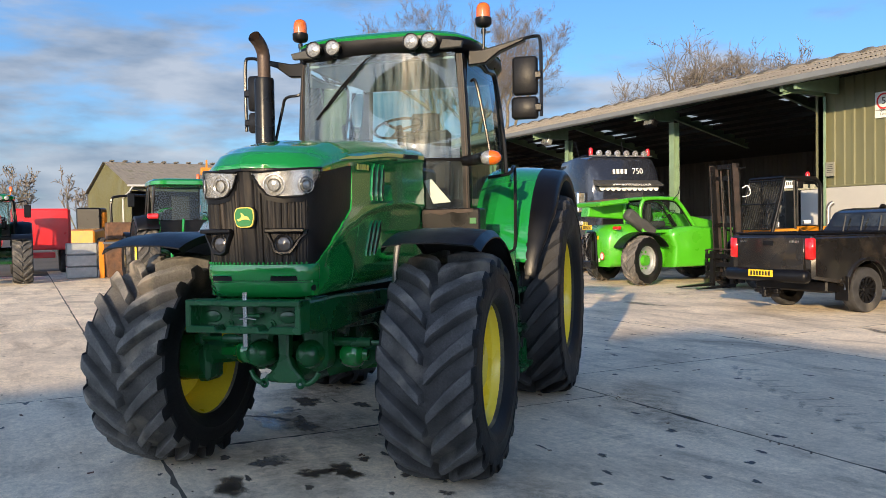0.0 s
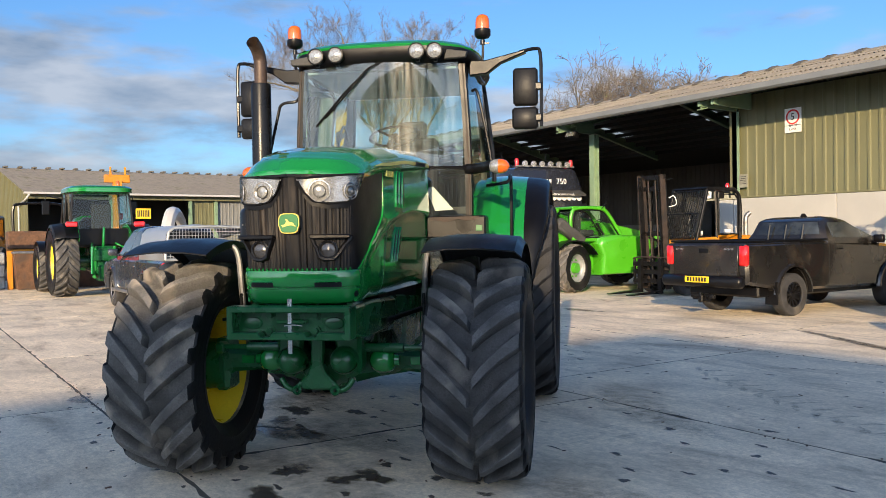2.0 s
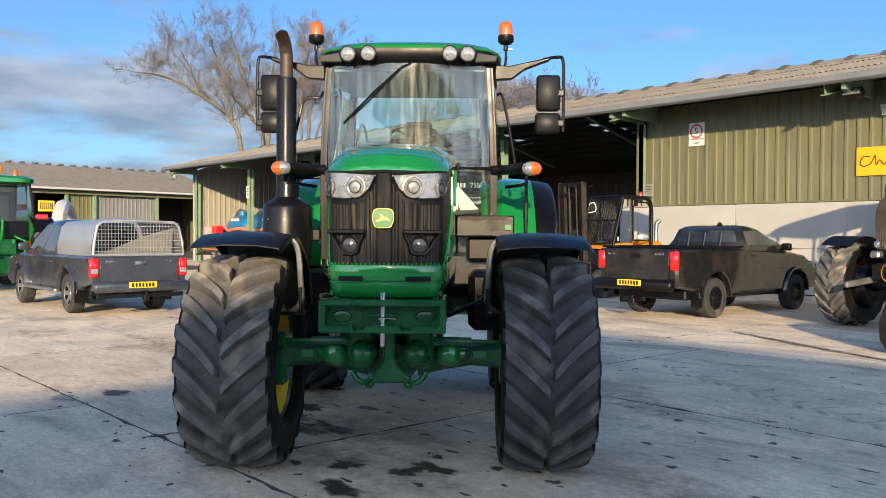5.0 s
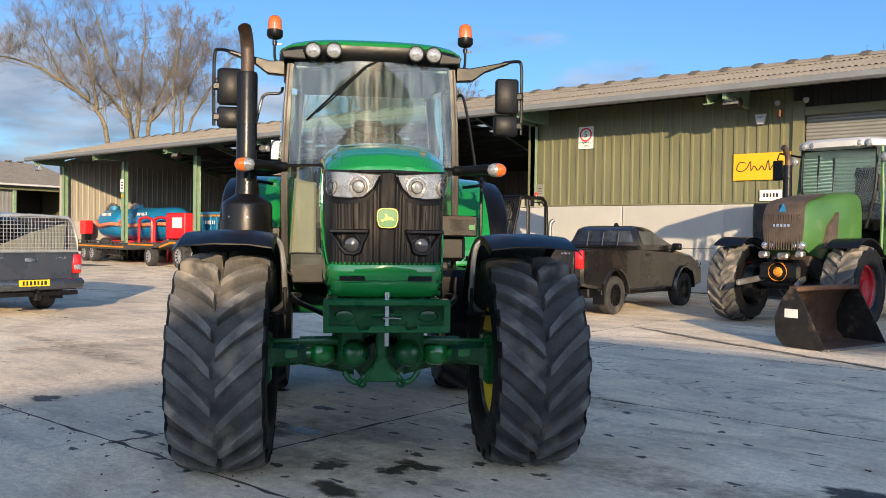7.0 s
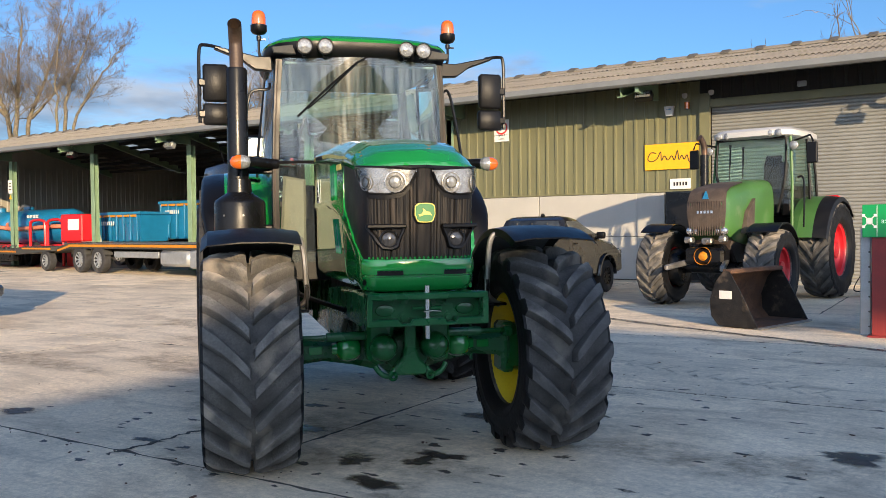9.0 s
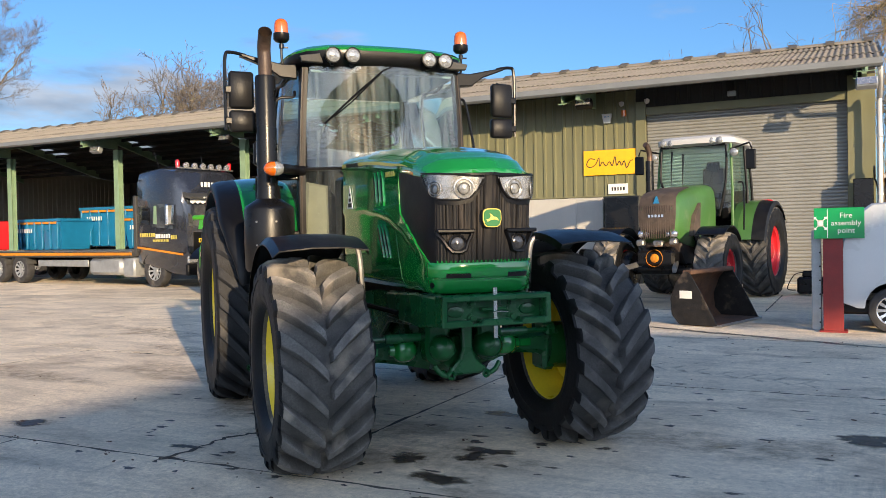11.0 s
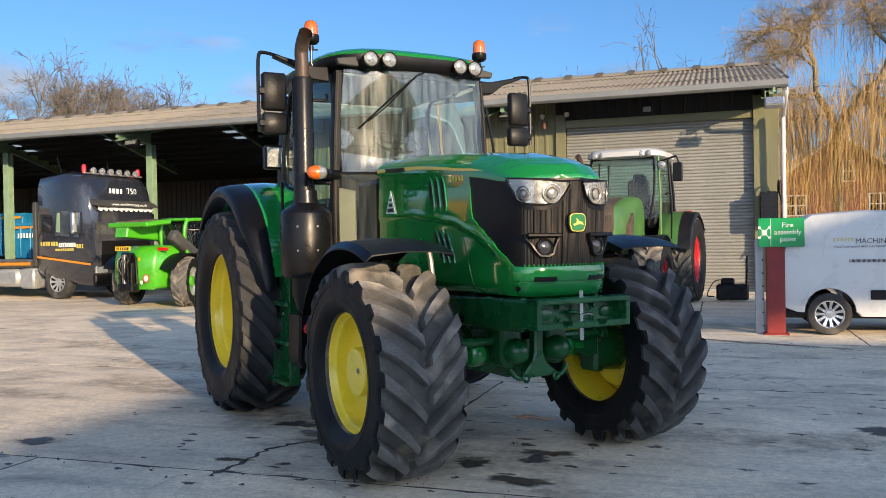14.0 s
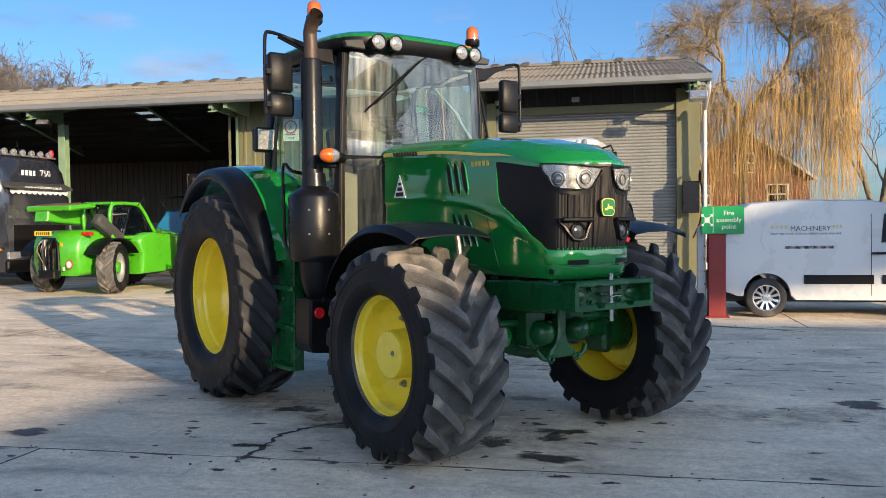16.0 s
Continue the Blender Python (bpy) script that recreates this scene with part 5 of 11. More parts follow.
# warning triangle sticker on the right flank
bm = bmesh.new()
sx = -side_x(-0.62, 1.78) - 0.003
prism(bm, [(-0.534, 1.712), (-0.702, 1.706), (-0.619, 1.885)], "x", sx, sx - 0.004)
stk = part("sticker", bm, "paper", tractor, "white triangular sticker")
for y, z, w, h in ((-0.618, 1.735, 0.105, 0.030), (-0.620, 1.775, 0.06, 0.026), (-0.620, 1.815, 0.035, 0.020)):
    bm = bmesh.new()
    box(bm, (sx - 0.005, y, z), (0.003, w, h))
    part("sticker_bar", bm, "ink", stk)

# the black nose: vertical slats of uneven width
bm = bmesh.new()
rows = []
NA = 150
for i in range(15):
    z = lerp(1.318, 1.860, i / 14)
    row = []
    for j in range(NA + 1):
        a = lerp(-0.345, 0.345, j / NA)
        ph = (abs(a) / 0.0385 + 0.35) % 1
        groove = -0.010 * max(0, 1 - abs(ph - 0.5) / 0.10) - 0.002 * math.sin(abs(a) * 300)
        row.append(nose(a, z, groove if abs(a) > 0.04 else 0))
    rows.append(row)
sheet(bm, rows, 0.02, (0, 1, 0))
grille = part("grille", bm, "grille", tractor, "dusty black ribbed nose grille", smooth=35)

# headlamps, flush with the nose and wrapping round its corner
LAMP_LO = [(0.046, 1.830), (0.060, 1.800), (0.083, 1.757), (0.126, 1.716), (0.21, 1.702), (0.315, 1.708), (0.37, 1.743), (0.43, 1.808), (0.464, 1.862)]


def lamp_hi(a):
    return lerp(1.835, 1.866, (a - 0.046) / 0.418)


for s in (-1, 1):
    lamp = new("headlamp")
    lamp.parent = tractor

    def lamp_skin(bm, off, grow, n=34, m=7):
        rows = []
        for k in range(n + 1):
            a = lerp(0.046 - grow * 0.4, 0.464 + grow * 0.6, k / n)
            lo, hi = curve(LAMP_LO, a) - grow, lamp_hi(a) + grow * 0.25
            rows.append([nose(s * a, lerp(lo, hi, i / m), off) for i in range(m + 1)])
        sheet(bm, rows)

    bm = bmesh.new()
    lamp_skin(bm, 0.004, 0.034)
    part("bezel", bm, "black", lamp, "black surround", smooth=50)
    bm = bmesh.new()
    lamp_skin(bm, 0.008, 0.004)
    part("reflector", bm, "lampsilver", lamp, "silver reflector housing", smooth=50)
    bm = bmesh.new()
    for lohi in (0, 1):
        pts = []
        for k in range(35):
            a = lerp(0.048, 0.462, k / 34)
            pts.append(nose(s * a, lamp_hi(a) + 0.002 if lohi else curve(LAMP_LO, a) - 0.002, 0.012))
        pipe(bm, pts, 0.006, 5)
    part("rim", bm, "black_metal", lamp, smooth=50)
    for a, r in ((0.164, 0.058), (0.335, 0.046)):
        zc = 1.768
        c, n_ = nose(s * a, zc, 0.009), (nose(s * a, zc, 0.02) - nose(s * a, zc, 0.0)).normalized()
        q = n_.to_track_quat("Z", "Y").to_matrix().to_4x4()
        at = Matrix.Translation(c) @ q
        bm = bmesh.new()
        lathe(bm, [(r * 1.06, 0.000), (r * 1.04, 0.006), (r * 0.96, 0.007), (r * 0.92, 0.001)], axis="z", seg=30)
        part("projector_ring", bm, "lampring", lamp, at=at, smooth=40)
        bm = bmesh.new()
        lathe(bm, [(r * 0.94, 0.004), (r * 0.80, -0.001), (r * 0.62, -0.004), (r * 0.60, 0.004), (r * 0.50, 0.008), (r * 0.30, 0.011), (0.001, 0.012)], axis="z", seg=30)
        part("projector", bm, "lampglass", lamp, "round fluted projector", at=at, smooth=40)
        bm = bmesh.new()
        lathe(bm, [(r * 0.62, 0.004), (r * 0.60, 0.012), (r * 0.55, 0.012), (r * 0.54, 0.004)], axis="z", seg=26)
        part("bulb_ring", bm, "interior", lamp, at=at, smooth=40)
    bm = bmesh.new()
    lamp_skin(bm, 0.021, 0.002)
    part("cover", bm, "lens", lamp, "clear lamp cover", smooth=60)
    # fog lamp pod
    pod = new("fog_lamp")
    pod.parent = tractor

    def pod_ring(f, off):
        out = [(0.105, 1.516), (0.160, 1.524), (0.250, 1.524), (0.335, 1.522), (0.330, 1.500), (0.300, 1.470), (0.270, 1.420), (0.240, 1.388), (0.185, 1.383), (0.150, 1.400), (0.135, 1.450), (0.115, 1.490)]
        return [nose(s * (0.208 + (a - 0.208) * f), 1.452 + (z - 1.452) * f, off) for a, z in out]

    bm = bmesh.new()
    rings(bm, [pod_ring(1.06, -0.01), pod_ring(1.03, 0.022), pod_ring(0.95, 0.030), pod_ring(0.80, 0.027), pod_ring(0.74, 0.002)])
    part("bracket", bm, "black", pod, smooth=40)
    bm = bmesh.new()
    box(bm, nose(s * 0.215, 1.518, 0.022), (0.225, 0.034, 0.024), 0.010, (0, 0, s * 12))
    part("brow", bm, "black", pod, smooth=40)
    c, n_ = nose(s * 0.206, 1.443, 0.004), Vector((s * 0.12, -1, 0)).normalized()
    at = Matrix.Translation(c) @ n_.to_track_quat("Z", "Y").to_matrix().to_4x4()
    bm = bmesh.new()
    lathe(bm, [(0.056, -0.01), (0.056, 0.010), (0.048, 0.014), (0.042, 0.010), (0.041, 0.0)], axis="z", seg=22)
    part("lamp_ring", bm, "black_metal", pod, at=at, smooth=40)
    bm = bmesh.new()
    lathe(bm, [(0.042, 0.003), (0.03, 0.010), (0.001, 0.013)], axis="z", seg=22)
    part("lamp_glass", bm, "fogglass", pod, at=at, smooth=60)

# nose emblem: a plain rounded shield, green in a yellow edge
emblem = new("emblem")
emblem.parent = tractor
emblem.matrix_basis = pose(-0.002, nose(0, 1.592).y - 0.004, 1.592)


def shield(w, h):
    pts = []
    for i in range(28):
        a = 2 * math.pi * i / 28
        k = (abs(math.cos(a)) ** 4 + abs(math.sin(a)) ** 4) ** (-1 / 4)
        pts.append((w * k * math.cos(a) * (1 - 0.08 * (math.sin(a) < -0.3)), h * k * math.sin(a)))
    return pts


for nm, w, h, d, mm in (("back", 0.064, 0.060, 0.012, "black"), ("edge", 0.060, 0.056, 0.0, "emblem_edge"), ("face", 0.0545, 0.0505, -0.003, "emblem_green")):
    bm = bmesh.new()
    prism(bm, shield(w, h), "y", d, d - 0.012, 0.002)
    part(nm, bm, mm, emblem)
bm = bmesh.new()
prism(bm, [(-0.040, -0.010), (-0.018, -0.004), (-0.012, 0.012), (-0.018, 0.026), (-0.004, 0.020), (0.002, 0.008), (0.026, 0.004), (0.040, -0.018), (0.028, -0.012), (0.010, -0.010), (-0.014, -0.014), (-0.032, -0.022)], "y", -0.014, -0.018)
part("figure", bm, "emblem_edge", emblem, "plain yellow emblem shape")

# green chin: two stepped bands with rounded corners
bm = bmesh.new()
rows = []
for z, off in ((1.334, -0.004), (1.328, 0.010), (1.312, 0.016), (1.252, 0.018), (1.240, 0.014), (1.236, 0.002), (1.229, 0.002), (1.226, 0.012), (1.180, 0.006), (1.150, -0.012), (1.140, -0.03)):
    rows.append([nose(lerp(-0.405, 0.405, j / 60), z, off) for j in range(61)])
sheet(bm, rows, 0.02, (0, 1, 0))
chin = part("chin_panel", bm, "green", tractor, "green lower nose panel with two slots", smooth=35)
for s in (-1, 1):
    bm = bmesh.new()
    sheet(bm, [[nose(s * lerp(0.125, 0.275, i / 10), z, 0.0195) for i in range(11)] for z in (1.238, 1.262)], 0.004, (0, 1, 0))
    part("slot", bm, "black", chin)
    bm = bmesh.new()
    sheet(bm, [[nose(s * lerp(0.13, 0.27, i / 10), z, d) for i in range(11)] for z, d in ((1.262, 0.018), (1.266, 0.024), (1.272, 0.018))], 0.003, (0, 1, 0))
    part("slot_lip", bm, "green", chin)
    bm = bmesh.new()
    cyl(bm, nose(s * 0.375, 1.195, 0.0), nose(s * 0.375, 1.195, 0.012), 0.018, seg=10)
    part("tow_plug", bm, "black", chin)
for j in range(25):
    bm = bmesh.new()
    a = lerp(-0.33, 0.33, j / 24)
    box(bm, nose(a, 1.336, 0.008), (0.012, 0.010, 0.014), 0.003)
    part("clip", bm, "green", chin)

# weight carrier
carrier = new("weight_carrier")
carrier.parent = tractor
carrier.matrix_basis = pose(0.006, 0.058, -0.004)
bm = bmesh.new()
box(bm, (-0.006, -2.40, 1.053), (0.70, 0.03, 0.18), 0.006)
box(bm, (-0.006, -2.46, 1.127), (0.702, 0.112, 0.036), 0.007)
for x in (-0.340, 0.328):
    box(bm, (x, -2.46, 1.053), (0.034, 0.110, 0.182), 0.006)
# lower lip, notched under the two lower bolts
prism(bm, [(-0.35, 0.962), (0.338, 0.962), (0.338, 1.002), (0.165, 1.002), (0.150, 0.978), (0.100, 0.978), (0.085, 1.002), (-0.095, 1.002), (-0.110, 0.978), (-0.162, 0.978), (-0.177, 1.002), (-0.35, 1.002)], "y", -2.516, -2.41, 0.005)
part("channel", bm, "green_frame", carrier)
bm = bmesh.new()
cyl(bm, (-0.006, -2.47, 0.885), (-0.006, -2.47, 1.185), 0.015, seg=12)
pipe(bm, [(-0.03, -2.49, 1.04), (0.02, -2.49, 1.045), (0.07, -2.485, 1.04)], 0.006, 6)
part("drawbar_pin", bm, "chrome", carrier, "bright steel pin")
for x in (-0.137, 0.125):
    for z in (1.004, 1.09):
        bm = bmesh.new()
        cyl(bm, (x, -2.40, z), (x, -2.425, z), 0.028, seg=18)
        cyl(bm, (x, -2.425, z), (x, -2.445, z), 0.018, seg=6)
        part("bolt", bm, "green_frame", carrier)
for x in (-0.24, 0.23):
    bm = bmesh.new()
    rings(bm, [[(x + w * math.cos(t), -2.412 - d, 1.045 + 0.6 * w * math.sin(t)) for t in [2 * math.pi * i / 14 for i in range(14)]] for d, w in ((0.0, 0.060), (0.012, 0.052), (0.016, 0.03))])
    part("boss", bm, "green_frame", carrier, smooth=40)
bm = bmesh.new()
box(bm, (-0.006, -2.44, 1.056), (0.17, 0.05, 0.020), 0.006)
part("pin_shelf", bm, "green_frame", carrier)
bm = bmesh.new()
prism(bm, [(-2.335, 0.965), (-2.335, 1.125), (-1.9, 1.13), (-1.3, 1.10), (-1.3, 0.93), (-2.0, 0.92)], "x", -0.338, 0.338, 0.012)
part("front_frame", bm, "green_frame", tractor)

# front axle
axle = new("front_axle")
axle.parent = tractor
bm = bmesh.new()
for s in (-1, 1):
    rings(bm, [[(s * x, FY_ + dy * w, 0.725 + dz * h) for dy, dz in ((-1, -0.6), (-0.6, -1), (0.6, -1), (1, -0.6), (1, 0.6), (0.6, 1), (-0.6, 1), (-1, 0.6))] for x, w, h in ((0.16, 0.11, 0.13), (0.30, 0.085, 0.095), (0.50, 0.07, 0.062), (0.66, 0.085, 0.075), (0.72, 0.10, 0.11))])
part("axle_beam", bm, "green_frame", axle, smooth=30)
bm = bmesh.new()
rings(bm, [[(r * math.cos(a) * 1.18, FY_ - 0.02 + d, 0.72 + r * math.sin(a)) for a in [2 * math.pi * i / 16 for i in range(16)]] for d, r in ((-0.24, 0.05), (-0.22, 0.115), (-0.12, 0.155), (0.10, 0.165), (0.3, 0.12), (0.6, 0.09))])
prism(bm, [(-0.255, 0.92), (0.255, 0.92), (0.20, 0.70), (0.10, 0.575), (-0.10, 0.575), (-0.20, 0.70)], "y", FY_ - 0.16, FY_ + 0.1, 0.02)
part("differential", bm, "green_frame", axle, smooth=35)
for s in (-1, 1):
    bm = bmesh.new()
    lathe(bm, [(0.001, 0.272), (0.035, 0.276), (0.062, 0.292), (0.078, 0.325), (0.080, 0.365), (0.078, 0.395), (0.064, 0.418), (0.040, 0.432), (0.034, 0.46), (0.001, 0.462)], (0, FY_ - 0.15, 0.750), "x", 24)
    if s < 0:
        bmesh.ops.scale(bm, vec=(-1, 1, 1), verts=bm.verts)
    part("suspension_ball", bm, "green", axle, smooth=35)
    bm = bmesh.new()
    cyl(bm, (s * 0.20, FY_ - 0.20, 0.835), (s * 0.50, FY_ - 0.20, 0.832), 0.030, seg=14)
    cyl(bm, (s * 0.50, FY_ - 0.20, 0.832), (s * 0.70, FY_ - 0.17, 0.828), 0.017, seg=10)
    box(bm, (s * 0.70, FY_ - 0.15, 0.82), (0.07, 0.09, 0.07), 0.015)
    part("steering_ram", bm, "green_frame", axle, smooth=35)
    bm = bmesh.new()
    box(bm, (s * 0.735, FY_, 0.70), (0.10, 0.20, 0.34), 0.035)
    cyl(bm, (s * 0.72, FY_, 0.70), (s * 0.92, FY_, 0.69), 0.16, 0.17, 24)
    part("hub_carrier", bm, "green_frame", axle, smooth=35)
    bm = bmesh.new()
    box(bm, (s * 0.555, FY_ - 0.078, 0.735), (0.085, 0.012, 0.05), 0.004)
    part("maker_plate", bm, "green", axle)
    bm = bmesh.new()
    prism(bm, [(s * 0.085, 0.94), (s * 0.262, 0.94), (s * 0.265, 0.74), (s * 0.250, 0.690), (s * 0.205, 0.664), (s * 0.165, 0.668), (s * 0.140, 0.70), (s * 0.115, 0.78)], "y", FY_ - 0.33, FY_ - 0.18, 0.022)
    part("support_leg", bm, "green_frame", axle, smooth=30)
bm = bmesh.new()
prism(bm, [(-0.036, 0.93), (0.036, 0.93), (0.034, 0.76), (0.055, 0.70), (0.105, 0.648), (0.108, 0.612), (0.085, 0.600), (-0.085, 0.600), (-0.108, 0.612), (-0.105, 0.648), (-0.055, 0.70), (-0.034, 0.76)], "y", FY_ - 0.38, FY_ - 0.30, 0.012)
part("tow_guard", bm, "green_frame", axle)
for s in (-1, 1):
    bm = bmesh.new()
    rings(bm, [[(s * (0.165 + 0.085 * k * math.cos(t)), FY_ - 0.36 + d, 0.775 + 0.085 * k * math.sin(t)) for t in [2 * math.pi * i / 20 for i in range(20)]] for d, k in ((-0.075, 0.12), (-0.070, 0.45), (-0.045, 0.80), (0.0, 1.0), (0.10, 1.05))])
    part("ram_cap", bm, "green_frame", axle, smooth=50)
    bm = bmesh.new()
    pipe(bm, bend([(s * 0.10, FY_ - 0.36, 0.640), (s * 0.14, FY_ - 0.37, 0.600), (s * 0.19, FY_ - 0.37, 0.618), (s * 0.225, FY_ - 0.36, 0.665)], 5), 0.017, 8)
    part("tow_hook", bm, "green_frame", axle, smooth=50)
    bm = bmesh.new()
    lathe(bm, [(0.020, -0.010), (0.010, 0.0), (0.020, 0.010), (0.030, 0.0)], (s * 0.118, FY_ - 0.395, 0.600), "y", 14, close=True)
    part("shackle", bm, "green_frame", axle, smooth=50)

# belly: gearbox, drive line, rear axle
bm = bmesh.new()
box(bm, (0, -0.7, 0.80), (0.46, 1.5, 0.42), 0.06)
box(bm, (0, 0.6, 0.86), (0.52, 1.4, 0.56), 0.06)
cyl(bm, (0, -1.5, 0.62), (0, -0.4, 0.62), 0.04)
part("gearbox", bm, "green_frame", tractor)
bm = bmesh.new()
cyl(bm, (-0.78, RY_, RZ_), (0.78, RY_, RZ_), 0.17, seg=20)
box(bm, (0, RY_, RZ_), (0.6, 0.6, 0.55), 0.06)
part("rear_axle", bm, "green_frame", tractor)
bm = bmesh.new()
prism(bm, [(-0.34, 1.2), (-0.25, 2.0), (0.2, 2.0), (0.2, 1.2)], "x", -0.33, 0.33, 0.03)
box(bm, (0, -0.95, 1.40), (0.56, 1.3, 0.8), 0.04)
part("engine_bay", bm, "black", tractor)

# front mudguards with grey stays
for s in (-1, 1):
    guard = new("mudguard")
    guard.parent = tractor
    bm = bmesh.new()
    rows = []
    for j in range(19):
        a = radians(lerp(60, 158, j / 18))
        r2 = 0.805 + 0.03 * max(0, (6 - j) / 6) ** 2
        yy, zz = FY_ - 0.02 - r2 * math.cos(a), FZ_ + 0.015 + r2 * math.sin(a)
        wy, wz = FY_ - 0.02 - (r2 - 0.045) * math.cos(a), FZ_ + 0.015 + (r2 - 0.045) * math.sin(a)
        rows.append([(s * 0.652, wy, wz), (s * 0.66, yy, zz - 0.006), (s * 0.80, yy, zz + 0.012), (s * 1.0, yy, zz + 0.014), (s * 1.20, yy, zz - 0.004), (s * 1.238, wy, wz)])
    sheet(bm, rows, 0.008, (0, 0, -1))
    part("blade", bm, "black", guard, "curved black plastic blade", smooth=40)
    bm = bmesh.new()
    pipe(bm, bend([(s * 0.88, FY_ - 0.05, 1.470), (s * 0.69, FY_ - 0.05, 1.468), (s * 0.625, FY_ - 0.05, 1.41), (s * 0.605, FY_ - 0.05, 1.20), (s * 0.605, FY_ - 0.04, 1.06), (s * 0.70, FY_, 0.98)], 5), 0.019, 8)
    part("stay", bm, "steel", guard, "bent grey steel stay")
    bm = bmesh.new()
    box(bm, (s * 0.66, FY_, 0.99), (0.14, 0.16, 0.02), 0.005)
    box(bm, (s * 0.60, FY_ - 0.03, 1.07), (0.02, 0.08, 0.18), 0.005)
    part("stay_foot", bm, "black_metal", guard)

# ---- cab ----
cab = new("cab")
cab.parent = tractor
# corners at sill and roof: A (front) and C (rear) posts
A0, A1, B0, B1, C0, C1 = (0.69, -0.17, 1.30), (0.655, -0.20, 2.86), (0.79, 0.40, 1.30), (0.715, 0.42, 2.88), (0.66, 1.18, 1.75), (0.62, 1.10, 2.86)
for s in (-1, 1):
    for nm, p, q, w, d in (("front_post", A0, A1, 0.055, 0.07), ("rear_post", C0, C1, 0.07, 0.10)):
        bm = bmesh.new()
        loops = []
        for k in range(7):
            t = k / 6
            bow = 0.035 * math.sin(t * math.pi)
            x, y, z = lerp(p[0], q[0], t) + bow * 0.6, lerp(p[1], q[1], t) - (bow * 0.5 if nm == "front_post" else -bow), lerp(p[2], q[2], t)
            loops.append([(s * (x - w / 2), y - d / 2, z), (s * (x + w * 0.4), y - d / 2, z), (s * (x + w / 2), y - d * 0.3, z), (s * (x + w / 2), y + d / 2, z), (s * (x - w / 2), y + d / 2, z)])
        rings(bm, loops)
        part(nm, bm, "black", cab, smooth=40)
    bm = bmesh.new()
    loops = []
    for k in range(7):
        t = k / 6
        bow = 0.035 * math.sin(t * math.pi)
        x, y, z = lerp(A0[0], A1[0], t) + bow * 0.6 + 0.003, lerp(A0[1], A1[1], t) - bow * 0.5 - 0.04, lerp(A0[2], A1[2], t)
        loops.append([(s * (x - 0.004), y, z), (s * (x + 0.006), y, z), (s * (x + 0.006), y + 0.012, z), (s * (x - 0.004), y + 0.012, z)])
    rings(bm, loops)
    part("post_trim", bm, "rust_dark", cab, "brownish trim on the front post")
    # door: glass with a dark frame
    dr = new("door")
    dr.parent = cab
    bm = bmesh.new()
    rows = []
    for k in range(7):
        t = k / 6
        z = lerp(1.12, 2.82, t)
        bow = 0.04 * math.sin(t * math.pi)
        rows.append([(s * (lerp(0.70, 0.665, t) + bow), lerp(-0.13, -0.15, t), z), (s * (lerp(0.77, 0.71, t) + bow), 0.2, z), (s * (lerp(0.79, 0.72, t) + bow), 0.50, z), (s * (lerp(0.76, 0.70, t) + bow), 0.82, z if t > 0.4 else lerp(1.55, 1.80, t / 0.4))])
    sheet(bm, rows)
    ob = part("door_glass", bm, "glass", dr, "tinted curved door glass", smooth=60)
    ob.visible_shadow = False
    bm = bmesh.new()
    edge = [(s * 0.705, -0.13, 1.12), (s * 0.78, 0.2, 1.10), (s * 0.80, 0.50, 1.14), (s * 0.78, 0.80, 1.56), (s * 0.785, 0.82, 2.1), (s * 0.71, 0.80, 2.80), (s * 0.725, 0.40, 2.83), (s * 0.67, -0.13, 2.82)]
    pipe(bm, bend(edge + edge[:1], 4), 0.020, 6)
    part("door_frame", bm, "black", dr)
    bm = bmesh.new()
    pipe(bm, bend([(s * 0.80, 0.06, 1.91), (s * 0.97, 0.08, 1.94), (s * 0.985, 0.17, 2.0), (s * 0.99, 0.215, 1.95), (s * 0.99, 0.205, 1.60), (s * 0.985, 0.20, 1.36), (s * 0.95, 0.16, 1.31), (s * 0.85, 0.10, 1.31)], 5), 0.014, 6)
    part("grab_rail", bm, "black_metal", dr, "black tubular grab rail")
    bm = bmesh.new()
    sheet(bm, [[(s * 0.70, 0.86, 1.80), (s * 0.655, 1.14, 1.85)], [(s * 0.735, 0.86, 2.3), (s * 0.69, 1.13, 2.3)], [(s * 0.69, 0.86, 2.8), (s * 0.625, 1.06, 2.8)]])
    ob = part("quarter_glass", bm, "glass", cab, smooth=60)
    ob.visible_shadow = False
    # lower front glass beside the bonnet
    bm = bmesh.new()
    sheet(bm, [[(s * 0.40, -0.36, 1.25), (s * 0.67, -0.20, 1.25)], [(s * 0.42, -0.38, 2.03), (s * 0.68, -0.235, 2.03)]])
    ob = part("lower_glass", bm, "lowglass", cab, "lower glass streaked with dew", smooth=60)
    ob.visible_shadow = False
# windscreen, bowed
bm = bmesh.new()
rows = []
for k in range(17):
    t = (k / 16) ** 1.4
    z = lerp(2.05, 2.87, t)
    w = lerp(0.655, 0.625, t) + 0.012 * math.sin(t * math.pi)
    edge = curve([(0, -0.264), (0.06, -0.255), (0.14, -0.249), (0.4, -0.247), (1, -0.262)], t)
    rows.append([(w * u, edge - 0.112 * (1 - u * u), z) for u in [-1 + i / 12 for i in range(25)]])
sheet(bm, rows)
ob = part("windscreen", bm, "screen", cab, "large dusty bowed windscreen", smooth=60)
ob.visible_shadow = False
bm = bmesh.new()
pipe(bm, [(0.68 * u, -0.255 - 0.115 * (1 - u * u), 2.04) for u in [-1 + i / 8 for i in range(17)]], 0.014, 6)
part("windscreen_seal", bm, "black", cab)
bm = bmesh.new()
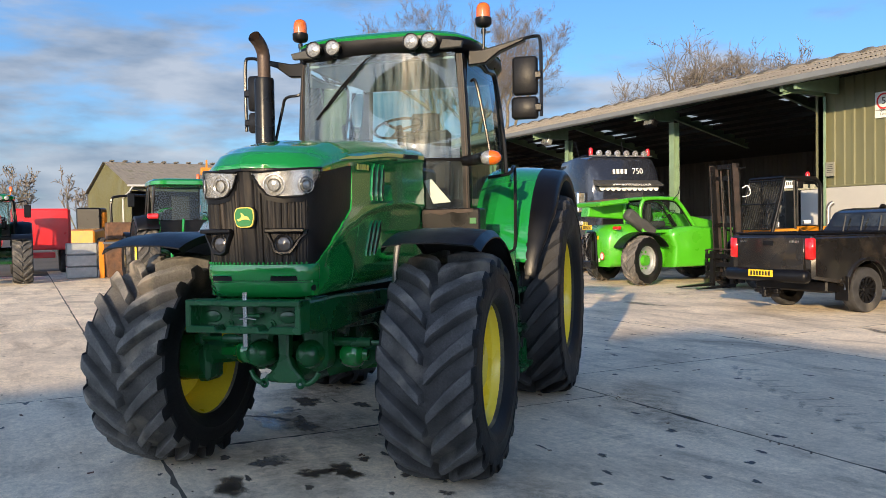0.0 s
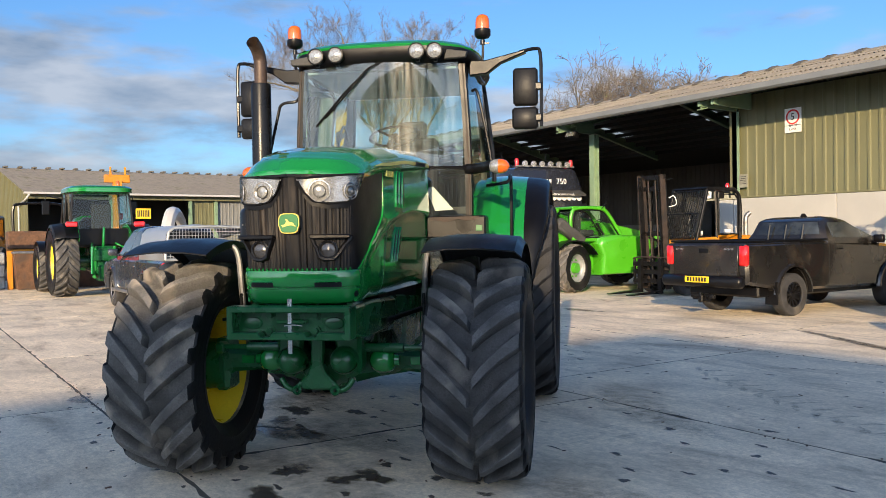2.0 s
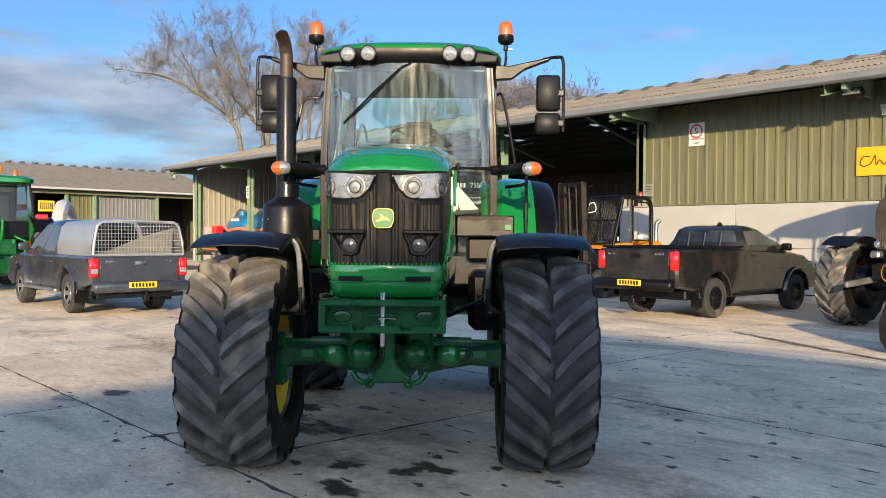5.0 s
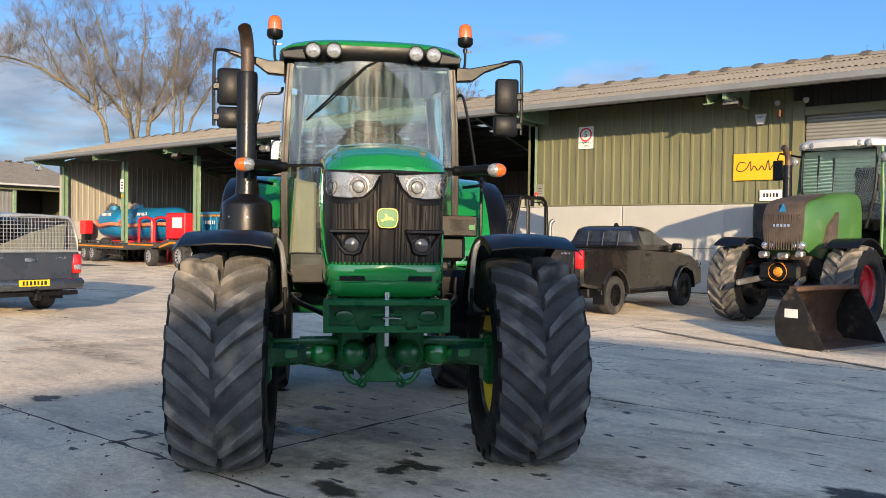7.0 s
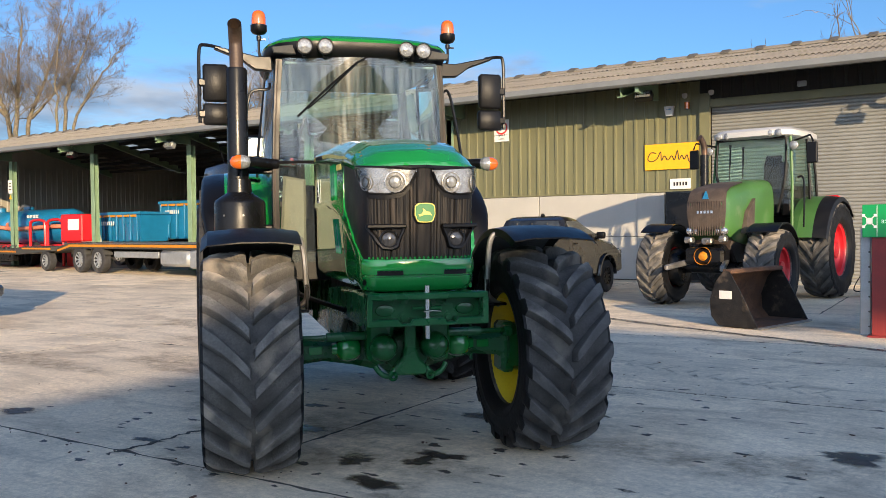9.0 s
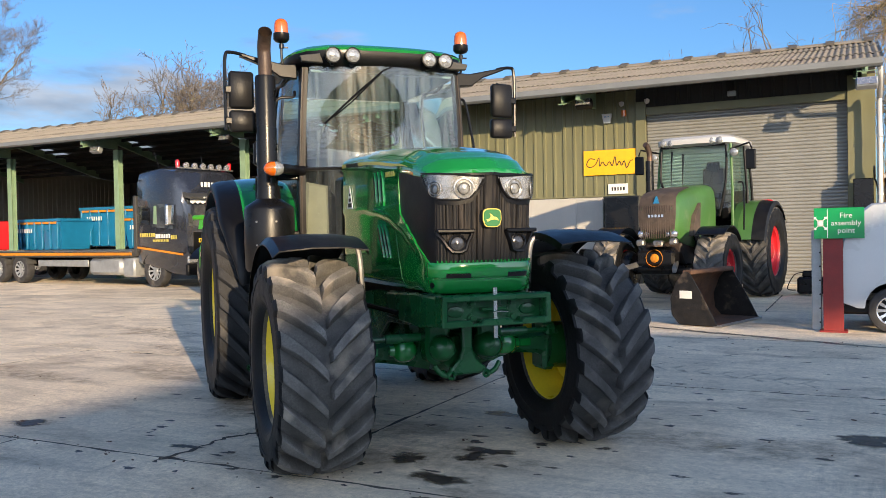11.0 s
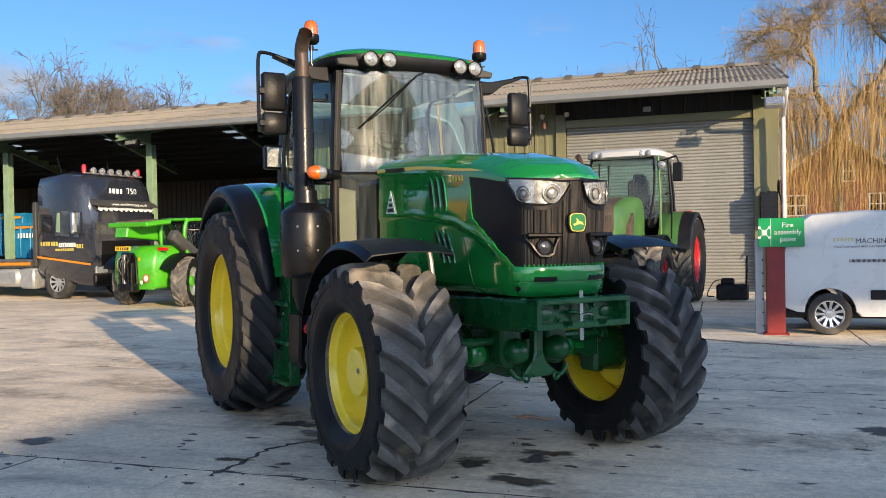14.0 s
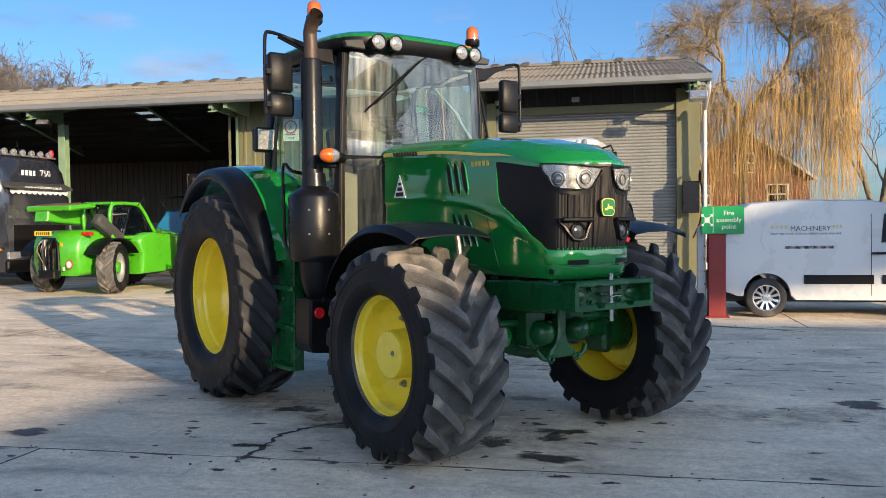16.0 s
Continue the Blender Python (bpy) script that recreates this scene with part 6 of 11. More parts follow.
sheet(bm, [[(-0.60, 1.16, 1.75), (0.60, 1.16, 1.75)], [(-0.60, 1.20, 2.3), (0.60, 1.20, 2.3)], [(-0.58, 1.10, 2.82), (0.58, 1.10, 2.82)]])
ob = part("rear_window", bm, "glass", cab, smooth=60)
ob.visible_shadow = False
# dark lining below the rear window
bm = bmesh.new()
prism(bm, [(1.12, 1.16), (1.17, 1.16), (1.19, 1.77), (1.14, 1.78)], "x", -0.61, 0.61, 0.01)
part("rear_panel", bm, "interior", cab)
# roof
roof_part = new("roof")
roof_part.parent = cab


def roof_outline(k, f=1.0):
    """A rounded plan of the roof, k: inset."""
    pts = []
    for i in range(40):
        a = 2 * math.pi * i / 40
        r = (abs(math.cos(a)) ** 4.5 + abs(math.sin(a)) ** 4.5) ** (-1 / 4.5)
        pts.append(((0.765 - k) * r * math.cos(a), 0.42 + (0.80 - k) * r * math.sin(a) * (1.0 if math.sin(a) > 0 else 1.03)))
    return pts


bm = bmesh.new()
rings(bm, [[(x, y, z - 0.018 * (x / 0.76) ** 2) for x, y in roof_outline(k)] for z, k in ((2.985, 0.005), (3.005, -0.002), (3.03, 0.03), (3.052, 0.10), (3.066, 0.25), (3.072, 0.45))])
part("roof_skin", bm, "green", roof_part, "green moulded roof lid", smooth=40)
bm = bmesh.new()
rings(bm, [[(x, y, z) for x, y in roof_outline(k)] for z, k in ((2.84, 0.10), (2.865, 0.04), (2.93, 0.0), (2.985, 0.004))])
part("roof_base", bm, "black", roof_part, "black roof underside and visor", smooth=40)
for s in (-1, 1):
    bm = bmesh.new()
    prism(bm, [(s * 0.53, 2.88), (s * 0.70, 2.885), (s * 0.715, 2.93), (s * 0.55, 2.955)], "y", -0.352, -0.30, 0.006)
    part("corner_lamp_blank", bm, "interior", roof_part, "grey corner panel")
for x, z in ((-0.47, 2.925), (-0.31, 2.93), (0.335, 2.93), (0.475, 2.925)):
    wl = new("work_lamp")
    wl.parent = cab
    wl.matrix_basis = pose(x, -0.44, z)
    bm = bmesh.new()
    lathe(bm, [(0.02, 0.07), (0.055, 0.05), (0.064, 0.0), (0.064, -0.018), (0.056, -0.020), (0.054, -0.008)], axis="y", seg=20)
    box(bm, (0, 0.04, -0.05), (0.03, 0.04, 0.05), 0.005)
    part("housing", bm, "black", wl, smooth=40)
    bm = bmesh.new()
    lathe(bm, [(0.056, -0.012), (0.04, -0.022), (0.001, -0.026)], axis="y", seg=20)
    part("lens", bm, "lampglass", wl, "round silver lens", smooth=60)
# wiper, antenna stub
bm = bmesh.new()
pipe(bm, [(0.03, -0.385, 2.87), (-0.05, -0.40, 2.83), (-0.30, -0.365, 2.58), (-0.44, -0.315, 2.46)], 0.006, 6)
pipe(bm, [(-0.06, -0.40, 2.82), (-0.28, -0.365, 2.63), (-0.52, -0.30, 2.40)], 0.009, 6)
part("wiper", bm, "black", cab)
# beacons
for s in (-1, 1):
    be = new("beacon")
    be.parent = cab
    be.matrix_basis = pose(s * 0.795, 0.0, 0)
    bm = bmesh.new()
    pipe(bm, bend([(-s * 0.10, 0.02, 2.90), (-s * 0.02, 0.0, 2.915), (0, 0, 2.96), (0, 0, 3.10)], 5), 0.011, 8)
    cyl(bm, (0, 0, 3.05), (0, 0, 3.085), 0.02, seg=10)
    box(bm, (0.03, 0, 3.06), (0.05, 0.012, 0.012))
    part("stalk", bm, "black_metal", be, smooth=40)
    bm = bmesh.new()
    lathe(bm, [(0.02, 3.095), (0.05, 3.105), (0.066, 3.125), (0.066, 3.17), (0.058, 3.175)], axis="z", seg=22)
    part("base", bm, "black", be, smooth=40)
    bm = bmesh.new()
    lathe(bm, [(0.058, 3.172), (0.058, 3.22), (0.055, 3.255), (0.045, 3.277), (0.026, 3.29), (0.001, 3.293)], axis="z", seg=22)
    part("dome", bm, "amber", be, "orange beacon dome", smooth=60)
# mirrors on arms
for s in (-1, 1):
    mi = new("mirror")
    mi.parent = cab
    bm = bmesh.new()
    prism(bm, [(s * 0.70, 2.78), (s * 0.70, 2.90), (s * 0.82, 2.895), (s * 1.14, 2.965), (s * 1.15, 2.945), (s * 0.95, 2.87), (s * 0.84, 2.79)], "y", -0.14, -0.06, 0.008)
    part("arm", bm, "black", mi)
    bm = bmesh.new()
    pipe(bm, bend([(s * 1.10, -0.10, 2.955), (s * 1.22, -0.10, 2.975), (s * 1.262, -0.10, 2.94), (s * 1.268, -0.10, 2.7), (s * 1.265, -0.10, 2.36)], 5), 0.014, 8)
    part("hanger", bm, "black_metal", mi)
    for z0, z1, x0, x1, nm in ((2.53, 2.825, 1.045, 1.240, "mirror_head"), (2.345, 2.515, 1.035, 1.240, "lower_mirror_head")):
        bm = bmesh.new()
        box(bm, (s * (x0 + x1) / 2, -0.09, (z0 + z1) / 2), (x1 - x0, 0.075, z1 - z0), 0.03)
        hd = part(nm, bm, "shell", mi, "black plastic mirror shell", smooth=50)
        bm = bmesh.new()
        box(bm, (s * (x0 + x1) / 2, -0.049, (z0 + z1) / 2), (x1 - x0 - 0.03, 0.004, z1 - z0 - 0.03))
        part("mirror_glass", bm, "chrome", hd)
        bm = bmesh.new()
        box(bm, (s * 1.245, -0.10, (z0 + z1) / 2), (0.06, 0.05, 0.06), 0.01)
        part("clamp", bm, "black", hd)
    bm = bmesh.new()
    pipe(bm, bend([(s * 0.72, -0.12, 2.68), (s * 0.74, -0.16, 2.63), (s * 0.86, -0.16, 2.61), (s * 0.90, -0.16, 2.50), (s * 0.965, -0.2, 2.16)] if s < 0 else [(s * 0.72, -0.12, 2.66), (s * 0.77, -0.15, 2.62), (s * 0.86, -0.15, 2.15), (s * 0.87, -0.15, 2.02)], 5), 0.012, 8)
    part("hand_rail", bm, "black_metal", cab)
    # indicator on its arm
    ind = new("indicator")
    ind.parent = cab
    bm = bmesh.new()
    iy = -0.53 if s < 0 else -0.55
    pipe(bm, bend([(s * 0.68, -0.22, 2.03), (s * 0.78, -0.28, 2.03), (s * 0.88, iy + 0.06, 2.025), (s * 0.92, iy + 0.01, 2.02)], 4), 0.042, 10)
    part("arm", bm, "black", ind, smooth=50)
    bm = bmesh.new()
    lathe(bm, [(0.001, s * 0.895), (0.036, s * 0.905), (0.052, s * 0.935), (0.056, s * 0.968)], (0, iy - 0.02, 2.018), "x", 18)
    part("clear_lens", bm, "lampglass", ind, smooth=60)
    bm = bmesh.new()
    lathe(bm, [(0.056, s * 0.968), (0.053, s * 1.000), (0.040, s * 1.030), (0.018, s * 1.046), (0.001, s * 1.050)], (0, iy - 0.02, 2.018), "x", 18)
    part("amber_lens", bm, "amber", ind, smooth=60)
# inside the cab
bm = bmesh.new()
box(bm, (0, 0.42, 2.835), (1.22, 1.30, 0.02), 0.008)
part("headliner", bm, "headliner", cab, "pale grey roof lining")
bm = bmesh.new()
box(bm, (0, 0.45, 1.22), (1.2, 1.1, 0.10), 0.02)
part("cab_floor", bm, "interior", cab)
bm = bmesh.new()
box(bm, (0.02, 0.62, 1.74), (0.50, 0.48, 0.14), 0.05)
box(bm, (0.02, 0.86, 2.08), (0.48, 0.12, 0.66), 0.05, (-8, 0, 0))
box(bm, (0.02, 0.90, 2.48), (0.26, 0.09, 0.18), 0.04)
box(bm, (0.02, 0.66, 1.48), (0.40, 0.40, 0.42), 0.04)
part("seat", bm, "seat", cab, "grey cloth driver's seat")
bm = bmesh.new()
lathe(bm, [(0.205, -0.012), (0.19, 0), (0.205, 0.012), (0.22, 0)], (0, 0, 0), "z", 28, close=True)
for a in (0.4, 2.5, 4.7):
    pipe(bm, [(0, 0, -0.02), (0.2 * math.cos(a), 0.2 * math.sin(a), 0)], 0.012, 6)
cyl(bm, (0, 0, -0.5), (0, 0, 0.01), 0.035, seg=10)
part("steering_wheel", bm, "black", cab, at=pose(0.02, 0.14, 2.355, 30, 0, 0), smooth=50)
bm = bmesh.new()
box(bm, (0.02, -0.08, 1.75), (0.42, 0.22, 0.62), 0.06)
box(bm, (-0.40, 0.6, 1.72), (0.22, 0.7, 0.34), 0.05)
part("console", bm, "interior", cab)
bm = bmesh.new()
prism(bm, [(-0.66, 1.30), (-0.44, 1.30), (-0.44, 1.92), (-0.62, 1.95)], "y", -0.05, 0.0, 0.02)
part("footwell_trim", bm, "beige", cab)
bm = bmesh.new()
pipe(bm, bend([(-0.46, 0.3, 1.85), (-0.48, 0.15, 2.2), (-0.42, 0.12, 2.45), (-0.38, 0.16, 2.3)], 5), 0.012, 6)
box(bm, (-0.47, 0.14, 2.36), (0.04, 0.03, 0.09), 0.01)
part("armrest_lever", bm, "black", cab)
bm = bmesh.new()
box(bm, (0, 1.19, 1.48), (1.25, 0.06, 0.60), 0.02)
box(bm, (0, -0.20, 1.22), (1.3, 0.06, 0.25), 0.02)
part("bulkhead", bm, "black", cab)
bm = bmesh.new()
prism(bm, [(0.350, 1.885), (0.410, 1.900), (0.570, 1.715), (0.425, 1.705)], "y", -0.225, -0.229)
part("paper_sheet", bm, "paper", cab, "white paper behind the lower glass")

# exhaust stack on the right
stack = new("exhaust_stack")
stack.parent = tractor
EX, EY = -0.975, -0.30
bm = bmesh.new()
lathe(bm, [(0.001, 1.235), (0.175, 1.235), (0.192, 1.26), (0.196, 1.45), (0.195, 1.715), (0.184, 1.740), (0.120, 1.782), (0.096, 1.800), (0.086, 1.90), (0.001, 1.91)], (EX, EY, 0), "z", 32)
part("canister", bm, "black_metal", stack, "satin black exhaust canister", smooth=35)
bm = bmesh.new()
lathe(bm, [(0.080, 1.88), (0.080, 2.74), (0.074, 2.76), (0.001, 2.762)], (EX - 0.008, EY, 0), "z", 24)
part("heat_shield", bm, "black_metal", stack, "dark bronze pipe shield", smooth=35)
bm = bmesh.new()
pts = bend([(EX - 0.008, EY, 2.70), (EX - 0.008, EY, 2.86), (EX - 0.012, EY + 0.0, 2.96), (EX - 0.015, EY - 0.05, 3.03), (EX - 0.02, EY - 0.13, 3.075)], 6)
pipe(bm, pts, 0.052, 18, cap=False)
pipe(bm, pts, 0.046, 18, cap=False)
part("outlet", bm, "exhaust", stack, "heat-browned bent outlet pipe", smooth=50)
bm = bmesh.new()
box(bm, (-0.84, EY + 0.10, 1.5), (0.24, 0.05, 0.10), 0.01)
part("bracket", bm, "black_metal", stack)
bm = bmesh.new()
box(bm, (-0.82, EY + 0.12, 1.98), (0.26, 0.05, 0.05), 0.01)
part("bracket", bm, "black_metal", stack)
# pipe under the canister, with its bolts
bm = bmesh.new()
lathe(bm, [(0.150, 1.24), (0.145, 1.10), (0.115, 1.00), (0.075, 0.93), (0.070, 0.80)], (EX + 0.03, EY, 0), "z", 24)
part("lower_pipe", bm, "black", stack, smooth=40)
bm = bmesh.new()
cyl(bm, (0, 0, 0), (0, -0.006, 0), 0.008, seg=8)
first = None
for z in (1.44, 1.62):
    for a in (52, 96):
        at = pose(EX - 0.195 * math.cos(radians(a)), EY - 0.195 * math.sin(radians(a)), z, 0, 0, a - 90)
        first = share("bolt", first, stack, at) if first else part("bolt", bm, "steel", stack, at=at)
# fuel tank with its filler box under the cab, right
bm = bmesh.new()
prism(bm, [(-0.40, 0.58), (-0.43, 1.20), (-0.06, 1.22), (-0.06, 0.60), (-0.12, 0.55), (-0.3, 0.53)], "x", -0.62, -0.93, 0.04)
ft = part("fuel_tank", bm, "black", tractor, "black moulded fuel tank", smooth=40)
bm = bmesh.new()
prism(bm, [(-0.86, 0.96), (-1.085, 0.955), (-1.095, 0.62), (-1.06, 0.55), (-0.86, 0.53)], "y", -0.17, -0.43, 0.018)
fb = part("filler_box", bm, "black", ft, "black box with a red cap", smooth=40)
bm = bmesh.new()
lathe(bm, [(0.001, -0.022), (0.036, -0.020), (0.042, -0.014), (0.044, 0.01)], (0, 0, 0), "y", 20)
part("red_cap", bm, "redlens", ft, "red filler cap", at=pose(-1.015, -0.432, 0.85))
for s in (-1, 1):
    st = new("steps")
    st.parent = tractor
    bm = bmesh.new()
    prism(bm, [(-0.02, 0.37), (-0.04, 1.30), (0.30, 1.34), (0.40, 1.16), (0.36, 1.02), (0.38, 0.72), (0.38, 0.37)], "x", s * 0.985, s * 0.997, 0.003)
    part("back_plate", bm, "green_frame", st, "tall green sheet plate")
    bm = bmesh.new()
    prism(bm, [(-0.035, 0.36), (-0.055, 1.30), (-0.030, 1.30), (-0.012, 0.36)], "x", s * 0.95, s * 1.035, 0.004)
    prism(bm, [(0.38, 0.36), (0.38, 0.72), (0.36, 1.02), (0.395, 1.16), (0.41, 1.16), (0.378, 1.02), (0.398, 0.72), (0.398, 0.36)], "x", s * 0.985, s * 1.035, 0.003)
    part("side_flange", bm, "green_frame", st)
    for z, d in ((0.385, 0.085), (0.70, 0.065), (1.01, 0.065)):
        bm = bmesh.new()
        loop = [(s * 0.985, -0.06), (s * (0.985 + d), -0.06), (s * (1.0 + d), -0.04), (s * (1.0 + d), 0.40), (s * (0.985 + d), 0.43), (s * 0.985, 0.43)]
        rings(bm, [[(x, y, zz) for x, y in loop] for zz in (z - 0.016, z + 0.014)])
        part("tread", bm, "green_frame", st)
    for z in (1.22, 0.92):
        bm = bmesh.new()
        cyl(bm, (s * 0.995, 0.22, z), (s * 1.006, 0.22, z), 0.012, seg=8)
        part("bolt", bm, "steel", st)
# rear mudguards: green inner shell, black outer flare that narrows to the steps
for s in (-1, 1):
    rg = new("rear_mudguard")
    rg.parent = tractor
    bm = bmesh.new()
    rows = []
    for j in range(25):
        a = radians(lerp(15, 128, j / 24))
        r = 1.02 + 0.05 * math.sin(a)
        yy, zz = RY_ - r * math.cos(a), RZ_ + 0.06 + r * math.sin(a)
        rows.append([(s * 0.62, yy, zz), (s * 0.70, yy, zz + 0.03), (s * 0.90, yy, zz + 0.035), (s * 1.085, yy, zz + 0.02)])
    sheet(bm, rows, 0.02, (0, 0, -1))
    part("shell", bm, "green", rg, "green rear mudguard shell", smooth=45)
    bm = bmesh.new()
    rows = []
    for j in range(29):
        deg = lerp(9, 138, j / 28)
        a = radians(deg)
        r = 1.022 + 0.05 * math.sin(a)
        out = curve([(9, 1.155), (18, 1.185), (30, 1.245), (45, 1.288), (138, 1.288)], deg)
        lip = curve([(9, 0.015), (30, 0.06), (50, 0.09), (138, 0.09)], deg)
        yy, zz = RY_ - r * math.cos(a), RZ_ + 0.06 + r * math.sin(a)
        iy, iz = RY_ - (r - lip) * math.cos(a), RZ_ + 0.06 + (r - lip) * math.sin(a)
        rows.append([(s * 1.078, yy, zz + 0.014), (s * lerp(1.078, out, 0.45), yy, zz + 0.006), (s * (out - 0.03), yy, zz - 0.012), (s * (out - 0.004), (yy + iy) / 2, (zz + iz) / 2), (s * out, iy, iz)])
    sheet(bm, rows, 0.012, (-s * 0.5, 0, -0.8))
    part("flare", bm, "black", rg, "broad dark plastic flare", smooth=45)
    bm = bmesh.new()
    rows = []
    for j in range(13):
        a = radians(lerp(5, 120, j / 12))
        rows.append([(s * 0.63, RY_ - 1.0 * math.cos(a), RZ_ + 0.06 + 1.03 * math.sin(a)), (s * 0.63, RY_ - 0.55 * math.cos(a), RZ_ + 0.06 + 0.5 * math.sin(a))])
    sheet(bm, rows, 0.02, (-s, 0, 0))
    part("inner_wall", bm, "green", rg, smooth=40)
# tool box with a rusty lid on the left
bm = bmesh.new()
box(bm, (0.62, -0.34, 1.575), (0.46, 0.20, 0.17), 0.012)
tb = part("tool_box", bm, "black_metal", tractor, "scuffed black tool box")
bm = bmesh.new()
prism(bm, [(0.42, 1.650), (0.80, 1.655), (0.80, 1.632), (0.70, 1.622), (0.64, 1.634), (0.55, 1.612), (0.47, 1.628), (0.42, 1.620)], "y", -0.441, -0.447)
part("rust_patch", bm, "rust_dark", tb, "rusty scraped front")
bm = bmesh.new()
box(bm, (0.80, -0.447, 1.565), (0.05, 0.008, 0.045), 0.004)
part("small_emblem", bm, "emblem_green", tb)
bm = bmesh.new()
box(bm, (0.62, -0.25, 1.40), (0.30, 0.16, 0.22), 0.03)
box(bm, (0.66, -0.2, 1.0), (0.34, 0.9, 0.46), 0.05)
part("left_box", bm, "black", tractor)
bm = bmesh.new()
pipe(bm, bend([(-0.55, -0.45, 1.02), (-0.60, -0.9, 1.05), (-0.52, -1.3, 1.03), (-0.35, -1.6, 0.98)], 5), 0.018, 8)
part("hose", bm, "black", tractor)
bm = bmesh.new()
pipe(bm, bend([(0.55, -0.45, 1.02), (0.60, -0.9, 1.05), (0.52, -1.3, 1.03), (0.35, -1.6, 0.98)], 5), 0.018, 8)
part("hose", bm, "black", tractor)
# rear mirrors box by the right mudguard
bm = bmesh.new()
box(bm, (-0.80, 1.0, 2.28), (0.20, 0.10, 0.22), 0.02)
part("rear_lamp_box", bm, "black", cab)
bm = bmesh.new()
box(bm, (-0.80, 0.945, 2.28), (0.17, 0.012, 0.18), 0.004)
part("rear_lamp_face", bm, "lampglass", cab)

# ---- vehicles ----
def slab_panel(name, pts, out, material, parent, label="", thick=0.012):
    """A thin panel standing proud of a body along out."""
    bm = bmesh.new()
    o = Vector(out).normalized()
    rings(bm, [[Vector(p) - o * 0.004 for p in pts], [Vector(p) + o * thick for p in pts]])
    return part(name, bm, material, parent, label)


def car_wheel(parent, m, R=0.375, rim=0.215, W=0.24, rim_mat="steel", spokes=6, name="wheel"):
    """Outer face along local -x."""
    w = new(name)
    w.parent = parent
    w.matrix_basis = m
    bm = bmesh.new()
    h = W / 2
    lathe(bm, [(rim * 0.97, -h * 0.8), (rim * 1.06, -h * 0.96), ((rim + R) / 2, -h), (R * 0.955, -h * 0.93), (R * 0.995, -h * 0.7), (R, -h * 0.3), (R, h * 0.3), (R * 0.995, h * 0.7), (R * 0.955, h * 0.93), ((rim + R) / 2, h), (rim, h * 0.8)], seg=32, close=True)
    part("tyre", bm, "rubber_dark", w, smooth=40)
    bm = bmesh.new()
    lathe(bm, [(rim * 1.0, -h * 0.86), (rim * 0.95, -h * 0.84), (rim * 0.9, -h * 0.45), (rim * 0.3, -h * 0.30), (rim * 0.001, -h * 0.30)], seg=28)
    part("well", bm, "black", w, smooth=40)
    bm = bmesh.new()
    for i in range(spokes):
        a = 2 * math.pi * i / spokes
        ww = rim * 1.5 / spokes
        loops = []
        for r, x, k in ((rim * 0.22, -h * 0.62, 0.8), (rim * 0.6, -h * 0.66, 0.62), (rim * 0.97, -h * 0.82, 0.95)):
            c = Vector((x, -r * math.cos(a), r * math.sin(a)))
            t = Vector((0, math.sin(a), math.cos(a))) * ww * k
            loops.append([c - t, c + t, c + t + Vector((0.02, 0, 0)), c - t + Vector((0.02, 0, 0))])
        rings(bm, loops)
    lathe(bm, [(rim * 1.02, -h * 0.88), (rim * 0.98, -h * 0.93), (rim * 0.92, -h * 0.84)], seg=28)
    lathe(bm, [(rim * 0.30, -h * 0.6), (rim * 0.26, -h * 0.72), (0.001, -h * 0.74)], seg=20)
    part("rim", bm, rim_mat, w, smooth=40)
    return w


def arc_pts(cy, cz, r, a0, a1, n=10):
    return [(cy + r * math.cos(radians(lerp(a0, a1, i / n))), cz + r * math.sin(radians(lerp(a0, a1, i / n)))) for i in range(n + 1)]


def number_plate(parent, m, back="plate", w=0.52, h=0.111):
    bm = bmesh.new()
    box(bm, (0, 0, 0), (w, 0.012, h), 0.004)
    pl = part("number_plate", bm, back, parent, "yellow number plate", at=m)
    bm = bmesh.new()
    bars(bm, -w * 0.42, -h * 0.32, w * 0.84, h * 0.64, 7, -0.008, 4)
    part("plate_marks", bm, "ink", pl)
    return pl


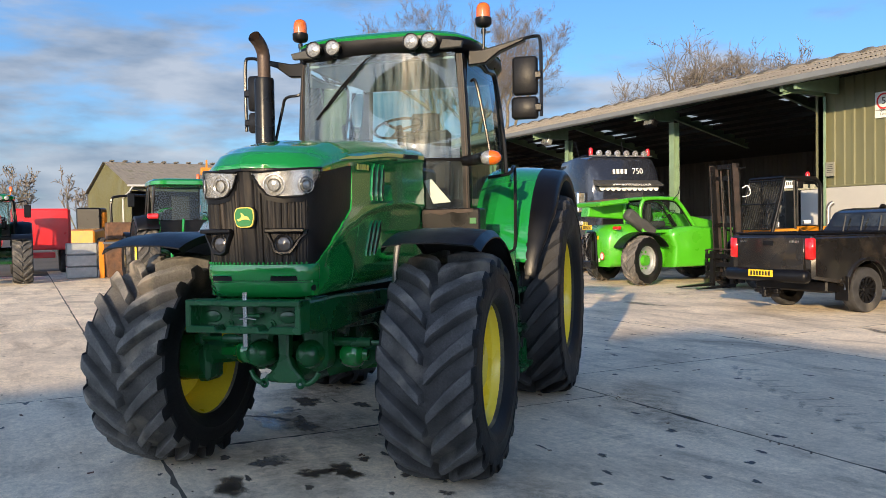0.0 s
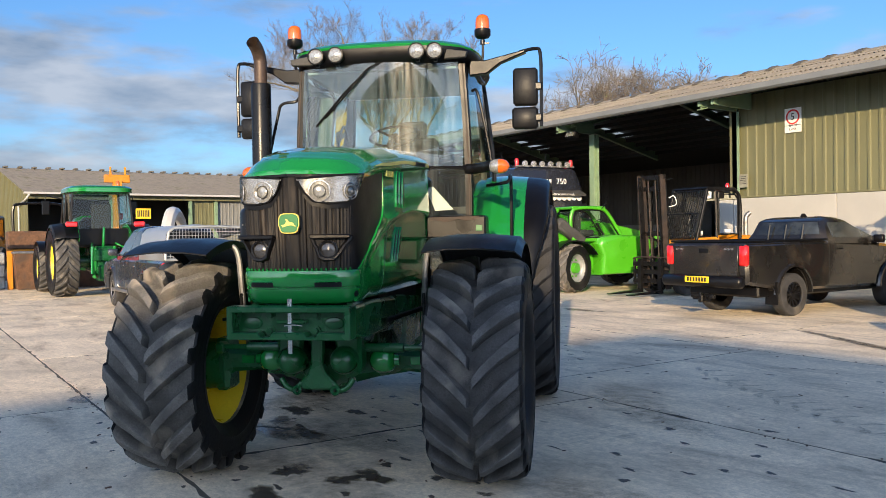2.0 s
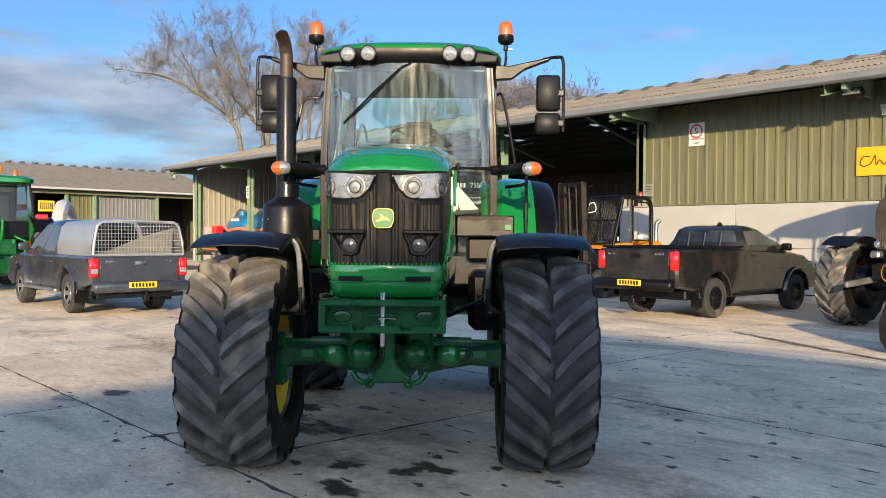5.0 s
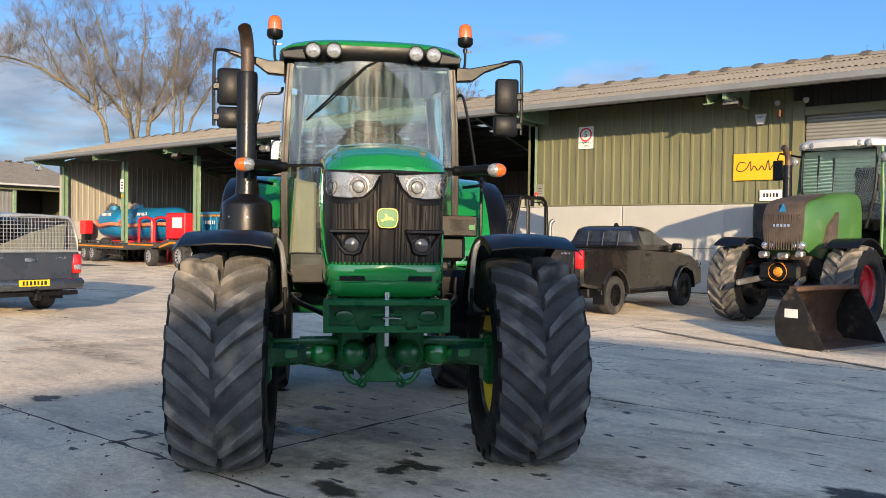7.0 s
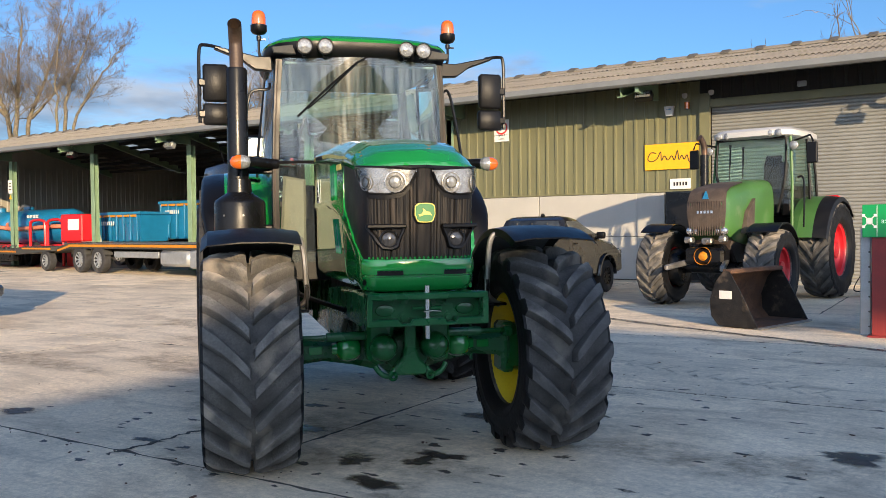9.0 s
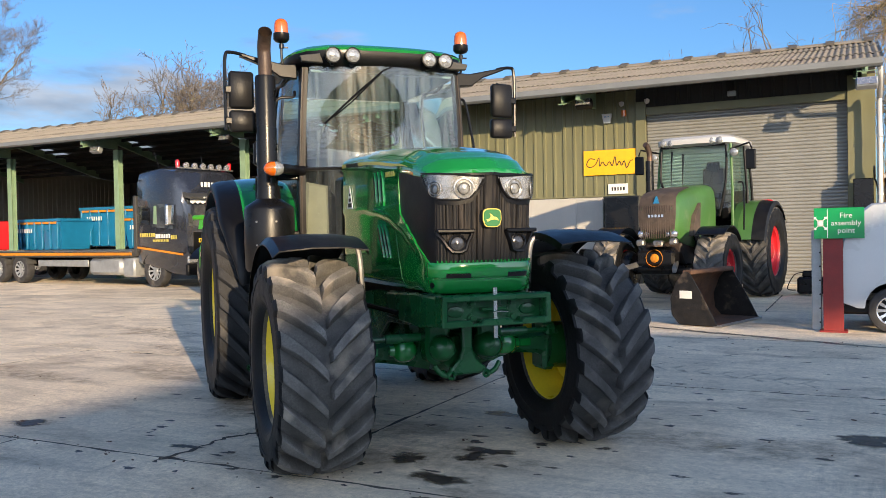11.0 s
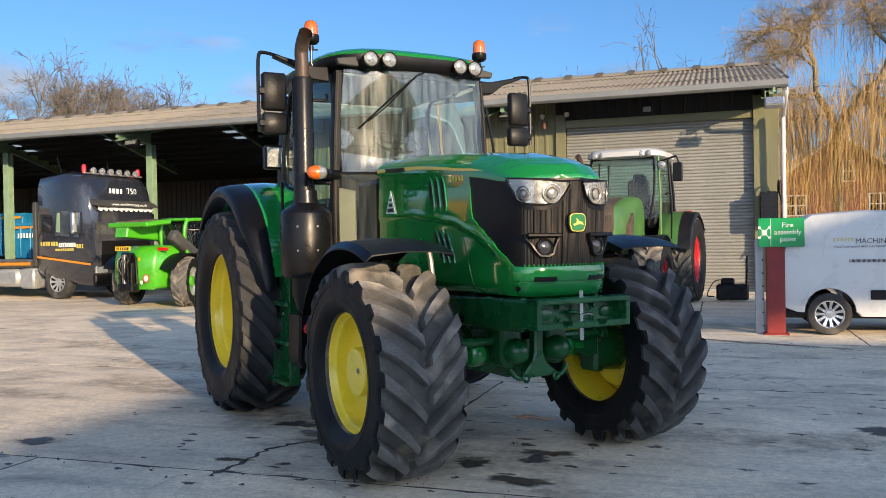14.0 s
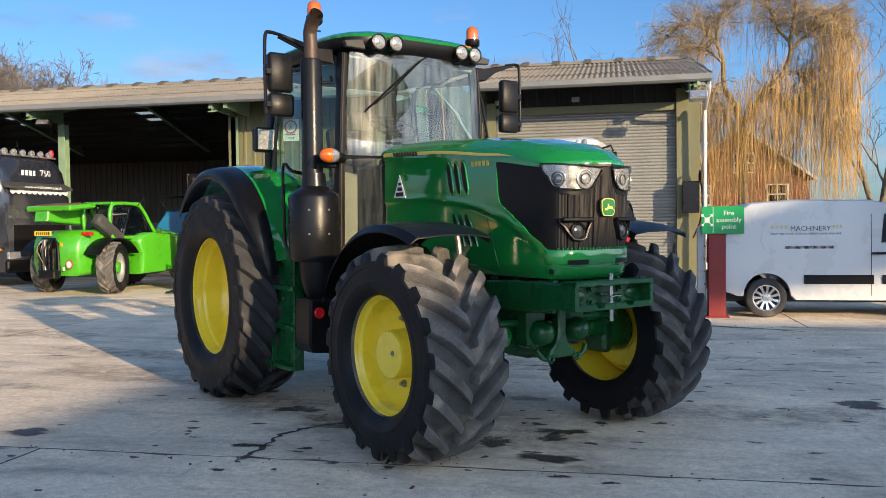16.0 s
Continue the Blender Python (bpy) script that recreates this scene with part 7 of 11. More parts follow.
def pickup(m, name, label, paint, double, canopy, lamp_white, group="parked pickups"):
    """A pickup: rear axle at the origin, nose along +y."""
    th = thing(name, m, label, "pickup truck", group)
    # the single cab has a deeper load bed, set higher
    lift = 0.0 if double else 0.19
    hw = 0.90 if double else 0.87
    bh = 1.10 + lift
    prof = [(-1.22, 0.60), (-1.25, bh - 0.04), (-1.22, bh)] + [(1.05 if not double else 0.72, bh), (2.72, 1.08 + lift * 0.75), (2.85, 1.10 + lift * 0.6), (3.5, 1.06 + lift * 0.35), (3.86, 0.98), (4.02, 0.86), (4.05, 0.46), (3.60, 0.42)]
    prof += arc_pts(3.085, 0.40, 0.46, 0, 180) + [(2.55, 0.42), (0.52, 0.44)] + arc_pts(0, 0.40, 0.46, 0, 180) + [(-0.55, 0.50)]
    bm = bmesh.new()
    prism(bm, prof, "x", -hw, hw, 0.05)
    body = part("body", bm, paint, th, smooth=35)
    for s in (-1, 1):
        for cy in (0, 3.085):
            bm = bmesh.new()
            lathe(bm, [(0.45, -0.02), (0.52, -0.02), (0.50, 0.045), (0.46, 0.05)], (s * hw, cy, 0.40), "x", 20, arc=(0, math.pi), close=True) if s > 0 else lathe(bm, [(0.45, 0.02), (0.52, 0.02), (0.50, -0.045), (0.46, -0.05)], (s * hw, cy, 0.40), "x", 20, arc=(0, math.pi), close=True)
            part("wheel_arch", bm, paint, body, smooth=40)
    bm = bmesh.new()
    box(bm, (0, 1.5, 0.45), (1.5, 4.6, 0.20), 0.03)
    part("underside", bm, "black", th)
    # load bed hollow
    yc = 1.02 if not double else 0.70
    if not canopy:
        bm = bmesh.new()
        box(bm, (0, (yc - 1.15) / 2, bh + 0.004), (1.62, yc + 1.05, 0.02))
        part("bed_cover", bm, "black", th, "dark load bed")
        bm = bmesh.new()
        pipe(bm, [(-0.84, -1.15, bh + 0.03), (-0.84, yc, bh + 0.03), (0.84, yc, bh + 0.03), (0.84, -1.15, bh + 0.03), (-0.84, -1.15, bh + 0.03)], 0.02, 6)
        part("bed_rail", bm, "black", th)
    # cab
    y0, y1 = yc, 2.80
    zr = 1.76 if double else 1.72
    cb = new("cab")
    cb.parent = th
    bm = bmesh.new()
    lv = [(bh - 0.05, 0.0, 0.0, 0.87), (bh + 0.02, 0.0, -0.05, 0.865), (1.45, 0.07, -0.50, 0.78), (zr - 0.06, 0.14, -0.92, 0.70), (zr, 0.24, -1.12, 0.62), (zr + 0.025, 0.45, -1.3, 0.45)]
    rings(bm, [[(-w, y0 + a, z), (-w * 0.9, y0 + a - 0.015, z), (w * 0.9, y0 + a - 0.015, z), (w, y0 + a, z), (w, y1 + b - 0.10, z), (w * 0.85, y1 + b, z), (-w * 0.85, y1 + b, z), (-w, y1 + b - 0.10, z)] for z, a, b, w in lv])
    part("cab_shell", bm, paint, cb, smooth=40)

    def on(t, z):
        """x at height z on the cab's side."""
        return curve([(q[0], q[3]) for q in lv], z)

    def ya(z):
        return y0 + curve([(q[0], q[1]) for q in lv], z)

    def yb(z):
        return y1 + curve([(q[0], q[2]) for q in lv], z)

    zl, zh = bh + 0.06, zr - 0.09
    for s in (-1, 1):
        cuts = [(0.10, 0.96)] if not double else [(0.08, 0.46), (0.50, 0.96)]
        for i, (u, v) in enumerate(cuts):
            pts = []
            for z, k in ((zl, u), (zl, v), (zh, v), (zh, u)):
                pts.append((s * on(0, z), lerp(ya(z), yb(z) - 0.12, k), z))
            slab_panel("side_window", pts, (s, 0, 0.3), "carglass", cb, thick=0.008)
        for yd in ([lerp(y0, y1, 0.12)] if not double else [y0 + 0.1, lerp(y0, y1, 0.5)]):
            bm = bmesh.new()
            box(bm, (s * (hw + 0.012), yd + 0.12, bh - 0.14), (0.03, 0.16, 0.03), 0.01)
            part("door_handle", bm, "black" if paint == "darkcar" else "chrome", th)
        for yl in (y0 + 0.03, 2.62):
            bm = bmesh.new()
            box(bm, (s * (hw - 0.001), yl, 0.80 + lift / 2), (0.008, 0.010, 0.55 + lift))
            part("door_gap", bm, "ink", th)
        bm = bmesh.new()
        box(bm, (s * 1.02, y1 - 0.42, bh + 0.14 - lift * 0.6), (0.20, 0.10, 0.15), 0.03)
        box(bm, (s * 0.91, y1 - 0.40, bh + 0.08 - lift * 0.6), (0.10, 0.05, 0.05), 0.01)
        part("door_mirror", bm, "black" if paint == "darkcar" else paint, th, smooth=50)
        # tail lamp
        bm = bmesh.new()
        box(bm, (s * (hw - 0.075), -1.215, 0.89 + lift), (0.17, 0.10, 0.35), 0.03)
        tl = part("tail_lamp", bm, "redlens", th, "red tail lamp", smooth=50)
        if lamp_white:
            bm = bmesh.new()
            box(bm, (s * (hw - 0.075), -1.262, 0.83), (0.12, 0.02, 0.09), 0.008)
            part("reverse_lens", bm, "lampsilver", tl)
        bm = bmesh.new()
        box(bm, (s * 0.70, 3.90, 0.92), (0.36, 0.20, 0.16), 0.04)
        part("headlamp", bm, "lampsilver", th, smooth=50)
        bm = bmesh.new()
        box(bm, (s * 0.80, -0.50, 0.42), (0.26, 0.02, 0.40), 0.006)
        part("mud_flap", bm, "black", th)
        if double:
            bm = bmesh.new()
            pipe(bm, bend([(s * 0.84, 0.55, 0.40), (s * 0.98, 0.65, 0.42), (s * 0.98, 2.4, 0.42), (s * 0.84, 2.5, 0.40)], 4), 0.035, 8)
            part("side_step", bm, "steel", th)
    zg = zr - 0.08
    slab_panel("rear_window", [(-0.68, ya(bh + 0.12) - 0.012, bh + 0.12), (0.68, ya(bh + 0.12) - 0.012, bh + 0.12), (0.58, ya(zg) - 0.012, zg), (-0.58, ya(zg) - 0.012, zg)], (0, -1, 0.15), "carglass", cb)
    slab_panel("windscreen", [(-0.72, yb(bh + 0.06), bh + 0.06), (0.72, yb(bh + 0.06), bh + 0.06), (0.58, yb(zg), zg), (-0.58, yb(zg), zg)], (0, 1, 0.6), "darkglass", cb)
    if not canopy:
        for x in (-0.36, 0, 0.36):
            bm = bmesh.new()
            pipe(bm, [(x, y0 - 0.06, bh), (x, y0 + 0.02, zr - 0.12)], 0.014, 6)
            part("guard_bar", bm, "interior", cb)
        bm = bmesh.new()
        prism(bm, [(-0.10, 0), (0.10, 0), (0.02, 0.07), (-0.04, 0.07)], "x", -0.015, 0.015)
        part("roof_fin", bm, "black", cb, at=pose(0, y0 + 0.55, zr + 0.02))
    # tailgate and bumper
    bm = bmesh.new()
    box(bm, (0, -1.245, 0.84 + lift * 0.8), (2 * hw - 0.34, 0.03, 0.46 + lift * 0.4), 0.012)
    tg = part("tailgate", bm, paint, th, smooth=40)
    bm = bmesh.new()
    box(bm, (0, -1.268, 0.97 + lift), (0.22, 0.02, 0.07), 0.01)
    part("handle", bm, "chrome" if lamp_white else "black", tg)
    bm = bmesh.new()
    bars(bm, 0.42, 0.985 + lift, 0.20, 0.035, 7, -1.264, 8)
    bars(bm, -0.64, 0.985 + lift, 0.18, 0.03, 6, -1.264, 9)
    part("lettering", bm, "chrome", tg)
    bm = bmesh.new()
    box(bm, (0, -1.33, 0.54 + lift * 0.5), (2 * hw - 0.02, 0.20, 0.20), 0.05)
    bp = part("rear_bumper", bm, "slate" if lamp_white else "black", th, smooth=50)
    number_plate(bp, pose(-0.02, -1.438, 0.575 + lift * 0.5))
    bm = bmesh.new()
    box(bm, (0, -1.30, 0.38), (1.6 if lamp_white else 0.5, 0.08, 0.08), 0.01)
    box(bm, (0.05, -1.38, 0.34), (0.10, 0.14, 0.14), 0.02)
    cyl(bm, (0.05, -1.42, 0.36), (0.05, -1.42, 0.44), 0.025)
    part("tow_bar", bm, "black_metal", th)
    if canopy:
        cn = new("canopy")
        cn.parent = th
        bm = bmesh.new()
        ring_at = lambda y, w, z: [(-0.86, y, bh), (-0.86, y, bh + 0.18), (-w, y, z - 0.14), (-w + 0.10, y, z - 0.03), (0, y, z + 0.02), (w - 0.10, y, z - 0.03), (w, y, z - 0.14), (0.86, y, bh + 0.18), (0.86, y, bh)]
        rings(bm, [ring_at(-1.20, 0.80, 1.74), ring_at(-0.3, 0.81, 1.78), ring_at(yc - 0.02, 0.79, 1.76)], cap=False)
        part("canopy_shell", bm, "silver", cn, "silver grey canopy", smooth=50)
        bm = bmesh.new()
        pipe(bm, [(-0.84, -1.22, bh + 0.02), (-0.82, -1.22, bh + 0.24), (-0.76, -1.20, 1.64), (-0.66, -1.20, 1.72), (0, -1.20, 1.745), (0.66, -1.20, 1.72), (0.76, -1.20, 1.64), (0.82, -1.22, bh + 0.24), (0.84, -1.22, bh + 0.02), (-0.84, -1.22, bh + 0.02)], 0.028, 8)
        part("mesh_frame", bm, "galv", cn)
        bm = bmesh.new()
        for i in range(1, 27):
            x = -0.80 + 1.60 * i / 27
            top = 1.70 if abs(x) < 0.66 else 1.70 - (abs(x) - 0.66) * 2.2
            pipe(bm, [(x, -1.215, bh + 0.02), (x, -1.205, top)], 0.006, 4)
        for i in range(1, 10):
            z = bh + 0.02 + 0.065 * i
            w = 0.80 - max(0, z - 1.45) * 0.2
            pipe(bm, [(-w, -1.225, z), (w, -1.225, z)], 0.006, 4)
        part("wire_mesh", bm, "galv", cn, "galvanised wire mesh")
        bm = bmesh.new()
        prism(bm, [(-0.78, bh + 0.02), (0.70, bh + 0.03), (0.76, 1.62), (0.15, bh + 0.35), (-0.4, bh + 0.12)], "y", -0.95, -0.98)
        part("load_sheet", bm, "beige", cn, "pale sheet behind the mesh")
    for s in (-1, 1):
        for cy in (0, 3.085):
            car_wheel(th, pose(s * 0.775, cy, 0.375) @ (Matrix.Identity(4) if s < 0 else MIRX), rim_mat="steel" if lamp_white else "black_metal", spokes=6 if lamp_white else 12)
    return th


pickup(pose(-9.88, 12.40, 0, 0, 0, -1), "pickup_truck", "dirty black single-cab pickup parked by the shed", "darkcar", False, False, False)
pickup(pose(-17.25, 4.36, 0, 0, 0, 90), "pickup_truck", "slate grey double-cab pickup with a silver mesh-backed canopy", "slate", True, True, True)

# ---- van ----
van = thing("van", pose(-2.10, 10.47, 0, 0, 0, -90), "white panel van with dark lower trim beside the sign", "van")
prof = [(-0.66, 0.42), (-0.70, 0.80), (-0.62, 1.30), (-0.42, 1.68), (-0.25, 1.80), (0.4, 1.84), (1.5, 1.82), (1.95, 1.72), (2.55, 1.22), (3.2, 1.05), (3.42, 0.82), (3.44, 0.36), (3.10, 0.30)] + arc_pts(2.70, 0.34, 0.37, 0, 180) + [(2.25, 0.28), (0.42, 0.28)] + arc_pts(0, 0.34, 0.37, 0, 180) + [(-0.45, 0.34)]
bm = bmesh.new()
hw = 0.90
loops = []
for x, k in ((-hw, 0.97), (-hw + 0.05, 1.0), (hw - 0.05, 1.0), (hw, 0.97)):
    lp = []
    for y, z in prof:
        zz = z if z < 1.2 else 1.2 + (z - 1.2) * (1 if abs(x) < hw - 0.01 else 0.96)
        xx = x * (1 - 0.055 * (z - 0.28) / 1.55)
        lp.append((xx, y if k == 1 else lerp(1.4, y, 0.985 if k > 0.9 else 0.97), zz))
    loops.append(lp)
rings(bm, loops)
vb = part("body", bm, "van_white", van, "white painted van body", smooth=35)


def van_x(z):
    return hw * (1 - 0.055 * (z - 0.28) / 1.55)


for s in (-1, 1):
    pts = arc_pts(0.12, 1.22, 0.20, 270, 180, 6) + arc_pts(0.16, 1.40, 0.20, 170, 90, 6) + arc_pts(1.28, 1.50, 0.10, 90, 0, 6) + arc_pts(1.28, 1.12, 0.10, 0, -90, 6)
    slab_panel("side_pressing", [(s * van_x(z), y, z) for y, z in pts], (s, 0, 0), "van_white", vb, thick=0.009)
    slab_panel("door_window", [(s * van_x(1.16), 1.66, 1.16), (s * van_x(1.16), 2.42, 1.18), (s * van_x(1.58), 1.98, 1.60), (s * van_x(1.60), 1.70, 1.60)], (s, 0, 0.15), "darkglass", van, thick=0.008)
    bm = bmesh.new()
    box(bm, (s * 0.905, 1.05, 0.60), (0.02, 1.0, 0.14), 0.01)
    box(bm, (s * 0.905, 2.0, 0.60), (0.02, 0.66, 0.14), 0.01)
    part("side_trim", bm, "black", van, "dark grey rubbing strip")
    slab_panel("door_gap", [(s * van_x(z), y, z) for y, z in ((1.515, 0.35), (1.525, 0.35), (1.525, 1.60), (1.515, 1.60))], (s, 0, 0), "ink", van, thick=0.002)
    bm = bmesh.new()
    box(bm, (s * 0.91, 1.62, 1.00), (0.03, 0.20, 0.035), 0.012)
    part("door_handle", bm, "black", van)
    bm = bmesh.new()
    box(bm, (s * 0.80, -0.66, 1.0), (0.10, 0.12, 0.46), 0.03)
    part("tail_lamp", bm, "redlens", van)
    bm = bmesh.new()
    box(bm, (s * 1.0, 2.25, 1.22), (0.18, 0.10, 0.20), 0.04)
    part("door_mirror", bm, "black", van)
    for cy in (0, 2.70):
        car_wheel(van, pose(s * 0.80, cy, 0.31) @ (Matrix.Identity(4) if s < 0 else MIRX), 0.31, 0.205, 0.2, "lampsilver", 11)
        bm = bmesh.new()
        lathe(bm, [(0.355, -0.005), (0.40, -0.005), (0.40, 0.008), (0.36, 0.01)], (s * 0.90, cy, 0.34), "x", 20, arc=(0, math.pi), close=True)
        part("arch_trim", bm, "van_white", vb)
bm = bmesh.new()
box(bm, (0, -0.68, 0.50), (1.72, 0.16, 0.34), 0.06)
part("rear_bumper", bm, "black", van, smooth=50)
bm = bmesh.new()
box(bm, (0, 1.3, 0.34), (1.5, 3.9, 0.2), 0.03)
part("underside", bm, "black", van)
slab_panel("windscreen", [(-0.70, 2.52, 1.25), (0.70, 2.52, 1.25), (0.62, 2.02, 1.68), (-0.62, 2.02, 1.68)], (0, 0.6, 0.8), "darkglass", van)
# side writing; the firm's name as plain bars
SIDE = pose(0.909, 0, 0, 90, 0, 90)
bm = bmesh.new()
for x0, w, n in ((0.05, 0.28, 5),):
    bars(bm, x0, 1.385, w, 0.055, n * 3, 0.872, 3, axis="x", gap=0.5)
part("firm_lettering", bm, "decal_yellow", vb)
words("firm_word", "MACHINERY", 0.105, "ink", vb, pose(0.874, 0.65, 1.385, 90, 0, 90))
bm = bmesh.new()
bars(bm, 0.95, 1.385, 0.16, 0.055, 8, 0.872, 6, axis="x", gap=0.5)
part("firm_lettering", bm, "decal_yellow", vb)
words("trade_line", "TRACTORS PLANT AND MACHINERY SALES AND HIRE", 0.042, "ink", vb, pose(0.877, 0.58, 1.305, 90, 0, 90))
bm = bmesh.new()
bars(bm, 0.27, 1.075, 0.72, 0.045, 44, 0.886, 9, axis="x", gap=0.35)
part("web_line", bm, "ink", vb)


# ---- other tractors ----
def farm_tractor(m, label, paint, rim_mat, front_R, rear_R, roof_mat, nose_mat, tall=3.15, fendt=False, front_track=1.0, rear_track=1.0, front_y=-2.9, linkage=False, group="other tractors"):
    """Rear axle over the origin, nose along -y."""
    th = thing("tractor", m, label, "tractor", group)
    fr, rr = front_R, rear_R
    for s in (-1, 1):
        mm = Matrix.Identity(4) if s < 0 else MIRX
        wheel(th, "front_wheel", pose(s * front_track, front_y, fr) @ mm, fr, fr * 0.54, 0.56, 17, 0.05, rim_mat, "rubber_dusty" if fendt else "rubber", 0.14, bolts=8, dish=0.14)
        wheel(th, "rear_wheel", pose(s * rear_track, 0, rr) @ mm, rr, rr * 0.56, 0.62, 19, 0.055, rim_mat, "rubber", 0.17, bolts=8, dish=0.20)
    ny = front_y - 0.42
    # bonnet
    bm = bmesh.new()
    loops = []
    tall_nose = ((ny - 0.02, 0.31, 1.46, 1.96), (ny + 0.03, 0.36, 1.40, 2.07), (ny + 0.14, 0.39, 1.32, 2.14), (ny + 0.35, 0.415, 1.22, 2.20), (ny + 0.8, 0.44, 1.15, 2.28), (ny + 1.4, 0.46, 1.10, 2.36), (-1.35, 0.47, 1.05, 2.41))
    for y, w, zb, zt in tall_nose if fendt else ((ny, 0.33, 1.22, 1.92), (ny + 0.12, 0.40, 1.12, 2.05), (ny + 0.7, 0.44, 1.05, 2.14), (ny + 1.5, 0.46, 1.05, 2.20), (-1.35, 0.46, 1.05, 2.22)):
        half_ = [(0.88, 0.0), (0.97, 0.12), (1.0, 0.35), (1.0, 0.62), (0.985, 0.76), (0.93, 0.88), (0.80, 0.955), (0.55, 0.99), (0.2, 1.0)]
        loops.append([(w * u, y, lerp(zb, zt, k)) for u, k in half_] + [(-w * u, y, lerp(zb, zt, k)) for u, k in half_[::-1]])
    rings(bm, loops)
    bn = part("bonnet", bm, paint, th, smooth=40)
    # nose grille of upright bars
    bm = bmesh.new()
    loops = []
    dusty_nose = ((1.40, 0.28, -0.03), (1.5, 0.34, -0.06), (1.75, 0.365, -0.065), (1.95, 0.36, -0.045), (2.09, 0.345, 0.02), (2.175, 0.345, 0.17), (2.215, 0.335, 0.36), (2.262, 0.325, 0.62), (2.300, 0.30, 0.88), (2.322, 0.25, 1.02))
    for z, w, dy in dusty_nose if fendt else ((1.28, 0.30, -0.03), (1.5, 0.34, -0.055), (1.8, 0.34, -0.045), (1.96, 0.32, 0.0), (2.08, 0.34, 0.16)):
        loops.append([(w * u, ny + dy + 0.05 * u * u, z + (0.0 if dy < 0 else 0.004)) for u in [-1 + i / 8 for i in range(17)]])
    sheet(bm, loops, 0.02, (0, 1, 0))
    gr = part("grille", bm, nose_mat, th, "dusty brown nose grille" if fendt else "black nose grille", smooth=40)
    bm = bmesh.new()
    for i in range(15):
        x = -0.31 + 0.62 * i / 14
        box(bm, (x, ny - 0.055 + 0.4 * x * x, 1.63), (0.012, 0.02, 0.62))
    part("grille_slats", bm, nose_mat, gr)
    if fendt:
        bm = bmesh.new()
        bars(bm, -0.16, 1.72, 0.32, 0.05, 5, ny - 0.072, 5)
        part("lettering", bm, "chrome", gr)
        bm = bmesh.new()
        prism(bm, [(-0.06, 1.98), (0.06, 1.98), (0, 2.12)], "y", ny + 0.02, ny - 0.04)
        part("emblem", bm, "blue", gr, "plain blue and white emblem shape")
        for s in (-1, 1):
            bm = bmesh.new()
            prism(bm, [(ny + 0.55, 1.35), (ny + 0.70, 1.75), (ny + 1.05, 2.0), (ny + 0.98, 1.38)], "x", s * 0.42, s * 0.505)
            part("side_grille", bm, nose_mat, th)
    for s in (-1, 1):
        for x, r in ((0.24, 0.065), (0.12, 0.05)):
            bm = bmesh.new()
            lathe(bm, [(r, 0.05), (r * 1.05, -0.02), (r * 0.8, -0.035), (0.001, -0.04)], (s * (x + 0.08 * fendt), ny - 0.01 + 0.02 * fendt, 1.40 if fendt else 1.80), "y", 16)
            part("headlamp", bm, "lampsilver", th, smooth=50)
    # chassis
    bm = bmesh.new()
    box(bm, (0, (front_y) / 2, 0.95), (0.56, -front_y + 0.6, 0.42), 0.06)
    cyl(bm, (-0.8, front_y, fr), (0.8, front_y, fr), 0.11)
    cyl(bm, (-0.8, 0, rr), (0.8, 0, rr), 0.17)
    box(bm, (0, 0.1, 1.0), (0.7, 0.9, 0.7), 0.06)
    part("chassis", bm, "black_metal" if fendt else "green_frame", th)
    bm = bmesh.new()
    box(bm, (0, ny + 0.02, 0.95), (0.74, 0.36, 0.30), 0.05)
    part("front_hitch", bm, "black_metal", th)
    # cab
    cb = new("cab")
    cb.parent = th
    y0, y1, zt = -1.30, 0.32, tall - 0.18
    for s in (-1, 1):
        for nm, p, q in (("post", (0.80, y0, 1.35), (0.74, y0 + 0.12, zt)), ("post", (0.86, -0.35, 1.35), (0.79, -0.35, zt)), ("post", (0.80, y1, 1.75), (0.72, y1 - 0.12, zt))):
            bm = bmesh.new()
            pipe(bm, [(s * p[0], p[1], p[2]), (s * (p[0] + q[0]) / 2 + s * 0.02, (p[1] + q[1]) / 2, (p[2] + q[2]) / 2), (s * q[0], q[1], q[2])], 0.030, 6)
            part(nm, bm, "black" if not fendt or p[1] > -0.5 else "fendt", cb)
        bm = bmesh.new()
        sheet(bm, [[(s * 0.79, y0 + 0.02, 1.35), (s * 0.85, -0.35, 1.35), (s * 0.80, y1, 1.75)], [(s * 0.75, y0 + 0.12, zt), (s * 0.79, -0.35, zt), (s * 0.72, y1 - 0.12, zt)]])
        ob = part("side_glass", bm, "glass", cb, smooth=60)
        ob.visible_shadow = False
        # mudguards
        bm = bmesh.new()
        rows, flare = [], []
        for j in range(17):
            a = radians(lerp(15, 140, j / 16))
            r = rr * 1.12
            yy, zz = -r * math.cos(a), rr + r * math.sin(a)
            rows.append([(s * 0.66, yy, zz - 0.02), (s * 0.72, yy, zz), (s * (rear_track + 0.02), yy, zz)])
            flare.append([(s * (rear_track + 0.02), yy, zz + 0.004), (s * (rear_track + 0.28), yy, zz - 0.03), (s * (rear_track + 0.31), yy * 0.97, zz - 0.10)])
        sheet(bm, rows, 0.02, (0, 0, -1))
        rg_ = part("rear_mudguard", bm, paint if fendt else "black", th, smooth=45)
        bm = bmesh.new()
        sheet(bm, flare, 0.02, (0, 0, -1))
        part("flare", bm, "shell", rg_, "dark plastic flare", smooth=45)
        bm = bmesh.new()
        rows = []
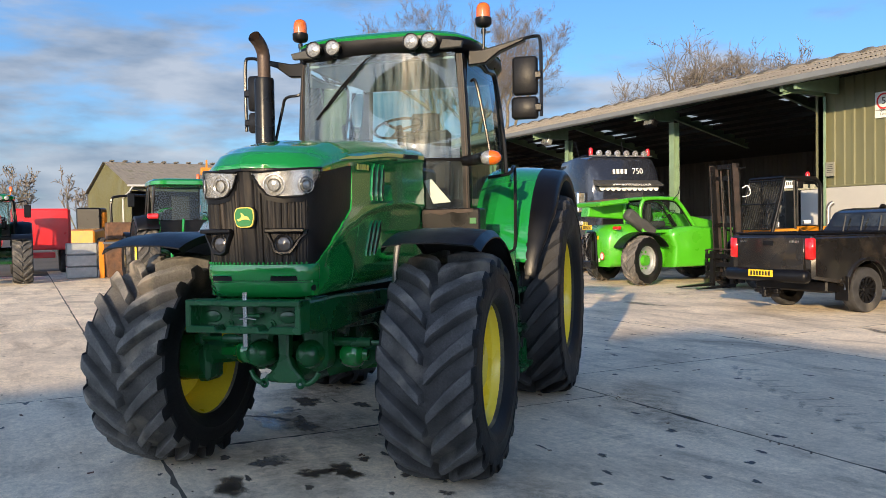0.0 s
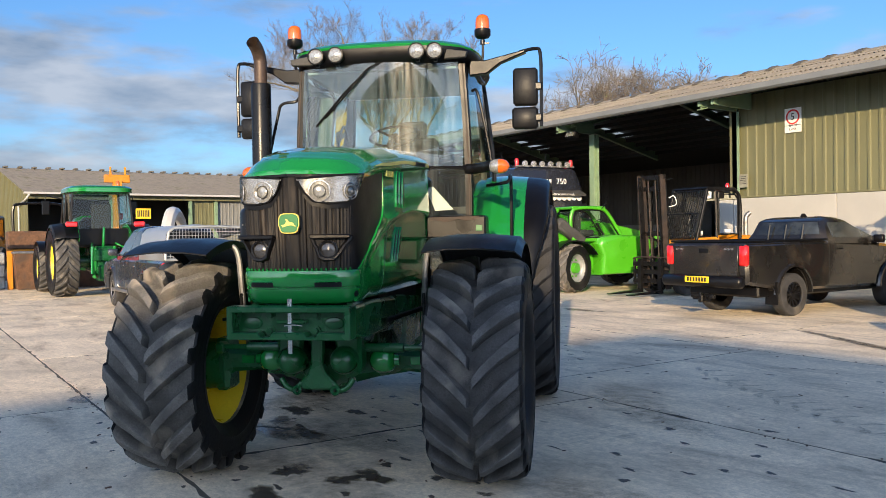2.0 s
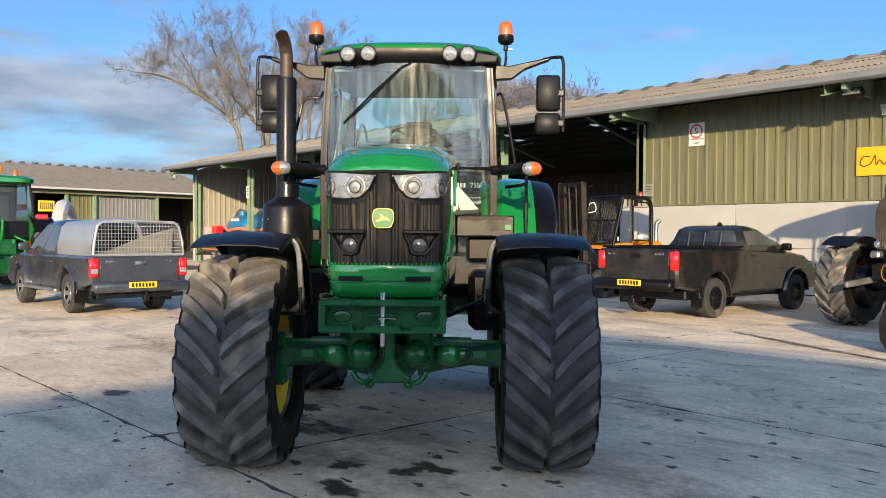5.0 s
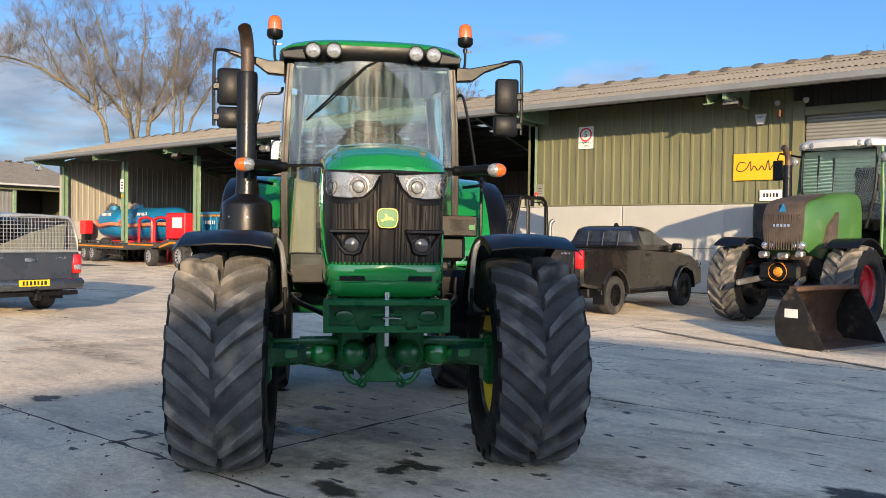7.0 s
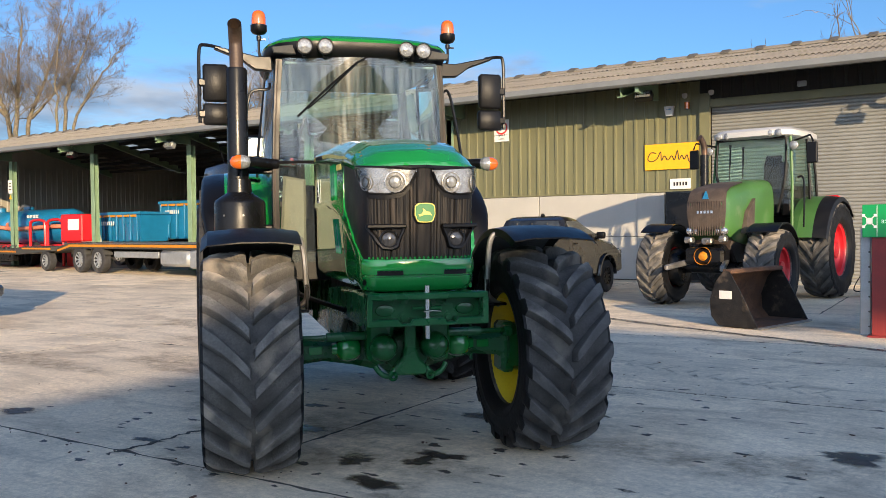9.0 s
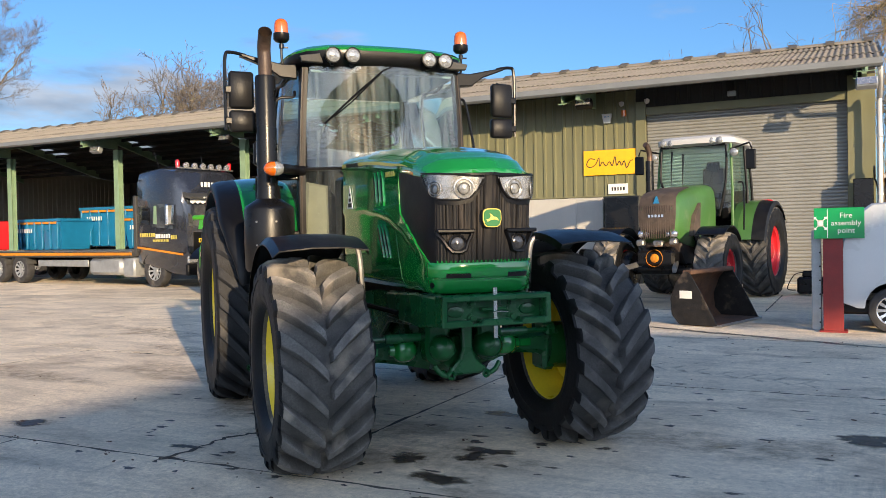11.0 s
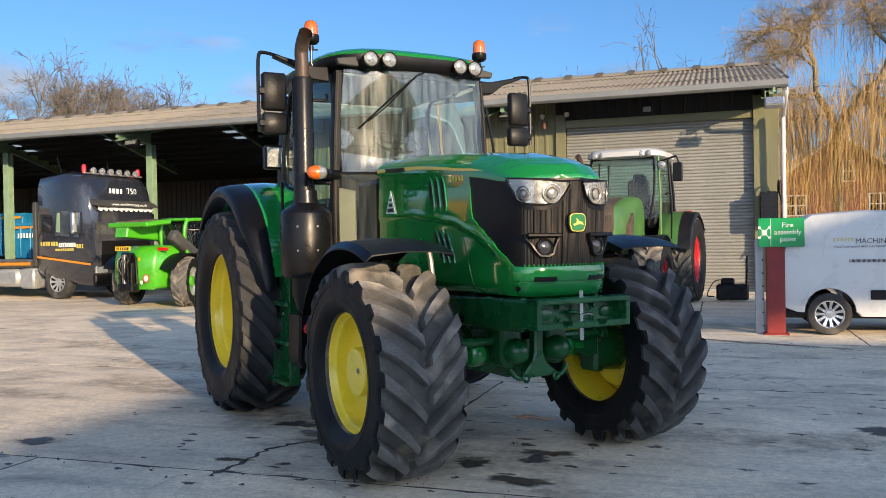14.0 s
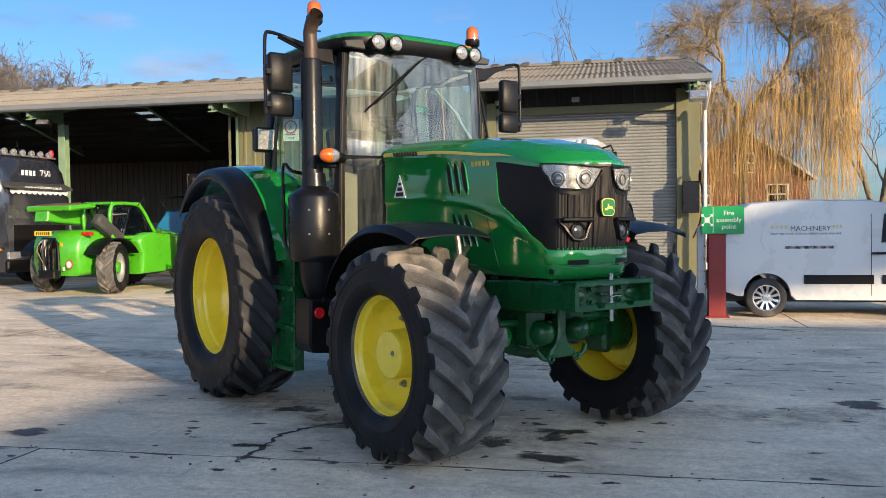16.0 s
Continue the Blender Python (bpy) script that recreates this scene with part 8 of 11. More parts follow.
        for j in range(11):
            a = radians(lerp(15, 140, j / 10))
            rows.append([(s * 0.68, -rr * 1.11 * math.cos(a), rr + rr * 1.11 * math.sin(a)), (s * 0.68, -rr * 0.6 * math.cos(a), rr + rr * 0.6 * math.sin(a))])
        sheet(bm, rows, 0.02, (-s, 0, 0))
        part("guard_side", bm, paint, th, smooth=45)
        bm = bmesh.new()
        rows = []
        for j in range(11):
            a = radians(lerp(55, 140, j / 10))
            r = fr * 1.13
            yy, zz = front_y - r * math.cos(a), fr + r * math.sin(a)
            rows.append([(s * (front_track - 0.28), yy, zz), (s * (front_track + 0.26), yy, zz + 0.01)])
        sheet(bm, rows, 0.02, (0, 0, -1))
        part("front_mudguard", bm, "black", th, smooth=45)
        # mirror on its arm
        bm = bmesh.new()
        pipe(bm, [(s * 0.74, y0 + 0.1, zt - 0.12), (s * 1.15, y0, zt - 0.02), (s * 1.20, y0, zt - 0.15)], 0.02, 6)
        box(bm, (s * 1.18, y0, zt - 0.36), (0.20, 0.08, 0.40), 0.03)
        part("mirror", bm, "black", cb)
        for k in (0.42, 0.60):
            bm = bmesh.new()
            lathe(bm, [(0.02, 0.07), (0.06, 0.05), (0.07, 0.0), (0.06, -0.01), (0.001, -0.018)], (s * k, y0 - 0.16, zt + 0.06), "y", 16)
            part("work_lamp", bm, "lampglass", cb, smooth=50)
        bm = bmesh.new()
        box(bm, (s * (rear_track - 0.12), 0.78, rr * 2.08), (0.30, 0.12, 0.14), 0.04)
        part("tail_lamp", bm, "redlens", th, "red tail lamp")
    for nm, yy, yt, zl in (("windscreen", y0, y0 + 0.10, 1.9), ("rear_window", y1 + 0.01, y1 - 0.12, 1.80)):
        bm = bmesh.new()
        sheet(bm, [[(0.78 * u, yy - (0.06 * (1 - u * u) if yy < -0.5 else 0), zl) for u in (-1, -0.5, 0, 0.5, 1)], [(0.72 * u, yt - (0.06 * (1 - u * u) if yy < -0.5 else 0), zt) for u in (-1, -0.5, 0, 0.5, 1)]])
        ob = part(nm, bm, "glass", cb, smooth=60)
        ob.visible_shadow = False
    bm = bmesh.new()
    rings(bm, [[((0.84 - k) * sx * r, -0.46 + (1.02 - k) * sy * r, z) for sx, sy, r in [(math.cos(a), math.sin(a), (abs(math.cos(a)) ** 5 + abs(math.sin(a)) ** 5) ** -0.2) for a in [2 * math.pi * i / 28 for i in range(28)]]] for z, k in ((zt - 0.03, 0.10), (zt + 0.02, 0.0), (zt + 0.12, 0.0), (zt + 0.18, 0.08), (zt + 0.20, 0.3))])
    part("roof", bm, roof_mat, cb, smooth=40)
    bm = bmesh.new()
    box(bm, (0, -0.1, 1.78), (0.52, 0.5, 0.16), 0.05)
    box(bm, (0, 0.14, 2.15), (0.50, 0.14, 0.70), 0.05)
    part("seat", bm, "seat", cb)
    bm = bmesh.new()
    lathe(bm, [(0.20, -0.012), (0.185, 0), (0.20, 0.012), (0.215, 0)], (0, 0, 0), "z", 20, close=True)
    cyl(bm, (0, 0, -0.5), (0, 0, 0), 0.04)
    part("steering_wheel", bm, "black", cb, at=pose(0, -0.78, 2.15, 30, 0, 0))
    bm = bmesh.new()
    box(bm, (0, -0.5, 1.38), (1.5, 1.6, 0.14), 0.03)
    box(bm, (0, y1 + 0.02, 1.6), (1.4, 0.06, 0.45), 0.02)
    part("cab_base", bm, "black", cb)
    bm = bmesh.new()
    box(bm, (0, -1.02, 1.95), (0.62, 0.24, 0.42), 0.06)
    box(bm, (0.46, -0.2, 1.85), (0.22, 0.8, 0.40), 0.05)
    part("dashboard", bm, "black", cb)
    if fendt:
        bm = bmesh.new()
        box(bm, (0, y1 - 0.04, 2.0), (1.44, 0.04, 0.62), 0.02)
        part("rear_panel", bm, "interior", cb)
    if fendt:
        bm = bmesh.new()
        cyl(bm, (-0.86, -1.55, 1.4), (-0.86, -1.55, 2.95), 0.085, seg=18)
        part("exhaust_guard", bm, "black_metal", th)
        bm = bmesh.new()
        pipe(bm, bend([(-0.86, -1.55, 2.9), (-0.86, -1.55, 3.1), (-0.88, -1.62, 3.25), (-0.90, -1.68, 3.30)], 5), 0.06, 12)
        part("exhaust_tip", bm, "exhaust", th)
        bm = bmesh.new()
        lathe(bm, [(0.16, -0.03), (0.16, 0.06), (0.10, 0.03), (0.06, -0.05), (0.001, -0.06)], (0.0, ny - 0.16, 0.95), "y", 20)
        part("front_shaft_guard", bm, "orange", th, "yellow shaft guard", smooth=40)
        for k, (x, z) in enumerate(((-0.80, zt - 0.22), (0.80, zt - 0.20))):
            bm = bmesh.new()
            lathe(bm, [(0.03, 0.10), (0.075, 0.07), (0.085, 0.0), (0.07, -0.015), (0.001, -0.022)], (x * 1.06, y0 - 0.04, z), "y", 16)
            part("post_lamp", bm, "lampglass", cb, "round silver work lamp", smooth=50)
        bm = bmesh.new()
        pipe(bm, bend([(0.55, y0 - 0.06, 1.75), (0.66, y0 - 0.02, 2.35), (0.68, y0 + 0.03, 2.75), (0.66, y0 + 0.08, zt - 0.02)], 4), 0.026, 6)
        pipe(bm, bend([(-0.55, y0 - 0.06, 2.30), (-0.70, y0, 2.5), (-0.70, y0 + 0.06, zt - 0.02)], 4), 0.026, 6)
        pipe(bm, [(-0.68, y0 - 0.03, zt - 0.02), (0, y0 - 0.06, zt - 0.01), (0.68, y0 - 0.03, zt - 0.02)], 0.03, 6)
        part("screen_frame", bm, "black", cb)
        bm = bmesh.new()
        pipe(bm, bend([(0.92, y0 - 0.02, 2.42), (1.02, y0 - 0.02, 2.40), (1.05, y0 - 0.05, 2.0), (1.04, y0 - 0.06, 1.45)], 4), 0.018, 6)
        pipe(bm, [(0.90, y0 + 0.1, 2.42), (0.98, y0 - 0.02, 2.42)], 0.018, 6)
        part("door_rail", bm, "black", cb)
        bm = bmesh.new()
        box(bm, (0.30, -0.95, 2.78), (0.26, 0.05, 0.18), 0.02, (0, 12, 0))
        pipe(bm, [(0.32, -0.93, 2.70), (0.20, -0.9, 2.40), (0.15, -0.9, 2.2)], 0.014, 6)
        part("monitor", bm, "black", cb)
        bm = bmesh.new()
        box(bm, (0.46, -0.35, 2.25), (0.16, 0.55, 0.10), 0.04)
        cyl(bm, (0.44, -0.62, 2.28), (0.44, -0.66, 2.46), 0.035)
        part("armrest", bm, "interior", cb)
        bm = bmesh.new()
        box(bm, (0, -0.05, 2.22), (0.52, 0.50, 0.14), 0.05)
        box(bm, (0, 0.16, 2.55), (0.50, 0.12, 0.58), 0.05)
        box(bm, (0, 0.16, 2.90), (0.26, 0.09, 0.16), 0.04)
        part("high_seat", bm, "seat", cb, "dark cloth driver's seat")
        bm = bmesh.new()
        prism(bm, [(ny + 0.25, 1.05), (ny + 0.4, 1.5), (ny + 1.1, 1.45), (-1.4, 1.30), (-1.4, 0.75), (ny + 0.5, 0.8)], "x", -0.36, 0.36, 0.03)
        part("engine_block", bm, "rust_dark", th)
        for i in range(7):
            bm = bmesh.new()
            pipe(bm, bend([(0.40 + 0.02 * (i % 2), ny + 0.75 + 0.05 * i, 1.45), (0.47, ny + 0.80 + 0.05 * i, 1.25), (0.42, ny + 0.85 + 0.04 * i, 1.0)], 3), 0.018, 6)
            part("oil_hose", bm, "black", th)
        for x, z, w in ((-0.30, 1.24, 0.16), (0.05, 1.22, 0.20), (0.34, 1.26, 0.14)):
            bm = bmesh.new()
            box(bm, (x, ny - 0.06, z), (w, 0.16, 0.12), 0.03)
            cyl(bm, (x, ny - 0.12, z), (x, ny - 0.20, z - 0.02), 0.035, seg=10)
            part("coupler", bm, "steel", th)
        for s in (-1, 1):
            bm = bmesh.new()
            lathe(bm, [(0.001, s * 0.60), (0.30, s * 0.61), (0.36, s * 0.70), (0.36, s * 0.80)], (0, front_y, fr), "x", 24)
            part("hub_carrier", bm, "black_metal", th, smooth=50)
        for s in (-1, 1):
            bm = bmesh.new()
            box(bm, (s * 0.42, ny - 0.22, 0.80), (0.08, 0.75, 0.10), 0.02, (8, 0, s * 16))
            part("front_arm", bm, "steel", th)
    else:
        for s in (-1,) if linkage else (1,):
            bm = bmesh.new()
            cyl(bm, (s * 0.72, -1.1, zt + 0.1), (s * 0.72, -1.1, zt + 0.30), 0.014)
            lathe(bm, [(0.055, zt + 0.28), (0.055, zt + 0.38), (0.03, zt + 0.43), (0.001, zt + 0.44)], (s * 0.72, -1.1, 0), "z", 14)
            part("beacon", bm, "amber", cb)
    if linkage:
        lk = new("linkage")
        lk.parent = th
        for s in (-1, 1):
            bm = bmesh.new()
            pipe(bm, [(s * 0.25, 0.35, 0.62), (s * 0.42, 1.25, 0.55)], 0.045, 8)
            part("lower_arm", bm, "green", lk)
            bm = bmesh.new()
            pipe(bm, [(s * 0.30, 0.45, 1.42), (s * 0.40, 0.95, 1.32), (s * 0.42, 1.0, 0.62)], 0.035, 8)
            part("lift_rod", bm, "green", lk)
            bm = bmesh.new()
            cyl(bm, (s * 0.24, 0.50, 0.70), (s * 0.24, 0.60, 1.35), 0.05)
            part("lift_ram", bm, "green", lk)
        bm = bmesh.new()
        pipe(bm, bend([(0.02, 0.42, 1.25), (0.03, 0.55, 1.5), (0.0, 0.50, 1.85)], 4), 0.035, 8)
        part("top_link", bm, "green", lk)
        bm = bmesh.new()
        box(bm, (0, 0.55, 0.62), (0.46, 0.40, 0.42), 0.05)
        box(bm, (0, 0.60, 1.10), (0.60, 0.16, 0.30), 0.03)
        part("hitch_frame", bm, "green_frame", lk)
        number_plate(th, pose(-0.98, 0.74, 2.22, 0, 0, 180), w=0.40, h=0.28)
    return th


farm_tractor(pose(-5.42, 16.0, 0, 0, 0, -8.4), "leaf green tractor with white roof and dusty brown nose", "fendt", "redrim", 0.72, 0.98, "white", "fgrille", 3.42, fendt=True, front_track=1.02, rear_track=1.08, front_y=-3.05)
farm_tractor(pose(-24.7, 4.08, 0, 0, 0, -90), "green tractor seen from behind with a green rear linkage", "green", "yellow", 0.70, 0.93, "green", "black", 2.98, linkage=True, rear_track=0.98, front_y=-2.8)
farm_tractor(pose(-30.8, -1.0, 0, 0, 0, 90), "green tractor facing the yard in front of a red trailer", "green", "yellow", 0.70, 0.90, "green", "black", 2.75, front_y=-2.8)

# loader bucket on the ground in front of the white-roofed tractor
bk = thing("loader_bucket", pose(-4.69, 10.51, 0, 0, 0, -106.3), "worn black steel loader bucket resting on the concrete", "bucket")
for s in (-1, 1):
    bm = bmesh.new()
    prism(bm, [(0.50, 0.02), (-0.12, 0.02), (-0.24, 0.16), (-0.26, 0.40), (-0.16, 0.66), (-0.02, 0.84), (0.06, 0.82), (0.22, 0.55)], "x", s * 0.76, s * 0.785)
    part("side_plate", bm, "scuffed", bk, "scuffed black side plate")
bm = bmesh.new()
shell = [(0.52, 0.015), (-0.12, 0.015), (-0.24, 0.15), (-0.26, 0.40), (-0.16, 0.66), (-0.02, 0.83)]
sheet(bm, [[(-0.76, y, z), (0.76, y, z)] for y, z in shell], 0.025, (0, -0.3, 0.9))
part("shell", bm, "rust", bk, "rust-brown inner shell")
bm = bmesh.new()
box(bm, (0, 0.02, 0.82), (1.56, 0.16, 0.07), 0.02)
part("top_beam", bm, "rust", bk)
bm = bmesh.new()
box(bm, (0, 0.50, 0.02), (1.56, 0.12, 0.03), 0.006)
part("cutting_edge", bm, "steel", bk)
bm = bmesh.new()
box(bm, (0.788, 0.0, 0.48), (0.008, 0.20, 0.12))
part("worn_label", bm, "paper", bk)

# ---- telehandler ----
tele = thing("telehandler", pose(-17.0, 13.75, 0, 0, 0, -10), "lime green telehandler with its rear towards the yard", "telehandler")
for s in (-1, 1):
    mm = Matrix.Identity(4) if s < 0 else MIRX
    for y, st in ((0.0, 24), (2.75, 0)):
        w = wheel(tele, "wheel", pose(s * 1.0, y, 0.62, 0, 0, st) @ mm, 0.62, 0.36, 0.42, 15, 0.04, "galv", "rubber_dusty", 0.13, "lime", dish=0.12)
    bm = bmesh.new()
    rows = []
    for j in range(9):
        a = radians(lerp(30, 150, j / 8))
        rows.append([(s * 0.74, -0.72 * math.cos(a), 0.62 + 0.70 * math.sin(a)), (s * 1.22, -0.72 * math.cos(a), 0.62 + 0.70 * math.sin(a))])
    sheet(bm, rows, 0.03, (0, 0, -1))
    part("mudguard", bm, "black", tele, smooth=45)
bm = bmesh.new()
body_ = [(-0.70, 0.45), (-0.78, 0.75), (-0.78, 1.15), (-0.70, 1.38), (-0.45, 1.50), (0.2, 1.52), (0.9, 1.35), (3.3, 1.12), (3.45, 0.95), (3.4, 0.5)]
prism(bm, body_, "x", -0.70, 0.70, 0.09)
tb_ = part("body", bm, "lime", tele, smooth=50)
bm = bmesh.new()
cy_, cz_ = 1.68, 0.86
rings(bm, [[(x, cy_ + (y - cy_) * f, cz_ + (z - cz_) * f) for y, z in ((0.80, 0.42), (0.82, 0.95), (0.70, 1.22), (0.78, 1.36), (1.25, 1.44), (2.0, 1.40), (2.52, 1.27), (2.62, 1.10), (2.60, 0.72), (2.25, 0.44))] for x, f in ((0.60, 1.0), (1.06, 1.0), (1.13, 0.97), (1.17, 0.90), (1.18, 0.80))])
pod = part("engine_cover", bm, "lime", tele, "rounded lime green engine cover", smooth=50)
bm = bmesh.new()
prism(bm, [(1.30, 1.25), (1.42, 1.33), (2.05, 1.29), (2.15, 1.20), (1.9, 1.18)], "x", 1.10, 1.178, 0.006)
part("air_slot", bm, "black", pod)
bm = bmesh.new()
pipe(bm, [(1.165, y, z) for y, z in ((1.02, 1.20), (1.10, 1.05), (1.12, 0.60), (1.30, 0.52), (2.2, 0.54))], 0.010, 5)
part("panel_gap", bm, "black", pod)
bm = bmesh.new()
prism(bm, [(2.3, 0.62), (2.3, 1.30), (2.9, 1.16), (3.5, 1.02), (3.5, 0.62)], "x", 0.55, 1.02, 0.06)
part("front_cover", bm, "lime", tele, smooth=50)
bm = bmesh.new()
box(bm, (0.86, 2.75, 1.22), (0.36, 0.9, 0.10), 0.03, (-14, 0, 0))
part("tread_mat", bm, "black", tele)
bm = bmesh.new()
prism(bm, [(-0.2, 0.45), (-0.2, 1.3), (2.4, 1.3), (2.4, 0.5)], "x", -1.15, -0.6, 0.06)
part("step_side", bm, "lime", tele, smooth=40)
tc_ = new("cab")
tc_.parent = tele
cabp = bend([(0.10, 1.32, 0), (0.02, 1.70, 0), (0.05, 2.00, 0), (0.22, 2.13, 0), (0.90, 2.12, 0), (1.14, 1.98, 0), (1.42, 1.60, 0), (1.62, 1.32, 0)], 4)
cabp = [(p[0], p[1]) for p in cabp]
for x in (0.12, 0.92):
    bm = bmesh.new()
    pipe(bm, [(x, y, z) for y, z in cabp + cabp[:1]], 0.048, 8)
    part("cab_hoop", bm, "lime", tc_, smooth=60)
    bm = bmesh.new()
    bm.faces.new([bm.verts.new((x, y, z)) for y, z in cabp])
    ob = part("side_glass", bm, "glass", tc_)
    ob.visible_shadow = False
    bm = bmesh.new()
    pipe(bm, [(x + 0.012, y, z) for y, z in [(0.60 + (q[0] - 0.60) * 0.88, 1.72 + (q[1] - 1.72) * 0.86) for q in cabp + cabp[:1]]], 0.016, 6)
    part("glass_seal", bm, "black", tc_)
bm = bmesh.new()
box(bm, (0.52, 0.55, 2.14), (0.88, 1.0, 0.07), 0.03)
part("roof", bm, "lime", tc_)
bm = bmesh.new()
bm.faces.new([bm.verts.new(p) for p in ((0.14, 0.02, 1.35), (0.90, 0.02, 1.35), (0.90, 0.05, 2.06), (0.14, 0.05, 2.06))])
ob = part("rear_glass", bm, "glass", tc_)
ob.visible_shadow = False
bm = bmesh.new()
box(bm, (0.52, 0.60, 1.50), (0.5, 0.45, 0.16), 0.06)
box(bm, (0.52, 0.38, 1.78), (0.46, 0.12, 0.50), 0.06)
part("seat", bm, "seat", tc_, smooth=50)
bm = bmesh.new()
lathe(bm, [(0.17, -0.01), (0.155, 0), (0.17, 0.01), (0.185, 0)], (0, 0, 0), "z", 18, close=True)
cyl(bm, (0, 0, -0.4), (0, 0, 0), 0.03)
part("steering_wheel", bm, "black", tc_, at=pose(0.52, 1.05, 1.75, 35, 0, 0))
bm = bmesh.new()
pipe(bm, [(0.98, 0.9, 2.1), (1.06, 1.0, 2.25), (1.08, 1.02, 2.42)], 0.010, 5)
part("aerial", bm, "black", tc_)
# boom with its rusty-topped head at the rear
bm = bmesh.new()
prism(bm, [(-0.95, 1.72), (-0.90, 1.98), (0.3, 2.05), (4.3, 1.25), (4.25, 0.95), (0.3, 1.62)], "x", -0.42, 0.0, 0.03)
bo = part("boom", bm, "lime", tele, smooth=40)
bm = bmesh.new()
box(bm, (0.02, -0.55, 2.05), (1.34, 0.80, 0.12), 0.03, (6, 0, 0))
part("boom_cover", bm, "lime", bo)
bm = bmesh.new()
box(bm, (-0.02, -0.55, 2.118), (0.8, 0.5, 0.03), 0.01, (6, 0, 0))
part("rusty_top", bm, "rust", bo)
bm = bmesh.new()
box(bm, (0.84, 0.05, 1.52), (0.26, 0.95, 0.30), 0.08, (-36, 0, 0))
part("grey_fairing", bm, "interior", tele, smooth=40)
bm = bmesh.new()
prism(bm, [(-0.42, 0.42), (0.20, 0.42), (0.16, 1.20), (0.05, 1.34), (-0.34, 1.34), (-0.42, 1.20)], "y", -0.82, -0.76, 0.02)
part("hitch_recess", bm, "black", tele)
for x, w, z0, z1, mm in ((-0.30, 0.05, 0.50, 1.25, "black_metal"), (-0.16, 0.10, 0.45, 1.30, "steel"), (-0.02, 0.05, 0.50, 1.28, "black_metal"), (0.10, 0.06, 0.48, 1.10, "black_metal")):
    bm = bmesh.new()
    box(bm, (x, -0.88, (z0 + z1) / 2), (w, 0.10, z1 - z0), 0.015)
    for k in range(5):
        cyl(bm, (x, -0.92, z0 + (k + 0.5) * (z1 - z0) / 5), (x, -0.955, z0 + (k + 0.5) * (z1 - z0) / 5), 0.022, seg=8)
    part("hitch_rail", bm, mm, tele)
for k in range(4):
    bm = bmesh.new()
    pipe(bm, bend([(-0.24 + 0.1 * k, -0.86, 1.30), (-0.30 + 0.12 * k, -0.98, 1.10), (-0.22 + 0.06 * k, -0.95, 0.85), (-0.12, -0.90, 0.62)], 4), 0.014, 6)
    part("oil_hose", bm, "black", tele)
for x, z, mm in ((0.24, 1.18, "signyellow"), (0.30, 0.62, "paper"), (-0.50, 1.0, "signyellow")):
    bm = bmesh.new()
    box(bm, (x, -0.792, z), (0.07, 0.006, 0.09), 0.002)
    part("warning_label", bm, mm, tele)
bm = bmesh.new()
box(bm, (0.0, -0.93, 0.50), (0.5, 0.2, 0.2), 0.03)
part("tow_jaw", bm, "black_metal", tele)
number_plate(tele, pose(-0.25, -0.85, 1.44))
bm = bmesh.new()
cyl(bm, (0.48, -0.80, 0.72), (0.48, -0.812, 0.72), 0.10, seg=20)
rd = part("round_sign", bm, "signred", tele, "small red and white speed disc")
bm = bmesh.new()
cyl(bm, (0.48, -0.812, 0.72), (0.48, -0.816, 0.72), 0.075, seg=20)
part("disc_face", bm, "paper", rd)
bm = bmesh.new()
box(bm, (0.80, -0.56, 1.42), (0.30, 0.10, 0.08), 0.02)
part("tail_lamp", bm, "redlens", tele)

# ---- forklift ----
fk = thing("forklift", pose(-13.906, 15.803, 0, 0, 0, 175.2), "dark forklift with a tall worn mast, barred cab and orange cowl", "forklift")


def leaning(x, y, z):
    """A point of the mast, which leans slightly forward."""
    return (x, y + 0.055 * (z - 0.3), z)


def rail(x0, x1, y0, y1, z0, z1):
    bm = bmesh.new()
    rings(bm, [[leaning(x, y, z) for x, y in ((x0, y0), (x1, y0), (x1, y1), (x0, y1))] for z in (z0, (z0 + z1) / 2, z1)])
    return bm


for s in (-1, 1):
    part("outer_mast", rail(s * 0.30, s * 0.40, 1.28, 1.31, 0.15, 2.83), "black_metal", fk)
    part("outer_mast", rail(s * 0.37, s * 0.40, 1.31, 1.45, 0.15, 2.83), "rust_dark", fk)
    part("inner_mast", rail(s * 0.24, s * 0.34, 1.33, 1.36, 0.20, 2.80), "rust_dark", fk)
    part("inner_mast", rail(s * 0.31, s * 0.34, 1.36, 1.47, 0.20, 2.80), "black_metal", fk)
    bm = bmesh.new()
    cyl(bm, leaning(s * 0.19, 1.26, 0.3), leaning(s * 0.19, 1.26, 2.55), 0.035)
    part("lift_ram", bm, "black_metal", fk)
    bm = bmesh.new()
    pipe(bm, [leaning(s * 0.12, 1.36, 0.6), leaning(s * 0.12, 1.36, 2.70)], 0.018, 6)
    part("mast_chain", bm, "rust_dark", fk)
    bm = bmesh.new()
    prism(bm, [(1.53, 0.06), (1.53, 0.86), (1.59, 0.86), (1.60, 0.14), (2.55, 0.07), (2.55, 0.05)], "x", s * 0.34 - 0.06, s * 0.34 + 0.06)
    part("fork", bm, "black_metal", fk, "worn steel fork")
    for y, r in ((0.95, 0.36), (-0.75, 0.30)):
        car_wheel(fk, pose(s * 0.52, y, r) @ (Matrix.Identity(4) if s < 0 else MIRX), r, r * 0.55, 0.26, "rust_dark", 8)
